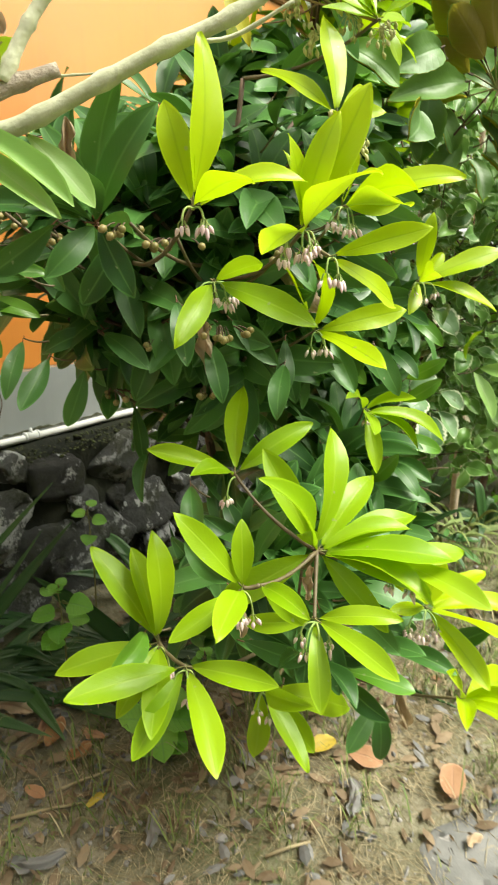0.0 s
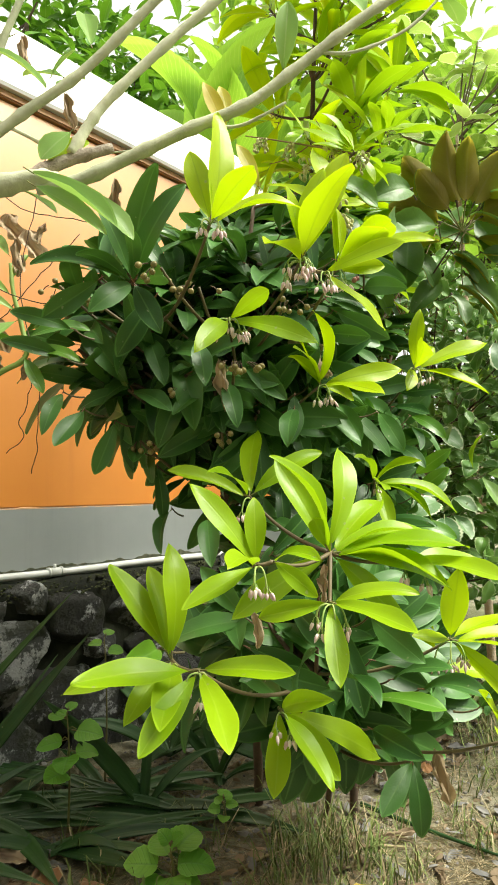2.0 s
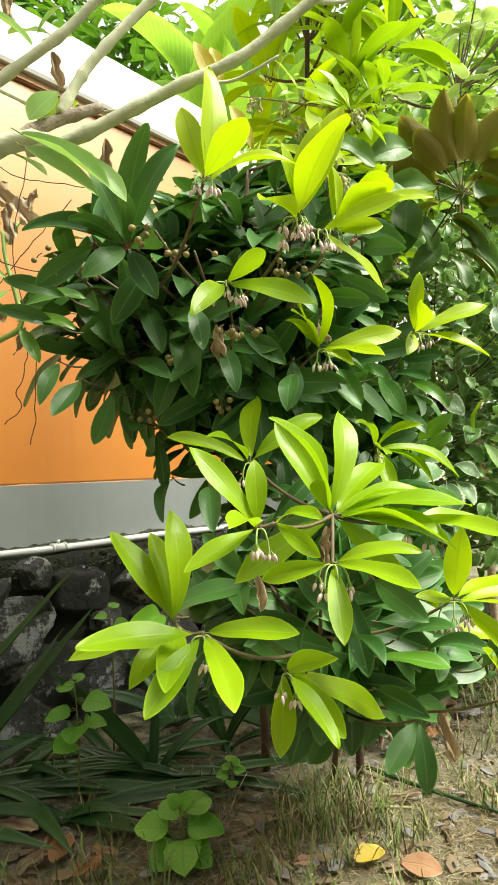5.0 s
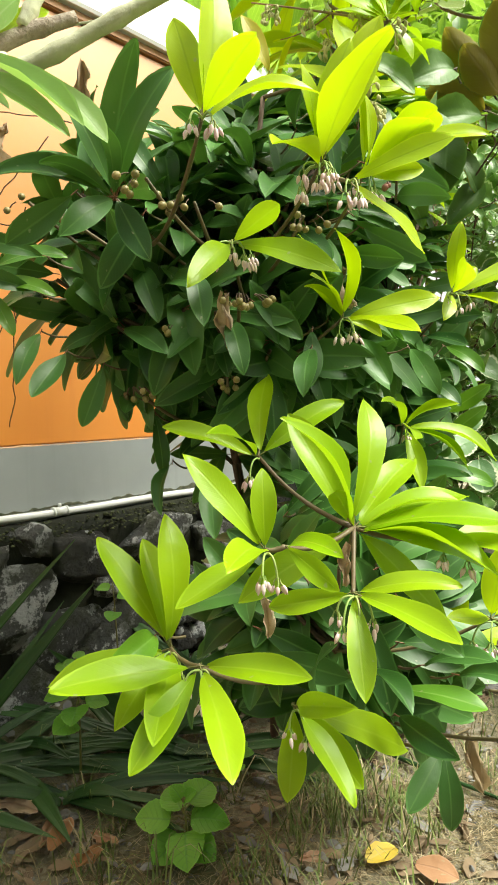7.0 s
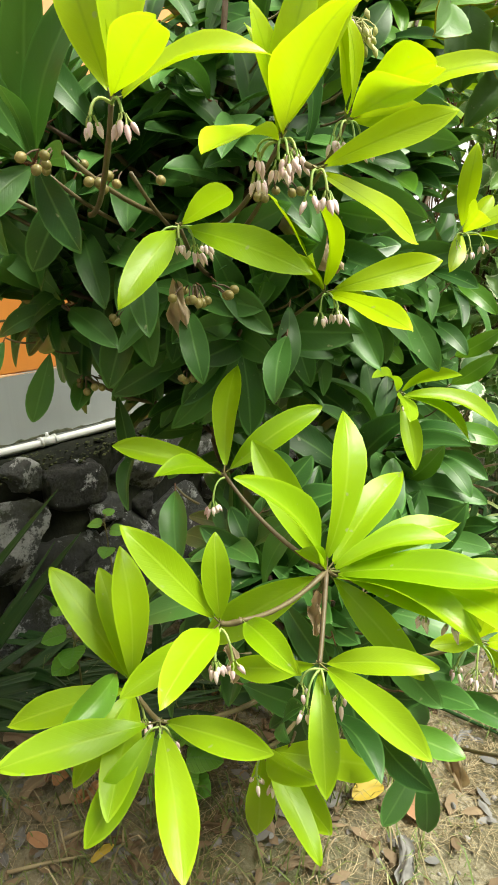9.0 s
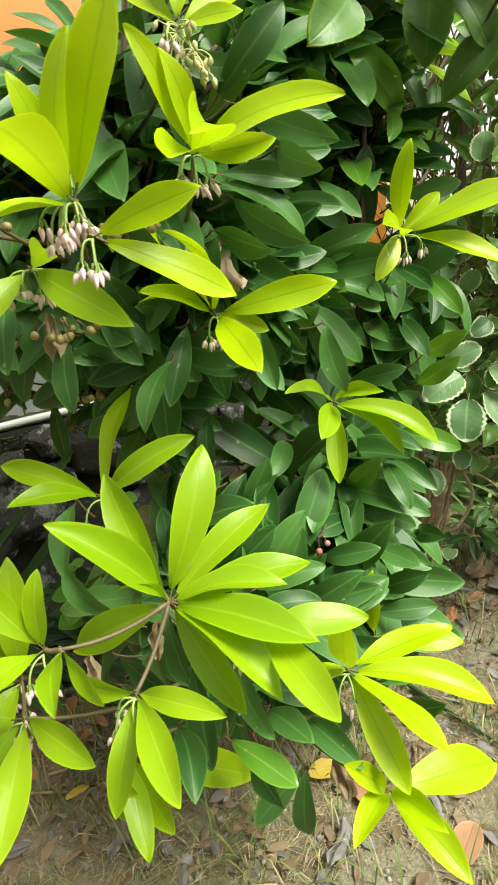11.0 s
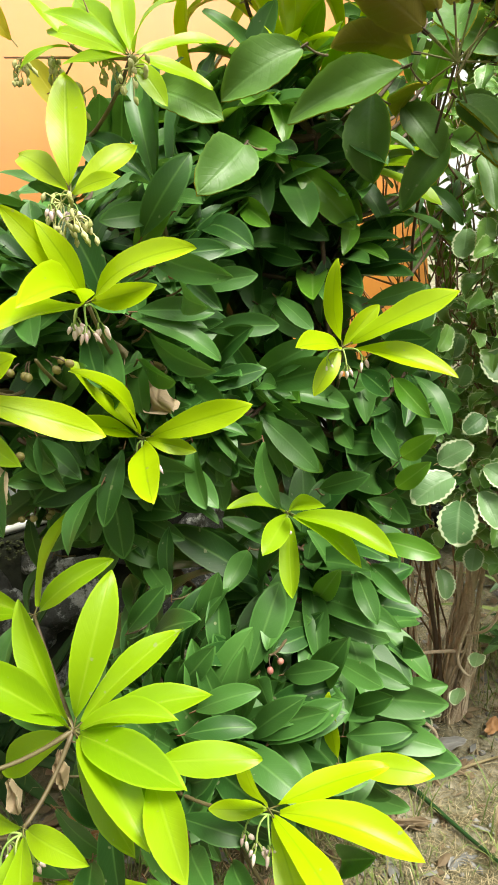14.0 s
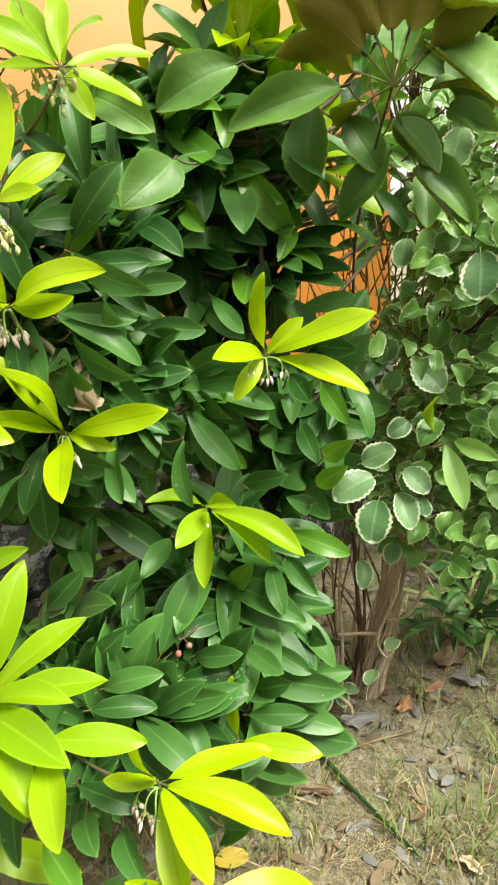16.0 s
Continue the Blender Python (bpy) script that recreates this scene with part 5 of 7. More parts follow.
    part("twig", wood.mesh("twig", [TWIG]), varieg_shrub.ob)["kind"] = "stuff"


spray(varieg_shrub, "varieg", (0.477, 1.417, 0.713), [(-121, -24, 0.087, 0.71, -14)])
spray(varieg_shrub, "varieg", (0.483, 1.403, 0.679), [(-165, -53, 0.082, 0.83, 10)])
spray(varieg_shrub, "varieg", (0.444, 1.437, 0.725), [(83, 25, 0.068, 0.73, 22)])
spray(varieg_shrub, "varieg", (0.517, 1.445, 0.717), [(114, -31, 0.062, 0.76, 11)])
spray(varieg_shrub, "varieg", (0.509, 1.430, 0.682), [(138, -49, 0.073, 0.67, -4)])
spray(varieg_shrub, "varieg", (0.523, 1.492, 0.790), [(-127, -32, 0.047, 0.85, -33)])
spray(varieg_shrub, "varieg", (0.430, 1.507, 0.498), [(163, -48, 0.061, 0.65, -19)])
spray(varieg_shrub, "varieg", (0.493, 1.533, 0.528), [(-168, -44, 0.047, 0.85, 3)])
spray(varieg_shrub, "varieg", (0.544, 1.485, 0.649), [(168, -23, 0.048, 0.71, -13)])
spray(varieg_shrub, "varieg", (0.436, 1.543, 0.871), [(-170, 18, 0.048, 0.85, -94)])
spray(varieg_shrub, "varieg", (0.516, 1.556, 0.883), [(105, -34, 0.083, 0.82, 20)])
spray(varieg_shrub, "varieg", (0.468, 1.571, 0.880), [(94, 63, 0.047, 0.85, 40)])
spray(varieg_shrub, "varieg", (0.482, 1.541, 0.834), [(147, 60, 0.048, 0.85, 83)])
spray(varieg_shrub, "varieg", (0.555, 1.583, 1.076), [(102, 30, 0.049, 0.85, 64)])
spray(varieg_shrub, "varieg", (0.508, 1.580, 1.098), [(-168, -73, 0.053, 0.85, 15)])
spray(varieg_shrub, "varieg", (0.600, 1.576, 0.964), [(140, 41, 0.048, 0.85, 95)])
spray(varieg_shrub, "varieg", (0.630, 1.436, 1.078), [(148, -73, 0.076, 0.85, 16)])
spray(varieg_shrub, "varieg", (0.599, 1.479, 1.254), [(-116, -75, 0.063, 0.85, -13)])
spray(varieg_shrub, "varieg", (0.484, 1.602, 0.258), [(-172, -4, 0.048, 0.77, 10)])
spray(varieg_shrub, "varieg", (0.447, 1.556, 0.204), [(-174, -10, 0.048, 0.71, 12)])
spray(varieg_shrub, "varieg", (0.369, 1.437, 0.238), [(176, -36, 0.055, 0.82, 14)])
spray(varieg_shrub, "varieg", (0.348, 1.421, 0.225), [(-164, 22, 0.048, 0.66, -13)])
spray(varieg_shrub, "varieg", (0.355, 1.63, 0.075), [(-100, 10, 0.045, 0.72, 10), (170, -20, 0.048, 0.75, -10), (-150, 25, 0.040, 0.70, 20), (95, 5, 0.042, 0.74, 0)], 0, (0.372, 1.665, 0.0))
varieg_stems()


# ---- plant with large dull leaves, brown beneath ----
def broad_mesh(i):
    """A thick quilted leaf: green face and brown underside as two skins."""
    v, f, uv, s = blade(16, 0.42, 0.68, 0.05 + 0.03 * (i % 3), 0.36, 0.11, 0.6 * (i - 2), 0.08, 0.03, seed=i, base=0.8)
    n = len(v)
    v2 = [(x, y, z - 0.022) for x, y, z in v]
    f2 = [tuple(q + n for q in reversed(g)) for g in f]
    return mesh("leaf", list(v) + v2, list(f) + f2, [BROAD, UNDER, TWIG], list(uv) + list(uv), [0 if q == 0 else 2 for q in s] + [1 if q == 0 else 2 for q in s])


BROADS = [broad_mesh(i) for i in range(5)]


def quilted_mesh():
    """A leaf whose face bulges between the side veins."""
    n, c = 26, 13
    v, f, uv = [], [], []
    for i in range(n + 1):
        u = i / n
        w = 0.5 * shape(0.02 + 0.975 * u, 0.40, 0.75, 0.7) * (1 + (0.03 if i % 2 else -0.02))
        for j in range(c):
            a = 2 * j / (c - 1) - 1
            z = 0.20 * abs(a) ** 1.5 * w + 0.22 * u * (1 - u) - 0.10 * u * u
            z += 0.016 * math.sin((u - 0.28 * abs(a)) * 9 * 6.283) * (1 - abs(a) ** 4) * min(1.0, 4 * abs(a)) + 0.006 * noise.noise(Vector((u * 16, a * 6, 2)))
            v.append((a * w + 0.03 * math.sin(u * 3), u, z))
            uv.append((u, 0.5 + a * 0.5))
    for i in range(n):
        for j in range(c - 1):
            q = i * c + j
            f.append((q, q + 1, q + c + 1, q + c))
    k = len(v)
    return mesh("leaf", v + [(x, y, z - 0.030) for x, y, z in v], f + [tuple(q + k for q in reversed(g)) for g in f], [BROAD, UNDER], uv + uv, [0] * len(f) + [1] * len(f))


QUILTED = quilted_mesh()
# Lighter copy of BROAD: strong light from above is put into the green.
SUNLIT_QUILT = leaf_material("sunlit_quilted_face", (0.16, 0.33, 0.075), (0.26, 0.45, 0.12), (0.32, 0.48, 0.16), (0.3, 0.5, 0.06), 0.25, 0.40, veins=9.0, relief=0.5, side_veins=0.14)
QUILTED.materials[0] = SUNLIT_QUILT
LEAVES["broad"] = [(me, None) for me in BROADS]
broad_plant = Shrub("broad_leaved_plant", "upright plant with large dull green leaves, brown beneath", [(0.40, 1.68, 0.0), (0.375, 1.70, 0.6), (0.395, 1.66, 0.92), (0.43, 1.53, 1.12), (0.518, 1.323, 1.295)], 0.0055, None, "")
spray(broad_plant, "mid", (0.279, 1.337, 1.231), [(76, -51, 0.145, 0.35, 48)])
spray(broad_plant, "broad", (0.407, 1.346, 1.290), [(-98, -86, 0.120, 0.59, 8)])
spray(broad_plant, "broad", (0.437, 1.407, 1.276), [(84, -61, 0.096, 0.62, 23)])
spray(broad_plant, "broad", (0.500, 1.424, 1.222), [(-105, -55, 0.117, 0.47, -26)])
spray(broad_plant, "broad", (0.511, 1.370, 1.263), [(88, -51, 0.094, 0.60, 32)])
spray(broad_plant, "broad", (0.540, 1.378, 1.221), [(92, -56, 0.135, 0.38, 27)])
spray(broad_plant, "broad", (0.541, 1.461, 1.197), [(155, -62, 0.097, 0.52, -7)])
spray(broad_plant, "broad", (0.462, 1.305, 1.297), [(-107, -13, 0.165, 0.35, -51)])
spray(broad_plant, "broad", (0.365, 1.171, 1.311), [(-114, -24, 0.112, 0.53, -51)])
spray(broad_plant, "broad", (0.309, 1.090, 1.210), [(-160, -38, 0.096, 0.62, -50)])
spray(broad_plant, "broad", (0.200, 1.098, 1.290), [(87, -28, 0.096, 0.57, 36)])
spray(broad_plant, "broad", (0.581, 1.376, 1.265), [(129, -29, 0.096, 0.43, 35)])
spray(broad_plant, "broad", (0.584, 1.410, 1.358), [(84, -55, 0.116, 0.62, 58)])
spray(broad_plant, "broad", (0.523, 1.504, 1.373), [(130, -34, 0.097, 0.62, 46)])
# The whorl at its top, with the brown undersides turned to the open side.
hub = Vector((0.518, 1.323, 1.297))
for k, (tip, width, face) in enumerate((
    ((0.452, 1.245, 1.468), 0.060, (-0.3, 1.0, 0.5)),
    ((0.378, 1.285, 1.432), 0.066, (-0.2, 0.9, 0.8)),
    ((0.362, 1.330, 1.352), 0.058, (0.0, 0.8, 1.0)),
    ((0.412, 1.262, 1.402), 0.060, (-0.2, 1.0, 0.5)),
    ((0.525, 1.252, 1.462), 0.058, (0.1, 1.0, 0.4)),
    ((0.590, 1.270, 1.455), 0.062, (0.3, 1.0, 0.5)),
    ((0.660, 1.330, 1.385), 0.060, (0.2, 0.9, 0.9)),
    ((0.650, 1.400, 1.262), 0.070, (0.2, -0.1, 1.0)),
    ((0.520, 1.480, 1.400), 0.062, (0.0, -0.4, 1.0)),
    ((0.420, 1.400, 1.260), 0.058, (-0.2, -0.1, 1.0)),
)):
    d = (Vector(tip) - hub).normalized()
    foot = hub + d * 0.045
    v, f, uv = tube(bend_path(hub - UP * 0.006, hub + d * 0.022 - UP * 0.003, foot, 4), [0.0018, 0.0015, 0.0014, 0.0013, 0.0013], 6, False)
    stalk = part("leaf_stalk", mesh("leaf_stalk", v, f, [GREEN_TWIG], uv), broad_plant.ob)
    part("leaf", BROADS[k % 5], stalk, "large quilted leaf, brown beneath", aim(foot, d, face, (Vector(tip) - foot).length, width))
for a, b, w, face in (
    ((0.560, 1.375, 1.345), (0.655, 1.290, 1.262), 0.085, (0.25, -0.55, 1.0)),
    ((0.516, 1.360, 1.256), (0.580, 1.325, 1.188), 0.050, (0.20, -0.50, 1.0)),
    ((0.538, 1.400, 1.196), (0.622, 1.365, 1.106), 0.052, (0.20, -0.60, 1.0)),
    ((0.575, 1.350, 1.372), (0.680, 1.265, 1.345), 0.070, (0.10, -0.50, 1.0)),
):
    d = Vector(b) - Vector(a)
    v, f, uv = tube(bend_path(hub - UP * 0.02, Vector(a).lerp(hub, 0.4) - UP * 0.01, Vector(a) + d * 0.06, 4), [0.0016, 0.0014, 0.0013, 0.0012, 0.0012], 6, False)
    stalk = part("leaf_stalk", mesh("leaf_stalk", v, f, [GREEN_TWIG], uv), broad_plant.ob)
    part("leaf", QUILTED, stalk, "quilted leaf turned to the sky, its green lightened as if sunlit", aim(a, d, face, d.length, w))
# Thin bare stems between the shrubs.
r_st = random.Random(4)
for i in range(13):
    a = Vector((0.37 + r_st.uniform(-0.03, 0.03), 1.74 + r_st.uniform(-0.03, 0.06), 0.0))
    b = Vector((0.31 + r_st.uniform(-0.10, 0.16), 1.72 + r_st.uniform(-0.15, 0.2), r_st.uniform(0.95, 1.35)))
    v, f, uv = tube(smooth_path([a.lerp(b, k / 5) + Vector((r_st.uniform(-0.06, 0.06), r_st.uniform(-0.03, 0.03), 0)) for k in range(6)], 4), [0.0029 - 0.0001 * k for k in range(21)], 6, knobs=0.3, seed=i)
    part("stem", mesh("stem", v, f, [REDDISH_TWIG], uv), broad_plant.ob)

r_tg = random.Random(14)
for i in range(70):
    a = Vector((r_tg.uniform(0.34, 0.58), r_tg.uniform(1.68, 1.80), r_tg.uniform(0.70, 1.20)))
    b = a + Vector((r_tg.uniform(-0.15, 0.15), r_tg.uniform(-0.04, 0.04), r_tg.uniform(0.05, 0.35)))
    c = a.lerp(b, 0.5) + Vector((r_tg.uniform(-0.04, 0.04), r_tg.uniform(-0.03, 0.03), 0))
    v, f, uv = tube(bend_path(a, c, b, 7), [0.0022 - 0.00018 * k for k in range(8)], 5, knobs=0.3, seed=i)
    part("twig", mesh("twig", v, f, [REDDISH_TWIG], uv), broad_plant.ob)
for i in range(12):
    at = (r_tg.uniform(0.34, 0.47), r_tg.uniform(1.66, 1.76), 1.10 + 0.035 * i)
    whorl(side_shrub, r_tg.choice(("dark", "dark", "mid")), at, (r_tg.uniform(-0.6, 0.6), -0.7, 0.3), r_tg, 5, 0.13)


# ---- pale-barked young tree with smooth limbs ----
def limb(ob, points, r0, r1, name="limb", seed=0, mat=None):
    path = smooth_path(points, 6)
    n = len(path) - 1
    rad = [0.88 * (r0 + (r1 - r0) * i / n) for i in range(n + 1)]
    for k in range(3, n, 5):
        rad[k] *= 1.22
    v, f, uv = tube(path, rad, 10, knobs=0.06, seed=seed)
    return part(name, mesh(name, v, f, [mat or PALE_BARK], uv), ob)


def pale_tree():
    ob = thing("pale_barked_tree", (-1.15, 0.95, ground_height(-1.15, 0.95)), "young tree with smooth pale grey-green limbs and few leaves", "tree")
    limb(ob, [(-1.15, 0.95, -0.05), (-1.05, 0.92, 0.4), (-0.75, 0.85, 0.8), (-0.45, 0.79, 1.05), (-0.317, 0.78, 1.103), (-0.242, 0.78, 1.128), (-0.20, 0.78, 1.128)], 0.022, 0.0125, "trunk")
    long = limb(ob, [(-0.225, 0.78, 1.118), (-0.174, 0.78, 1.128), (-0.102, 0.78, 1.163), (-0.03, 0.78, 1.198), (0.043, 0.78, 1.232), (0.117, 0.78, 1.290), (0.191, 0.78, 1.349), (0.26, 0.79, 1.40), (0.40, 0.82, 1.50)], 0.0100, 0.0062, seed=1)
    stub = limb(ob, [(-0.242, 0.782, 1.130), (-0.19, 0.79, 1.160), (-0.135, 0.80, 1.182)], 0.0105, 0.0075, "broken_stub", 2, STUB_WOOD)
    stub["label"] = "grey broken stub"
    second = limb(ob, [(-0.185, 0.788, 1.168), (-0.165, 0.79, 1.205), (-0.136, 0.79, 1.244), (-0.067, 0.79, 1.314), (0.007, 0.79, 1.384), (0.10, 0.80, 1.48)], 0.0080, 0.006, seed=3)
    third = limb(ob, [(-0.55, 0.80, 1.02), (-0.42, 0.80, 1.10), (-0.319, 0.79, 1.163), (-0.248, 0.79, 1.221), (-0.176, 0.79, 1.275), (-0.104, 0.79, 1.349), (-0.04, 0.79, 1.42)], 0.0085, 0.0065, seed=4)
    fourth = limb(ob, [(-0.42, 0.83, 1.05), (-0.335, 0.83, 1.24), (-0.300, 0.83, 1.32), (-0.25, 0.83, 1.45)], 0.007, 0.005, seed=5)
    fine = limb(ob, [(0.13, 0.78, 1.300), (0.18, 0.785, 1.305), (0.25, 0.79, 1.34), (0.30, 0.79, 1.39)], 0.0028, 0.0018, "side_twig", 6)
    limb(ob, [(-0.47, 0.85, 1.20), (-0.40, 0.85, 1.255), (-0.325, 0.85, 1.259), (-0.286, 0.85, 1.240), (-0.238, 0.85, 1.214), (-0.205, 0.84, 1.185)], 0.0042, 0.0026, "side_twig", 7)
    limb(ob, [(-0.165, 0.80, 1.168), (-0.150, 0.80, 1.174), (-0.125, 0.80, 1.177), (-0.098, 0.80, 1.180), (-0.075, 0.80, 1.190)], 0.0018, 0.0010, "side_twig", 8)
    limb(ob, [(-0.022, 0.785, 1.205), (0.03, 0.80, 1.213), (0.09, 0.80, 1.245)], 0.0030, 0.0020, "side_twig", 9)
    young = aim((-0.236, 0.84, 1.176), (0.9, 0.0, 0.55), UP * 0.6 + OPEN, 0.072, 0.036)
    part("leaf", LEAVES["bright"][2][0], stub, "lime green young leaf", young)
    r = random.Random(9)
    spec = (
        (third, -0.299, 0.80, 1.341, 105, 49, 0.062), (third, -0.218, 0.80, 1.274, 105, 41, 0.052), (second, -0.183, 0.79, 1.201, -104, -47, 0.060), (third, -0.31, 0.79, 1.319, 96, -36, 0.118),
        (long, 0.089, 0.83, 1.30, 144, 80, 0.10), (long, 0.285, 0.80, 1.396, 100, 41, 0.08), (second, 0.04, 0.80, 1.40, 99, 46, 0.07), (third, -0.332, 0.80, 1.32, 129, 57, 0.045),
        (long, -0.238, 0.765, 1.138, 96, -34, 0.145), (long, -0.232, 0.76, 1.118, 98, -36, 0.125), (long, -0.175, 0.79, 1.130, 88, -48, 0.10),
        (stub, -0.30, 0.80, 1.125, -70, 8, 0.075), (long, -0.26, 0.80, 1.13, 100, -35, 0.07),
        (third, -0.19, 0.79, 1.27, -60, 20, 0.085), (third, -0.21, 0.80, 1.26, 40, 40, 0.06), (third, -0.30, 0.8, 1.36, -100, 20, 0.09),
        (fourth, -0.27, 0.83, 1.36, -80, -20, 0.09), (fourth, -0.25, 0.83, 1.42, 80, 10, 0.10), (second, 0.02, 0.80, 1.40, 90, 20, 0.10),
        (long, 0.20, 0.79, 1.36, -20, 50, 0.10), (long, 0.24, 0.79, 1.39, 60, 25, 0.10), (long, 0.28, 0.8, 1.42, 100, -10, 0.10),
        (fine, 0.30, 0.79, 1.39, 40, -10, 0.06), (third, -0.16, 0.79, 1.31, -30, 60, 0.09), (fourth, -0.33, 0.83, 1.30, -120, 10, 0.08),
    )
    for st, x, y, z, az, el, ln in spec:
        part("leaf", r.choice(LEAVES["pale"])[0], st, m=aim((x, y, z), heading(az, el), UP + OPEN * r.uniform(0.4, 1.2), ln, ln * (0.6 if ln < 0.065 else 0.20 if ln > 0.11 else 0.32), r.uniform(-0.3, 0.3)))
    # Withered leaves and wiry stems that hang from the limbs.
    for st, x, y, z in ((third, -0.195, 0.80, 1.255), (third, -0.255, 0.80, 1.335), (stub, -0.27, 0.83, 1.075), (long, -0.13, 0.80, 1.14)):
        part("withered_leaf", r.choice(LEAVES["tan"])[0], st, "hanging curled withered leaf", aim((x, y, z), (r.uniform(-0.3, 0.3), 0.1, -1), (0.2, -1, 0.2), 0.045, 0.019))
    # Crown added above, out of view, to shade the foot of the wall.
    r2 = random.Random(15)
    crown, wood = Heap(), Heap()
    for i in range(14):
        c = Vector((r2.uniform(-1.3, -0.05), r2.uniform(0.35, 1.25), r2.uniform(1.85, 2.5)))
        a = Vector((-0.25, 0.83, 1.54)).lerp(Vector((-0.02, 0.79, 1.52)), r2.random())
        v, f, uv = tube(bend_path(a, a.lerp(c, 0.5) + UP * 0.08, c, 6), [0.004 - 0.0004 * k for k in range(7)], 6)
        wood.join(v, f, uv)
        for k in range(9):
            d = Vector((r2.uniform(-1, 1), r2.uniform(-1, 1), r2.uniform(-0.5, 0.4)))
            ln = r2.uniform(0.09, 0.16)
            v, f, uv, sl = r2.choice(LEAVES["pale"])[1]
            crown.join(v, f, uv, sl, aim(c + d * 0.05, d, UP, ln, ln * 0.4))
    part("branch", wood.mesh("branch", [PALE_BARK]), ob)["kind"] = "stuff"
    part("crown", crown.mesh("crown", [PALE, GREEN_TWIG]), ob, "light green leaves out of view, added for shade")["kind"] = "stuff"


pale_tree()


def climber():
    ob = thing("climbing_plant", (-0.62, 1.05, 0.03), "thin climbing plant with narrow leaves and wiry dry tendrils", "climber")
    r = random.Random(14)
    st = limb(ob, [(-0.62, 1.05, 0.0), (-0.52, 1.0, 0.45), (-0.44, 0.97, 0.80), (-0.345, 0.95, 0.905), (-0.292, 0.95, 0.940), (-0.296, 0.95, 0.985), (-0.31, 0.95, 1.04), (-0.315, 0.95, 1.085)], 0.0065, 0.003, "stem", 8, STALK_GREEN)
    for x, z, az, el, ln in ((-0.315, 1.025, -55, 45, 0.065), (-0.312, 0.99, 30, 60, 0.055), (-0.31, 0.965, -85, 25, 0.07), (-0.298, 0.94, -100, 12, 0.10), (-0.296, 0.90, 80, 10, 0.10), (-0.296, 0.895, -95, 2, 0.075), (-0.295, 0.875, 120, -55, 0.075), (-0.30, 0.93, -120, -40, 0.07), (-0.296, 0.88, 95, -10, 0.09)):
        part("leaf", r.choice(LEAVES["pale" if z > 0.9 else "mid"])[0], st, m=aim((x, 0.95, z + 0.07), heading(az, el), UP * 0.8 + OPEN, ln, ln * 0.28))
    h = Heap()
    for pts in (((-0.285, 0.96, 0.94), (-0.292, 0.97, 0.88), (-0.305, 0.97, 0.85), (-0.298, 0.97, 0.828), (-0.312, 0.97, 0.81), (-0.325, 0.97, 0.800)), ((-0.28, 1.0, 0.93), (-0.286, 1.0, 0.86), (-0.287, 1.0, 0.81), (-0.296, 1.0, 0.77)), ((-0.40, 0.95, 1.12), (-0.34, 0.94, 1.05), (-0.25, 0.94, 1.02), (-0.16, 0.93, 1.05)), ((-0.36, 0.96, 1.23), (-0.30, 0.95, 1.17), (-0.22, 0.94, 1.15), (-0.18, 0.94, 1.14)), ((-0.26, 0.93, 1.24), (-0.28, 0.94, 1.15), (-0.30, 0.95, 1.05), (-0.28, 0.95, 0.95)), ((-0.40, 0.95, 0.99), (-0.33, 0.95, 1.0), (-0.27, 0.95, 1.07), (-0.21, 0.95, 1.13)), ((-0.34, 0.96, 1.30), (-0.355, 0.96, 1.2), (-0.35, 0.96, 1.1), (-0.36, 0.96, 1.0))):
        p = smooth_path(pts, 6)
        p = [q + Vector((noise.noise(q * 60), noise.noise(q * 60 + Vector((9, 9, 9))), 0)) * 0.004 for q in p]
        v, f, uv = tube(p, [0.0008] * len(p), 5)
        h.join(v, f, uv)
    tn = part("dry_tangle", h.mesh("dry_tangle", [TWIG]), ob, "wiry brown dry tendrils")
    tn["kind"] = "stuff"
    for x, z, ln, w in ((-0.322, 1.165, 0.046, 0.042), (-0.292, 1.140, 0.050, 0.040), (-0.338, 1.005, 0.058, 0.034)):
        part("withered_leaf", r.choice(LEAVES["tan"])[0], st, "large crumpled withered leaf", aim((x, 0.955, z), (0.25, 0, -1), (0.1, -1, 0.3), ln, w))
    for x, z in ((-0.268, 1.150), (-0.300, 1.10), (-0.350, 1.12), (-0.285, 0.94), (-0.335, 0.95)):
        part("withered_leaf", r.choice(LEAVES["tan"])[0], st, "curled withered leaf", aim((x, 0.955, z), (r.uniform(-0.6, 0.6), 0, -1), (0.1, -1, 0.3), 0.034, 0.017))


climber()


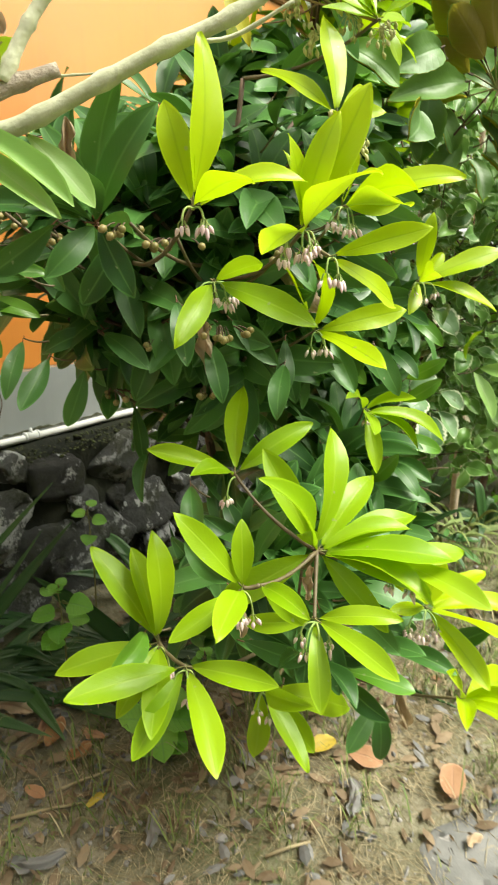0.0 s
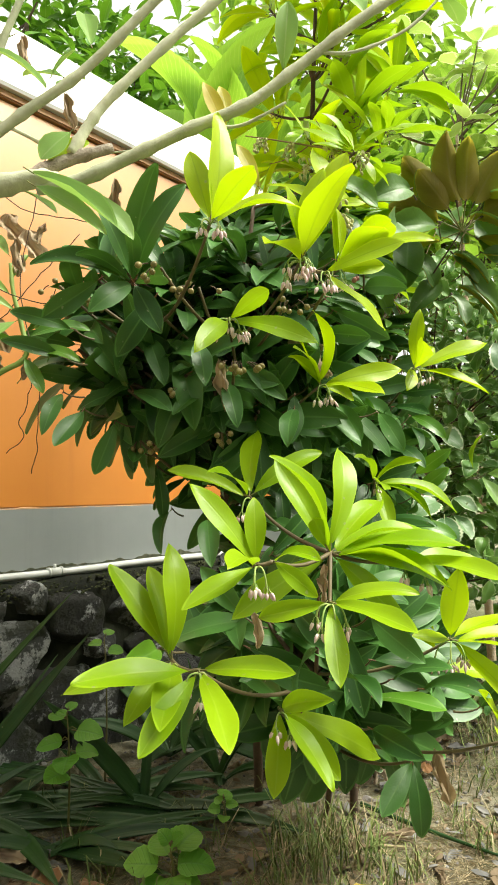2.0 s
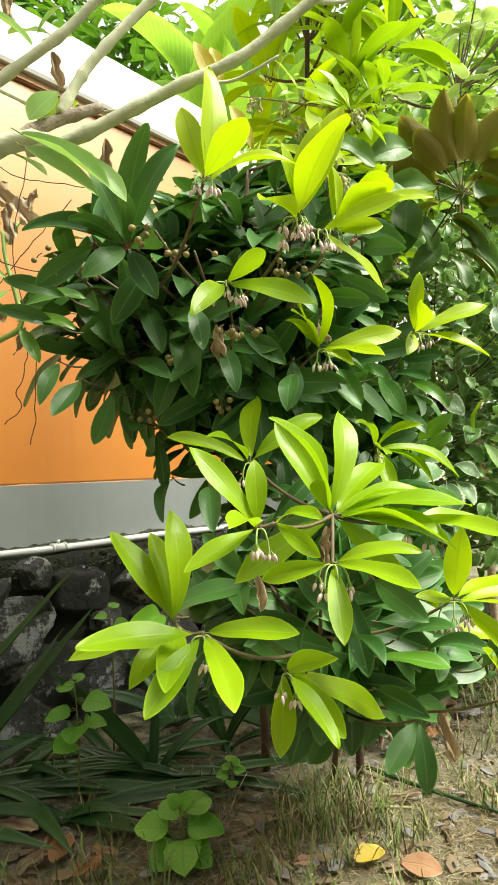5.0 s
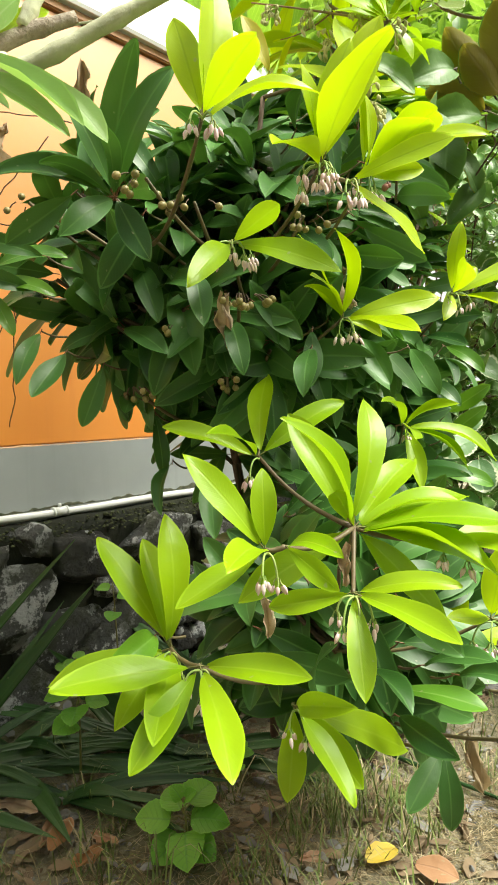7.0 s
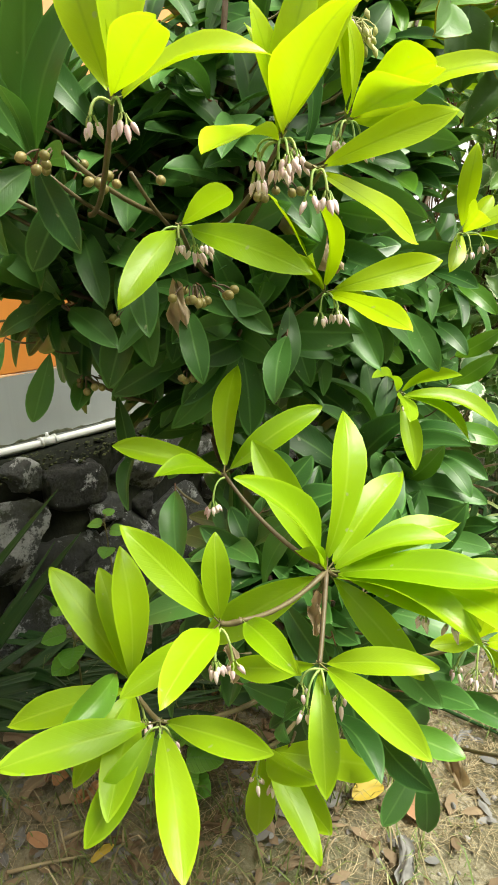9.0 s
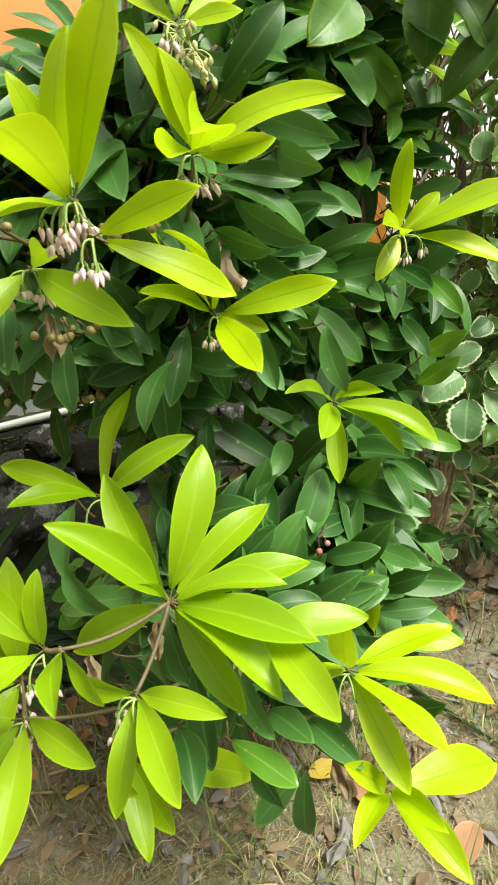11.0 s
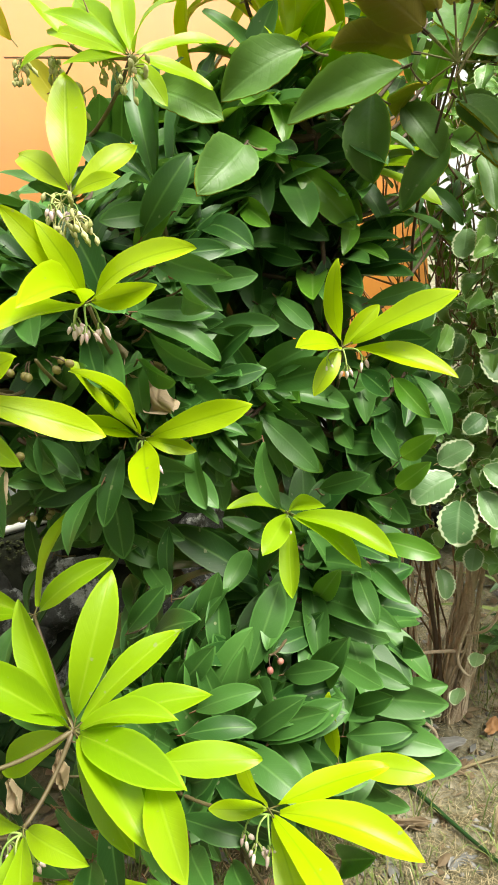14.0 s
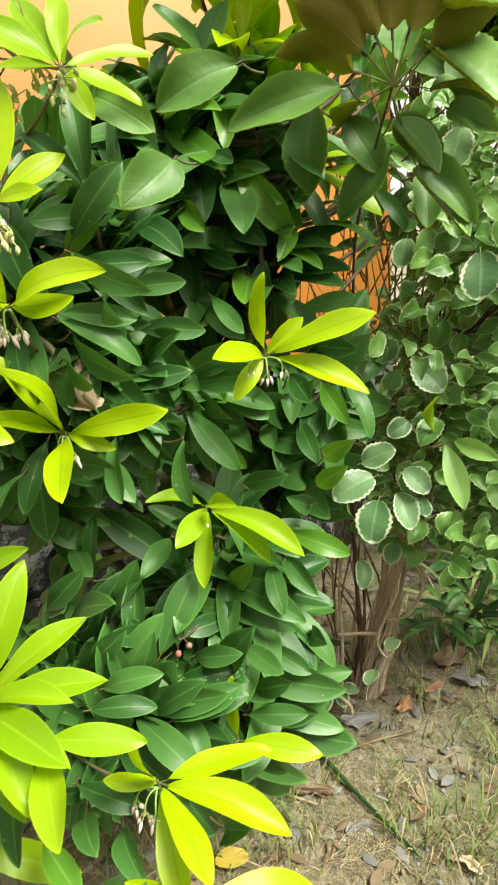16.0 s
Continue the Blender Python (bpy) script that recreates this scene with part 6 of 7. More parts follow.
# ---- strap-leaved plants along the foot of the stone ----
def strap(a, b, width, sag=0.05, lift=0.0, r=None):
    """A thick channelled strap leaf from a to b."""
    a, b = Vector(a), Vector(b)
    v, f, uv = [], [], []
    n = 14
    d = (b - a).normalized()
    side = d.cross(UP + OPEN * 0.8).normalized()
    nor = side.cross(d)
    prof = [(-1, 0.34), (-0.55, 0.12), (0, 0.0), (0.55, 0.12), (1, 0.34), (0.72, -0.34), (0, -0.62), (-0.72, -0.34)]
    for i in range(n + 1):
        t = i / n
        p = a.lerp(b, t) + UP * (4 * sag * t * (1 - t) + lift * t * t)
        w = width * 0.5 * (0.75 + 0.5 * min(t * 4, 1) - 0.25) * (1 - max(0, (t - 0.45) / 0.55) ** 1.6) + 0.0006
        for k, (x, z) in enumerate(prof):
            v.append(p + side * x * w + nor * z * w)
            uv.append((t, 0.1 + 0.8 * (x * 0.5 + 0.5)))
    k = len(prof)
    for i in range(n):
        for j in range(k):
            q, q2 = i * k + j, i * k + (j + 1) % k
            f.append((q, q2, q2 + k, q + k))
    f.append(tuple(range(k)))
    return v, f, uv


def strap_plant(at, straps, label, mat=None):
    ob = thing("strap_leaved_plant", at, label, "plant", "strap-leaved plants")
    for i, (b, w, sag) in enumerate(straps):
        a = Vector(at) + Vector((0.012 * math.cos(i * 2.4), 0.012 * math.sin(i * 2.4), 0.01))
        v, f, uv = strap(a, b, w, sag)
        part("strap_leaf", mesh("strap_leaf", v, f, [mat or STRAP], uv), ob)
    return ob


strap_plant((-0.80, 1.40, 0.01), [((-0.335, 1.44, 0.525), 0.024, 0.006), ((-0.80, 1.52, 0.42), 0.03, 0.04), ((-0.205, 1.545, 0.055), 0.046, 0.016), ((-0.36, 1.385, 0.055), 0.052, 0.016), ((-0.33, 1.225, 0.035), 0.042, 0.020)], "clump of long thick channelled dark green strap leaves")
strap_plant((-0.66, 1.36, 0.01), [((-0.300, 1.44, 0.432), 0.034, 0.004), ((-0.40, 1.56, 0.36), 0.018, -0.01), ((-0.40, 1.17, 0.03), 0.036, 0.02), ((-0.44, 1.62, 0.10), 0.024, 0.02), ((-0.38, 1.46, 0.06), 0.022, 0.012)], "long dark strap leaves, some leaning on the stones")
strap_plant((-0.48, 1.45, 0.02), [((-0.088, 1.395, 0.050), 0.030, 0.010), ((-0.30, 1.215, 0.03), 0.034, 0.012), ((-0.16, 1.53, 0.04), 0.020, 0.02)], "thick strap leaves lying low over leaf litter")
strap_plant((-0.19, 1.50, 0.02), [((-0.40, 1.44, 0.295), 0.044, 0.012), ((0.06, 1.43, 0.050), 0.024, 0.012), ((-0.18, 1.53, 0.22), 0.022, 0.0), ((-0.02, 1.55, 0.14), 0.022, 0.03)], "dark strap-leaved clump below the lime-tipped twigs")
strap_plant((-0.02, 1.62, 0.02), [((-0.24, 1.66, 0.24), 0.026, 0.03), ((0.10, 1.52, 0.20), 0.024, 0.04), ((-0.10, 1.66, 0.32), 0.022, 0.0), ((0.18, 1.46, 0.07), 0.022, 0.05), ((0.08, 1.58, 0.28), 0.022, 0.0)], "dark green strap-leaved clump in the shade of the shrubs")
strap_plant((0.62, 1.98, 0.03), [((0.50, 1.85, 0.20), 0.022, 0.03), ((0.75, 1.86, 0.16), 0.022, 0.04), ((0.68, 1.80, 0.24), 0.020, 0.03), ((0.85, 1.95, 0.22), 0.02, 0.04), ((0.60, 1.80, 0.08), 0.022, 0.05), ((0.72, 2.05, 0.30), 0.02, 0.02)], "low strap-leaved clump beside the variegated shrub")

def lying_straps(x, y, count, seed, label):
    """A sprawling clump whose thick leaves lie low over one another."""
    r = random.Random(seed)
    out = []
    for i in range(count):
        a = r.choice((0.0, 3.14)) + r.gauss(-0.1, 0.35)
        k = r.uniform(0.16, 0.38)
        q = Vector((x + math.cos(a) * k, y + math.sin(a) * k * 0.8, 0))
        out.append(((q.x, q.y, ground_height(q.x, q.y) + r.uniform(0.015, 0.06)), r.uniform(0.016, 0.030), r.uniform(0.005, 0.025)))
    strap_plant((x, y, ground_height(x, y)), out, label)


lying_straps(-0.52, 1.50, 12, 5, "sprawling dark green strap leaves lying over litter")
lying_straps(-0.36, 1.36, 12, 6, "sprawling dark green strap leaves lying over litter")
lying_straps(-0.12, 1.50, 14, 7, "sprawling dark green strap leaves lying over litter")
lying_straps(-0.27, 1.55, 14, 8, "sprawling dark green strap leaves lying over litter")


def strap_clump(x, y, count, reach, seed, label):
    r = random.Random(seed)
    at = Vector((x, y, ground_height(x, y)))
    out = []
    for i in range(count):
        a = i * 2.4 + r.uniform(-0.4, 0.4)
        k = reach * r.uniform(0.6, 1.1)
        out.append(((x + math.cos(a) * k, y + math.sin(a) * k * 0.7 - 0.04, at.z + r.uniform(0.02, 0.75) * reach), r.uniform(0.026, 0.042), r.uniform(0.02, 0.06)))
    strap_plant(at, out, label)


for k, (x, y) in enumerate(((-0.16, 1.78), (0.14, 1.70))):
    strap_clump(x, y, 7, 0.27, 60 + k, "dark green strap-leaved clump at the foot of the stones")
for k, (x, y) in enumerate(((0.62, 2.28), (0.85, 2.35), (0.48, 2.5), (1.02, 2.2), (0.72, 2.6))):
    strap_clump(x, y, 9, 0.24, 80 + k, "dark grassy strap-leaved clump behind the variegated shrub")


def grassy_clump(x, y, count, reach, seed):
    """Long thin arching blades from one foot."""
    r = random.Random(seed)
    at = Vector((x, y, ground_height(x, y)))
    out = []
    for i in range(count):
        a = i * 2.4 + r.uniform(-0.5, 0.5)
        k = reach * r.uniform(0.5, 1.1)
        out.append(((x + math.cos(a) * k, y + math.sin(a) * k * 0.8, at.z + r.uniform(0.02, 0.5) * reach), r.uniform(0.006, 0.013), r.uniform(0.03, 0.09)))
    strap_plant(at, out, "tangle of long thin grassy blades behind the trunk", GRASS)


for k, (x, y) in enumerate(((0.70, 1.99), (0.80, 2.03), (0.62, 2.08), (0.90, 2.10))):
    grassy_clump(x, y, 11, 0.30, 200 + k)


def low_plant(x, y, count, seed):
    r = random.Random(seed)
    at = Vector((x, y, ground_height(x, y)))
    ob = thing("low_plant", at, "low plant with narrow dark green leaves by the trunk", "plant", "low plants")
    for i in range(count):
        a = i * 2.4 + r.uniform(-0.3, 0.3)
        top = at + Vector((0.03 * math.cos(a), 0.03 * math.sin(a), r.uniform(0.05, 0.14)))
        v, f, uv = tube(bend_path(at - UP * 0.01, at + UP * 0.05, top, 4), [0.0018, 0.0016, 0.0014, 0.0012, 0.001], 5)
        st = part("stem", mesh("stem", v, f, [GREEN_TWIG], uv), ob)
        for k in range(3):
            b = a + (k - 1) * 0.9
            d = Vector((math.cos(b), math.sin(b), r.uniform(-0.5, 0.1)))
            ln = r.uniform(0.07, 0.11)
            part("leaf", r.choice(LEAVES["dark"])[0], st, m=aim(top, d, UP + OPEN * 0.5, ln, ln * 0.24, r.uniform(-0.3, 0.3)))


low_plant(0.56, 1.90, 5, 1)
low_plant(0.66, 2.00, 5, 2)
low_plant(0.76, 1.93, 4, 3)
stalk_ob = thing("fallen_stalk", (0.50, 1.12, 0.012), "long dark green stalk lying on the soil", "stalk")
v, f, uv = tube(smooth_path([(0.30, 1.50, ground_height(0.30, 1.50) + 0.016), (0.44, 1.39, ground_height(0.44, 1.39) + 0.014), (0.57, 1.295, ground_height(0.57, 1.295) + 0.010)], 6), [0.006 - 0.0003 * k for k in range(13)], 7)
part("stem", mesh("stem", v, f, [STRAP], uv), stalk_ob)


# ---- broad-leaved weeds ----
def weed(at, leaves, label):
    at = Vector((at[0], at[1], ground_height(at[0], at[1])))
    ob = thing("weed", at, label, "weed", "broad-leaved weeds")
    r = random.Random(int(at.x * 1000))
    top = max(z for _, _, z, _ in leaves)
    v, f, uv = tube(bend_path(at - UP * 0.01, at + Vector((0.01, 0, top * 0.5)), at + Vector((0.0, -0.01, top)), 6), [0.003 - 0.0003 * k for k in range(7)], 6)
    st = part("stem", mesh("stem", v, f, [GREEN_TWIG], uv), ob)
    for az, el, z, ln in leaves:
        ln *= 1.1
        p = at + UP * z
        d = heading(az, el)
        q = p + d * ln * r.uniform(0.10, 0.30)
        v, f, uv = tube([p, p.lerp(q, 0.5) + UP * 0.006, q], [0.0013] * 3, 5)
        pt = part("leaf_stalk", mesh("leaf_stalk", v, f, [GREEN_TWIG], uv), st)
        part("leaf", r.choice(LEAVES["weed"])[0], st, m=aim(q - d * ln * 0.15, (d - UP * 0.25), UP + OPEN * 0.5, ln, ln * 0.82, r.uniform(-0.2, 0.2)))


weed((-0.105, 1.235), [(-85, 8, 0.058, 0.072), (88, 5, 0.060, 0.076), (170, -8, 0.046, 0.076), (-140, -4, 0.035, 0.070), (35, 20, 0.074, 0.070), (-30, 24, 0.070, 0.068), (125, 0, 0.030, 0.066), (-60, 50, 0.090, 0.034), (100, 55, 0.092, 0.030)], "fresh green weed with broad heart-shaped leaves")
weed((-0.34, 1.42), [(-100, 0, 0.20, 0.06), (100, 5, 0.22, 0.065), (170, 0, 0.17, 0.06), (60, 0, 0.17, 0.055), (-60, 20, 0.24, 0.045), (-150, 10, 0.14, 0.06), (20, 30, 0.26, 0.03), (150, 30, 0.26, 0.03), (-160, 30, 0.25, 0.03)], "slender green weed with toothed leaves")
weed((-0.56, 1.28), [(-90, 0, 0.26, 0.08), (120, 0, 0.25, 0.085), (170, -10, 0.20, 0.09), (-150, 0, 0.17, 0.08), (60, 10, 0.28, 0.06)], "broad-leaved weed beside the strap leaves")
weed((-0.30, 1.62), [(-80, 10, 0.33, 0.04), (90, 0, 0.32, 0.04), (180, 0, 0.28, 0.045), (20, 30, 0.35, 0.03)], "small green weed against the stones")
weed((-0.01, 1.42), [(-90, 10, 0.06, 0.03), (90, 10, 0.07, 0.03), (180, 10, 0.05, 0.03), (0, 20, 0.08, 0.03), (45, 20, 0.08, 0.025), (-45, 20, 0.07, 0.025)], "tiny weed seedling in leaf litter")


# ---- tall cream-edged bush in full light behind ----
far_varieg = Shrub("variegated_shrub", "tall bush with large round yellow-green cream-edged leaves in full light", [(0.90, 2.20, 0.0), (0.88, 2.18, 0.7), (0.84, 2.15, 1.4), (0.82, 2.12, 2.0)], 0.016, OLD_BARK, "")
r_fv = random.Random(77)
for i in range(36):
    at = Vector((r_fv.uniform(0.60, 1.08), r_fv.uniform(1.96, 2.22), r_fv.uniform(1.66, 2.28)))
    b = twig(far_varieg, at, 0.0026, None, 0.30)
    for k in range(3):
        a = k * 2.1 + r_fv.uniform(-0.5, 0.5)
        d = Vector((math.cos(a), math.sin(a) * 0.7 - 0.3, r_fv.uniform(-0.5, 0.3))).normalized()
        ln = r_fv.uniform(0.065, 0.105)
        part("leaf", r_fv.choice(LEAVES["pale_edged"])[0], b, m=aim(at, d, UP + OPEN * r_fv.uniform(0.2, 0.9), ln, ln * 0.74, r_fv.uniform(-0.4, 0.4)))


# ---- background foliage: far shrubs and tree crowns in full light, a banana plant ----
def far_crown(name, centre, radii, count, kind, label, size, seed, trunk_r=0.03):
    c, rad = Vector(centre), Vector(radii)
    r = random.Random(seed)
    ob = thing(name, (c.x, c.y, 0.06), label, "tree", "background greenery")
    path = smooth_path([(c.x, c.y, 0.0), (c.x + 0.05, c.y, c.z * 0.5), (c.x, c.y, c.z + rad.z * 0.4)], 6)
    v, f, uv = tube(path, [trunk_r * (1 - 0.05 * k) for k in range(len(path))], 8)
    part("trunk", mesh("trunk", v, f, [TWIG], uv), ob)
    wood, h = Heap(), Heap()
    clumps = []
    for i in range(34):
        d = Vector((r.gauss(0, 1), r.gauss(0, 1), r.gauss(0, 1))).normalized() * r.uniform(0.35, 1.0)
        p = c + Vector((d.x * rad.x, d.y * rad.y, d.z * rad.z))
        clumps.append(p)
        a = path[r.randint(6, len(path) - 1)]
        v, f, uv = tube(bend_path(a, a.lerp(p, 0.5) + UP * 0.1, p, 6), [trunk_r * 0.35 * (1 - 0.12 * k) for k in range(7)], 5)
        wood.join(v, f, uv)
    tips = LEAVES[kind]
    for i in range(count):
        q = r.choice(clumps) + Vector((r.gauss(0, 1) * rad.x, r.gauss(0, 1) * rad.y, r.gauss(0, 1) * rad.z)) * 0.16
        d = Vector((r.uniform(-1, 1), r.uniform(-1, 1), r.uniform(-0.8, 0.5)))
        ln = size * r.uniform(0.6, 1.3)
        v, f, uv, sl = r.choice(tips)[1]
        h.join(v, f, uv, 0, aim(q, d, UP + OPEN * 0.3, ln, ln * 0.42, r.uniform(-0.4, 0.4)))
    part("limb", wood.mesh("limb", [TWIG]), ob)["kind"] = "stuff"
    cr = part("crown", h.mesh("crown", [{"far": FAR_LEAF, "pale": PALE, "mid": MID, "dark": DARK}[kind]]), ob, "many small sunlit leaves")
    cr["kind"] = "stuff"


far_crown("background_tree", (1.05, 3.0, 2.0), (0.7, 0.5, 0.75), 1500, "far", "leafy tree in full light behind the shrubs", 0.13, 41)
far_crown("background_tree", (0.2, 4.3, 2.7), (0.8, 0.5, 0.8), 900, "far", "light green tree behind the building", 0.16, 42)
far_crown("background_tree", (1.8, 4.0, 2.6), (0.9, 0.6, 1.0), 1300, "far", "pale green tree crown against the white sky", 0.15, 43)
far_crown("background_tree", (-0.7, 4.6, 3.3), (1.0, 0.6, 0.9), 1300, "mid", "green tree crown over the white roof", 0.17, 44)
far_crown("background_tree", (1.05, 2.35, 1.0), (0.38, 0.25, 0.45), 700, "far", "bright green bush behind the variegated shrub", 0.08, 45, 0.015)
far_crown("background_tree", (1.5, 2.9, 0.9), (0.55, 0.4, 0.8), 900, "mid", "green bush at the edge of the yard", 0.1, 46, 0.02)


far_crown("background_tree", (0.55, 2.9, 2.0), (0.5, 0.3, 0.55), 1000, "far", "yellow-green bush in full light", 0.13, 48, 0.02)
far_crown("background_tree", (-1.6, 5.0, 4.2), (1.3, 0.7, 1.0), 1100, "mid", "green tree crown beyond the building", 0.2, 49)
far_crown("background_tree", (0.9, 5.5, 4.0), (1.6, 0.7, 1.3), 1500, "far", "tall pale green trees far behind", 0.22, 50)


far_crown("background_tree", (0.72, 3.2, 0.75), (0.55, 0.3, 0.75), 800, "mid", "green bush beyond the end of the building", 0.1, 52, 0.02)
far_crown("background_tree", (1.35, 2.5, 0.55), (0.4, 0.3, 0.5), 600, "mid", "low green bush at the edge of the yard", 0.08, 53, 0.015)


def banana(at, leaves):
    ob = thing("banana_plant", at, "banana plant with long torn green leaves behind the roof", "banana plant")
    v, f, uv = tube(smooth_path([at, (at[0], at[1], 1.0), (at[0] + 0.03, at[1], 2.1)], 6), [0.09 - 0.003 * k for k in range(13)], 10)
    part("stem", mesh("stem", v, f, [GREEN_TWIG], uv), ob)
    for i, (az, el, ln) in enumerate(leaves):
        v, f, uv, s = blade(44, 0.5, 0.5, 0.16, 0.45, 0.012, 0.3, 0.12, 0.02, 0.0, 70 + i)
        part("leaf", mesh("leaf", v, f, [BANANA, GREEN_TWIG], uv, s), ob, "long torn banana leaf", aim((at[0], at[1], 2.0), heading(az, el), UP + OPEN * 0.6, ln, ln * 0.30))


banana((0.0, 3.3, 0.05), [(-60, 48, 1.2), (30, 50, 1.2), (100, 40, 1.2), (150, 58, 1.1), (-130, 52, 1.1), (-20, 65, 1.2), (70, 40, 1.0), (-95, 34, 1.1), (200, 62, 1.0)])


# ---- litter, grass and pebbles ----
def on_ground(x, y, lift=0.004):
    return Vector((x, y, ground_height(x, y) + lift))


def fallen_leaf(x, y, ln, mat, label, turn=0.0, curl=1.0, ratio=0.42, lift=0.006):
    r = random.Random(int(x * 9973 + y * 331))
    v, f, uv, s = blade(8, 0.5, 0.62, 0.07 * curl, 0.35 * curl, 0.14 * curl, 0.4, 0.08, seed=int(x * 1000) % 97, base=0.7)
    if mat in (DRY, TAN, GREY_LEAF) or mat is RUSSET and r.random() < 0.5:
        v, f, uv, s = r.choice(LEAVES["dry"])[1]
        v = [(px, py, pz * 0.45) for px, py, pz in v]
    else:
        v = [(px * (1 + 0.16 * noise.noise(Vector((py * 6, x * 40, 0)))), py, pz + 0.05 * noise.noise(Vector((px * 2.2, py * 5, x * 90)))) for px, py, pz in v]
    d = heading(turn, r.uniform(-2, 6))
    m = aim(on_ground(x, y, lift) - d * ln * 0.5, d, UP + Vector((r.uniform(-0.25, 0.25), r.uniform(-0.5, -0.1), 0)), ln, ln * ratio)
    solo("fallen_leaf", mesh("fallen_leaf", v, f, [mat, TWIG], uv, s), label, "fallen leaf", m, "fallen leaves")


for x, y, ln, mat, label, turn, curl, ratio in (
    (0.234, 1.185, 0.070, GOLD, "fallen yellow leaf on dry soil", 60, 0.5, 0.55),
    (0.318, 1.148, 0.078, RUSSET, "fallen orange-brown leaf on dry soil", 120, 0.4, 0.6),
    (0.475, 1.076, 0.092, RUSSET, "broad pinkish-brown fallen leaf", 20, 0.3, 0.55),
    (0.273, 1.054, 0.085, GREY_LEAF, "grey weathered fallen leaf", 10, 0.5, 0.45),
    (-0.106, 1.015, 0.075, GREY_LEAF, "grey weathered fallen leaf", 5, 0.5, 0.5),
    (0.470, 0.952, 0.036, TAN, "small pale tan fallen leaf", 60, 0.3, 0.7),
    (-0.220, 1.080, 0.050, GOLD, "narrow yellow-green fallen leaf", 40, 0.5, 0.3),
    (-0.358, 1.270, 0.090, RUSSET, "long pinkish-brown fallen leaf", 2, 0.3, 0.35),
    (-0.376, 1.225, 0.075, DRY, "dark brown fallen leaf", 40, 0.6, 0.6),
    (-0.300, 0.960, 0.095, GREY_LEAF, "large grey crumpled fallen leaf", 80, 0.7, 0.4),
    (0.499, 1.660, 0.062, RUSSET, "fallen orange leaf by the variegated shrub", 20, 0.5, 0.6),
    (0.405, 1.590, 0.090, GREY_LEAF, "grey curled fallen leaf by the trunk", 70, 0.9, 0.5),
    (0.590, 1.885, 0.125, DRY, "large brown curled fallen leaf", 30, 0.9, 0.75),
    (0.645, 1.790, 0.085, GREY_LEAF, "flat grey fallen leaf", 100, 0.4, 0.5),
    (0.340, 1.370, 0.110, DRY, "long light brown fallen leaf", 80, 0.3, 0.2),
    (0.656, 1.300, 0.045, TAN, "torn pale tan fallen leaf", 120, 0.6, 0.6),
    (-0.335, 1.255, 0.09, RUSSET, "long pinkish fallen leaf among strap leaves", 8, 0.3, 0.4),
    (-0.23, 1.36, 0.09, TAN, "crumpled pale fallen leaf on the litter", 70, 0.35, 0.5),
    (-0.44, 1.33, 0.10, TAN, "torn pale fallen leaf under strap leaves", 110, 0.4, 0.5),
    (-0.05, 1.47, 0.05, RUSSET, "small russet fallen leaf on the litter", 30, 0.5, 0.4),
    (-0.27, 1.20, 0.06, RUSSET, "curled russet fallen leaf on the litter", 50, 0.5, 0.6),
    (0.560, 1.740, 0.060, RUSSET, "pinkish fallen leaf on the soil", 60, 0.5, 0.4),
    (-0.250, 1.250, 0.060, RUSSET, "small reddish fallen leaf", 120, 0.6, 0.5),
):
    fallen_leaf(x, y, ln, mat, label, turn, curl, ratio, 0.021)
r_lit = random.Random(77)
for i in range(140):
    x, y = (r_lit.uniform(-0.5, 0.95), r_lit.uniform(0.9, 2.1)) if i < 80 else (r_lit.uniform(-0.6, 0.15), r_lit.uniform(1.0, 1.55)) if i < 120 else (r_lit.uniform(0.30, 0.85), r_lit.uniform(1.2, 2.0))
    mt = r_lit.choice([DRY, DRY, GREY_LEAF, GREY_LEAF, DRY, DRY, GREY_LEAF, GREY_LEAF, RUSSET])
    fallen_leaf(x, y, r_lit.uniform(0.022, 0.065), mt, {DRY: "dry brown fallen leaf", GREY_LEAF: "grey weathered fallen leaf", RUSSET: "russet fallen leaf"}[mt] + " on the soil", r_lit.uniform(0, 360), r_lit.uniform(0.2, 0.8), r_lit.uniform(0.3, 0.55))


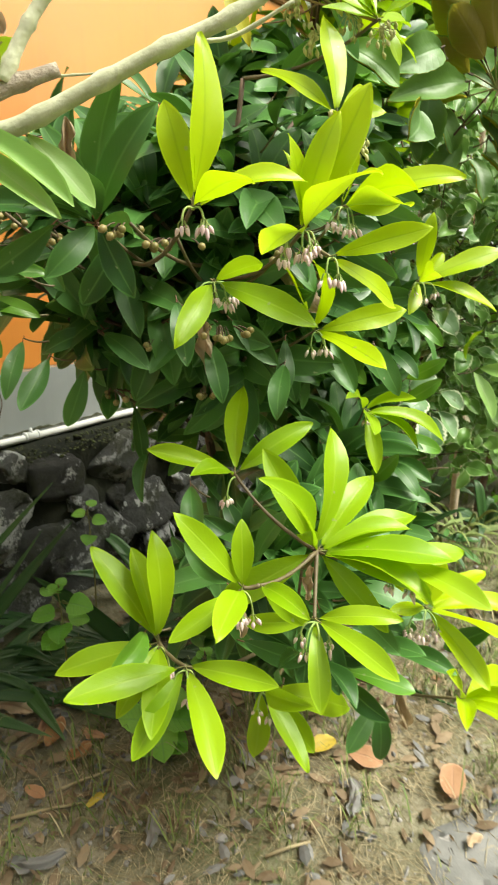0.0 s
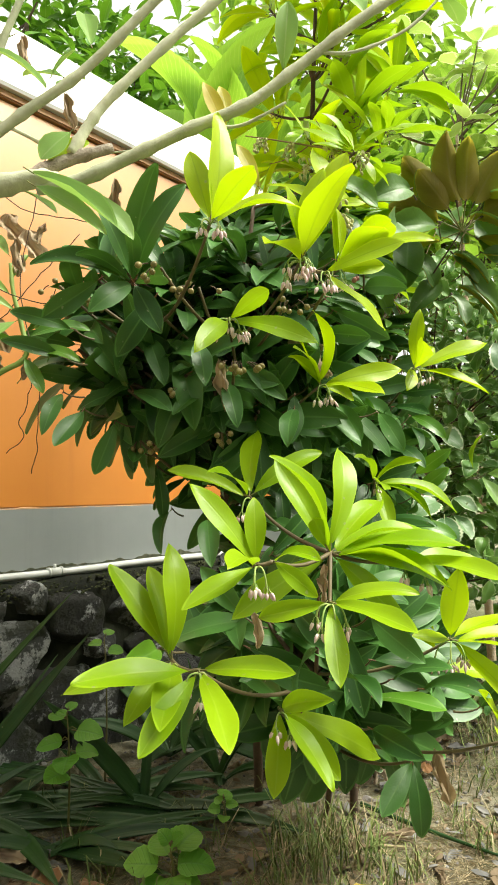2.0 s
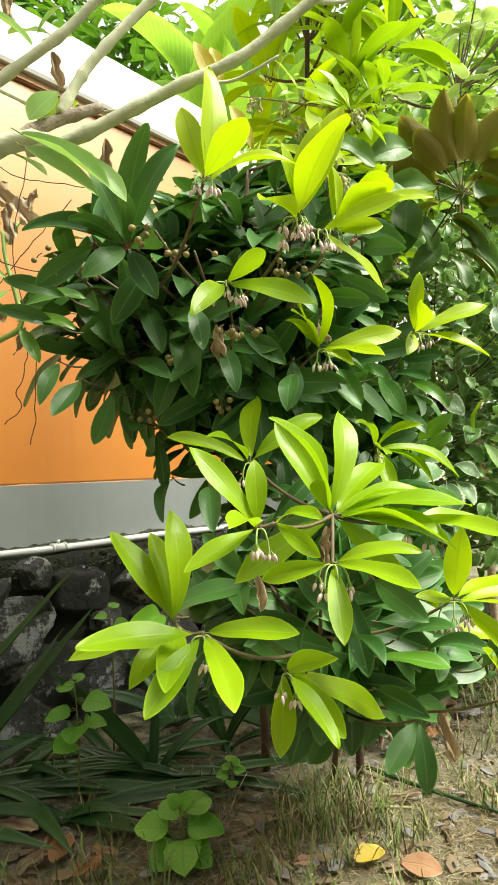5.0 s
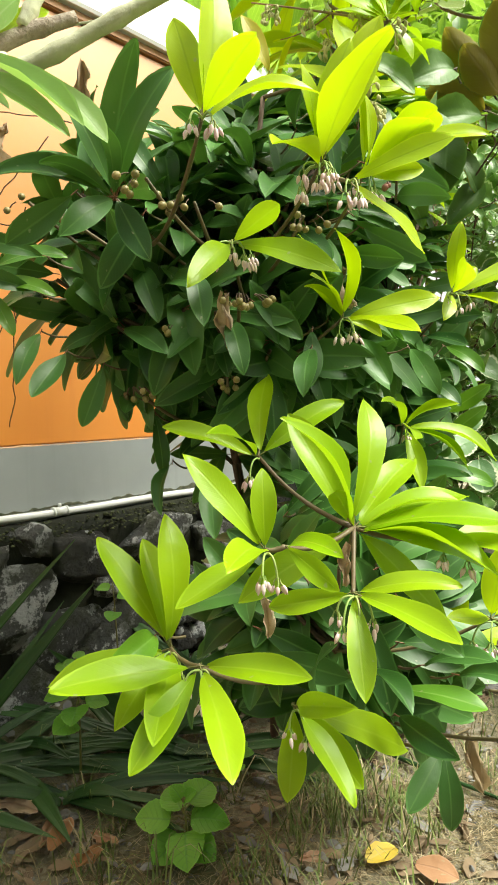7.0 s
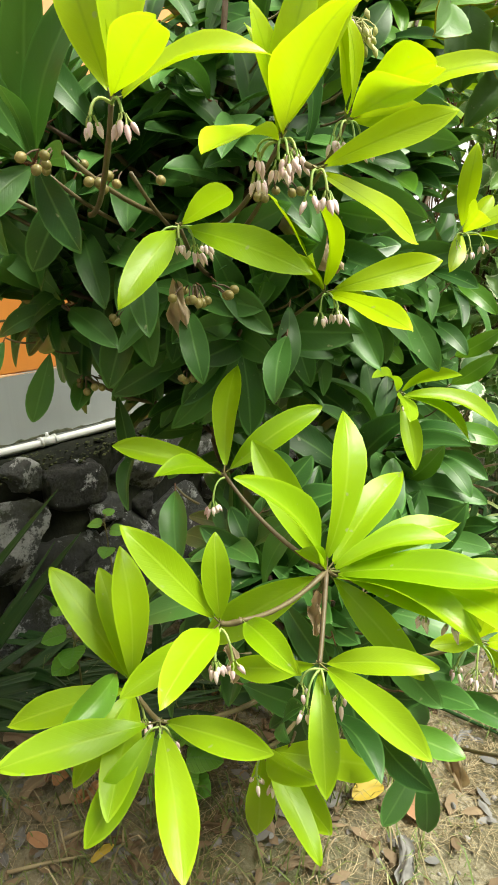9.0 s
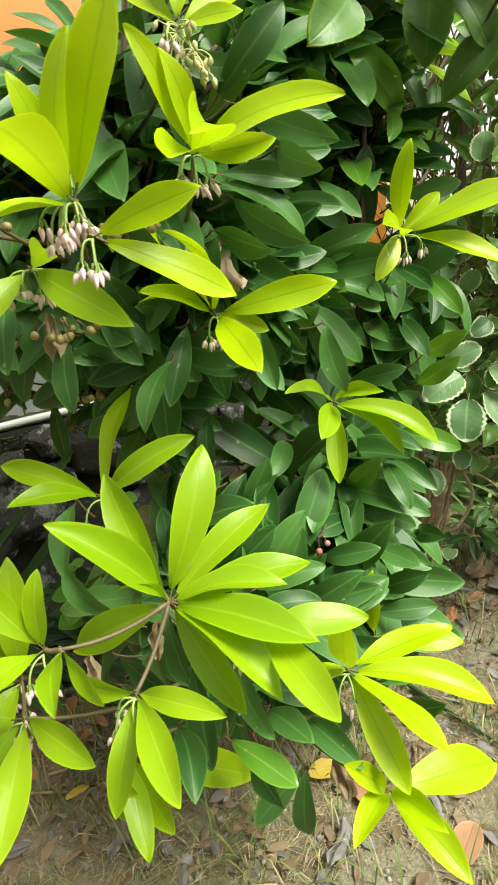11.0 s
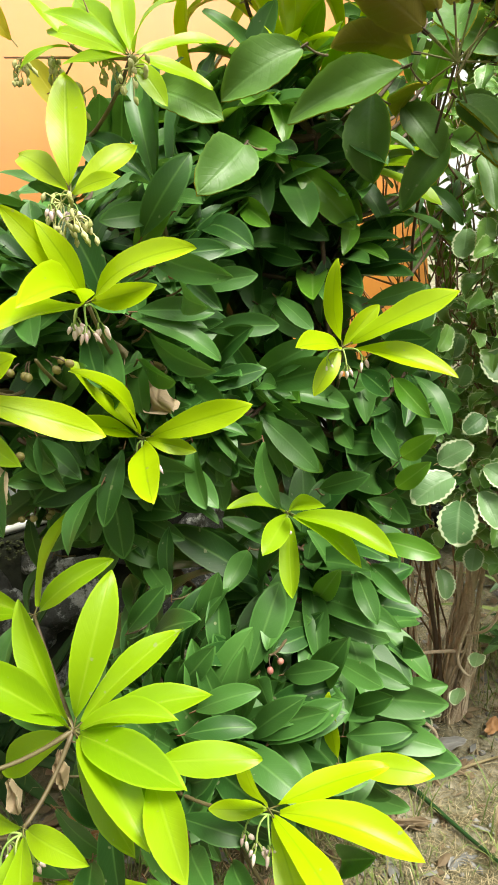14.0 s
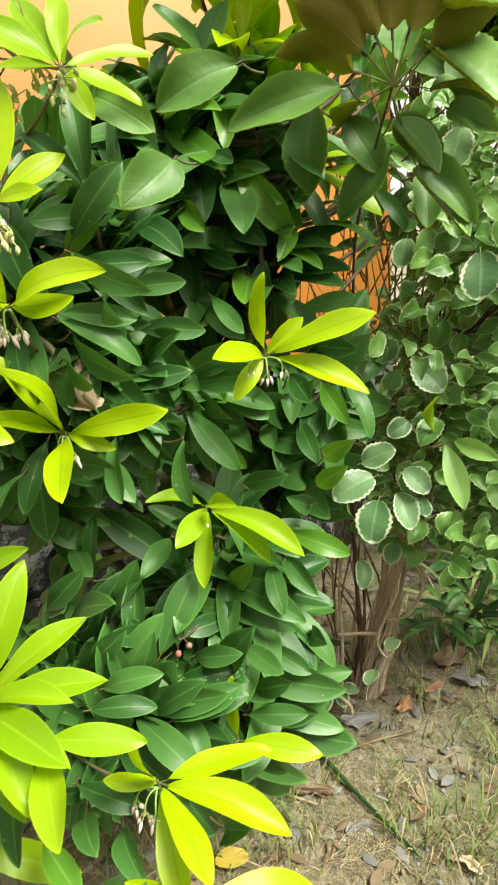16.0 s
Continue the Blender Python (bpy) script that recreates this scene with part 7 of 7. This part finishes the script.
def straw_and_grass():
    r = random.Random(99)
    h = Heap()
    for i in range(20000):
        x, y = r.triangular(-0.7, 1.3, 0.4), r.uniform(0.75, 2.4) if i % 3 else r.uniform(0.80, 1.45)
        a, ln = r.uniform(0, 6.28), r.uniform(0.008, 0.050) if i % 9 else r.uniform(0.04, 0.10)
        if noise.noise(Vector((x * 5.5, y * 5.5, 21))) + 0.5 * noise.noise(Vector((x * 17, y * 17, 4))) < r.uniform(-0.55, 0.25):
            continue
        if ((x - 0.545) / 0.20) ** 2 + ((y - 0.925) / 0.12) ** 2 < 1 and i % 9:
            continue
        p = on_ground(x, y, r.uniform(0.001, 0.005))
        q = on_ground(x + math.cos(a) * ln, y + math.sin(a) * ln, r.uniform(0.001, 0.010))
        mid = p.lerp(q, 0.5) + Vector((r.uniform(-0.003, 0.003), r.uniform(-0.003, 0.003), r.uniform(0.0, 0.004)))
        k = r.uniform(0.7, 1.5)
        v, f, uv = tube([p, mid, q], [0.0005 * k, 0.0005 * k, 0.0003 * k], 3, False)
        h.join(v, f, uv)
    lt = Heap()
    for i in range(1500):
        if i < 700:
            x, y = r.uniform(-0.75, 0.3), r.uniform(0.85, 1.7)
        else:
            x, y = r.triangular(-0.3, 1.3, 0.55), r.uniform(0.75, 2.4)
        a, ln = r.uniform(0, 6.28), r.uniform(0.005, 0.026)
        p = on_ground(x, y, r.uniform(0.003, 0.012))
        e1 = Vector((math.cos(a), math.sin(a), r.uniform(-0.25, 0.25))) * ln
        e2 = Vector((-math.sin(a), math.cos(a), r.uniform(-0.3, 0.3))) * ln * r.uniform(0.2, 0.5)
        lt.join([p - e1, p - e1 * 0.3 + e2, p + e1 * 0.5 + e2 * 0.8, p + e1, p + e1 * 0.3 - e2 * 0.9 + UP * 0.003, p - e1 * 0.4 - e2 + UP * 0.002, p + UP * r.uniform(0.0, 0.006)], [(6, 0, 1), (6, 1, 2), (6, 2, 3), (6, 3, 4), (6, 4, 5), (6, 5, 0)], None, r.choice([0, 0, 1]))
    solo("leaf_litter", lt.mesh("leaf_litter", [DRY, GREY_LEAF], False), "broken brown and grey leaf litter", "leaf litter", kind="stuff")
    solo("straw", h.mesh("straw", [STRAW]), "scattered dry grass straw on the soil", "straw", kind="stuff")
    g = Heap()
    tufts = [(r.uniform(-0.4, 0.1), r.uniform(0.9, 1.2)) for _ in range(10)] + [(r.uniform(0.10, 0.34), r.uniform(1.2, 1.45)) for _ in range(26)] + [(r.uniform(0.45, 1.0), r.uniform(0.9, 2.2)) for _ in range(120)] + [(r.uniform(0.6, 1.2), r.uniform(1.8, 2.8)) for _ in range(60)] + [(r.uniform(-0.5, 0.4), r.uniform(0.95, 1.5)) for _ in range(60)] + [(r.gauss(0.75, 0.12), r.gauss(1.35, 0.2)) for _ in range(12)]
    for i in range(16000):
        x, y = r.uniform(-0.7, 1.3), r.uniform(0.75, 2.7)
        if noise.noise(Vector((x * 4.5, y * 4.5, 8))) + 0.35 * noise.noise(Vector((x * 15, y * 15, 2))) < 0.10:
            continue
        a, ln = r.uniform(0, 6.28), r.uniform(0.006, 0.026)
        p = on_ground(x, y, 0.0)
        q = p + Vector((math.cos(a) * ln * 0.8, math.sin(a) * ln * 0.8, ln * r.uniform(0.3, 1.0)))
        sd = Vector((-math.sin(a), math.cos(a), 0)) * r.uniform(0.0005, 0.0011)
        g.join([p - sd, p + sd, p.lerp(q, 0.6) + sd + UP * 0.002, p.lerp(q, 0.6) - sd + UP * 0.002, q], [(0, 1, 2, 3), (3, 2, 4)], None, 0 if r.random() < 0.7 else 1)
    tall = [(0.19 + r.gauss(0, 0.05), 1.34 + r.gauss(0, 0.05)) for _ in range(9)]
    for x, y in tufts + tall:
        for k in range(r.randint(6, 16)):
            a, ln = r.uniform(0, 6.28), r.uniform(0.02, 0.075) * (1.7 if (x, y) in tall else 1)
            p = on_ground(x + r.gauss(0, 0.018), y + r.gauss(0, 0.018), 0)
            lean = r.uniform(0.2, 0.9)
            q = p + Vector((math.cos(a) * ln * lean, math.sin(a) * ln * lean, ln))
            e = q + Vector((math.cos(a) * ln * 0.4, math.sin(a) * ln * 0.4, -ln * 0.15))
            s = Vector((-math.sin(a), math.cos(a), 0)) * r.uniform(0.0008, 0.0017)
            mid = p.lerp(q, 0.5) + UP * ln * 0.1
            g.join([p - s, p + s, mid - s, mid + s, q - s * 0.7, q + s * 0.7, e], [(0, 1, 3, 2), (2, 3, 5, 4), (4, 5, 6)], None, 0 if r.random() < 0.75 else 1)
    solo("grass", g.mesh("grass", [GRASS, STRAW]), "sparse thin grass tufts", "grass", kind="stuff")
    pb = Heap()
    for i in range(1900):
        x, y = r.uniform(-0.4, 1.2), r.uniform(0.8, 2.3)
        s = r.uniform(0.0015, 0.0055) if i % 8 else r.uniform(0.004, 0.009)
        p = on_ground(x, y, s * 0.2)
        rings = [(-0.7, 0.4), (-0.2, 0.95), (0.35, 0.8), (0.7, 0.25)]
        v, f, uv = tube([p + UP * q * s for q, _ in rings], [s * w * r.uniform(0.8, 1.2) for _, w in rings], 6, knobs=0.5, seed=i)
        pb.join(v, f, uv)
    solo("gravel", pb.mesh("gravel", [PEBBLE]), "small grey grit and pebbles in the soil", "gravel", kind="stuff")
    for x, y, s in ((-0.09, 1.02, 0.030), (-0.13, 1.04, 0.018), (0.02, 1.0, 0.026), (0.43, 0.97, 0.035), (0.52, 0.93, 0.03), (0.40, 1.28, 0.018), (0.47, 1.22, 0.015), (0.62, 1.4, 0.02), (0.33, 1.55, 0.03)):
        me = rock(int(x * 1000) + 50)
        me.materials.clear()
        me.materials.append(PEBBLE)
        me.polygons.foreach_set("use_smooth", np.full(len(me.polygons), True))
        solo("pebble", me, "grey worn pebble in the soil", "stone", Matrix.Translation(on_ground(x, y, s * 0.05)) @ Matrix.Diagonal((s, s * 0.8, s * 0.5, 1)), "pebbles")
    for a, b in (((-0.372, 1.06), (-0.231, 1.089)), ((-0.30, 1.12), (-0.20, 1.16)), ((0.096, 0.959), (0.179, 0.979)), ((0.391, 1.503), (0.534, 1.602)), ((0.25, 1.36), (0.36, 1.35)), ((0.02, 1.30), (0.12, 1.36))):
        p, q = on_ground(*a, 0.006), on_ground(*b, 0.009)
        v, f, uv = tube([p, p.lerp(q, 0.5) + UP * 0.004, q], [0.0035, 0.003, 0.002], 6, knobs=0.3)
        solo("dead_twig", mesh("dead_twig", v, f, [STRAW], uv), "dead dry stick lying on the soil", "twig", group="dead sticks")


straw_and_grass()


def flat_stone():
    """A worn flat stone, nearly level with the soil."""
    v, f = [], []
    n = 40
    for ring, (k, lift) in enumerate(((1.0, -0.03), (1.0, 0.006), (0.97, 0.011), (0.6, 0.013), (0.0, 0.013))):
        for i in range(n):
            a = 2 * math.pi * i / n
            d = Vector((math.cos(a), math.sin(a), 0))
            w = 1 + 0.22 * noise.noise(d * 1.3 + Vector((3, 1, 0))) + 0.06 * noise.noise(d * 5)
            x, y = 0.545 + 0.19 * w * k * d.x, 0.925 + 0.105 * w * k * d.y
            v.append((x, y, 0.035 * (y - 1.3) - 0.004 + lift + 0.002 * noise.noise(Vector((x * 14, y * 14, 0)))))
    for ring in range(4):
        for i in range(n):
            a, b = ring * n + i, ring * n + (i + 1) % n
            f.append((a, b, b + n, a + n))
    solo("flat_stone", mesh("flat_stone", v, f, [SLAB]), "worn flat grey stone sunk level into dry soil", "stone")


flat_stone()
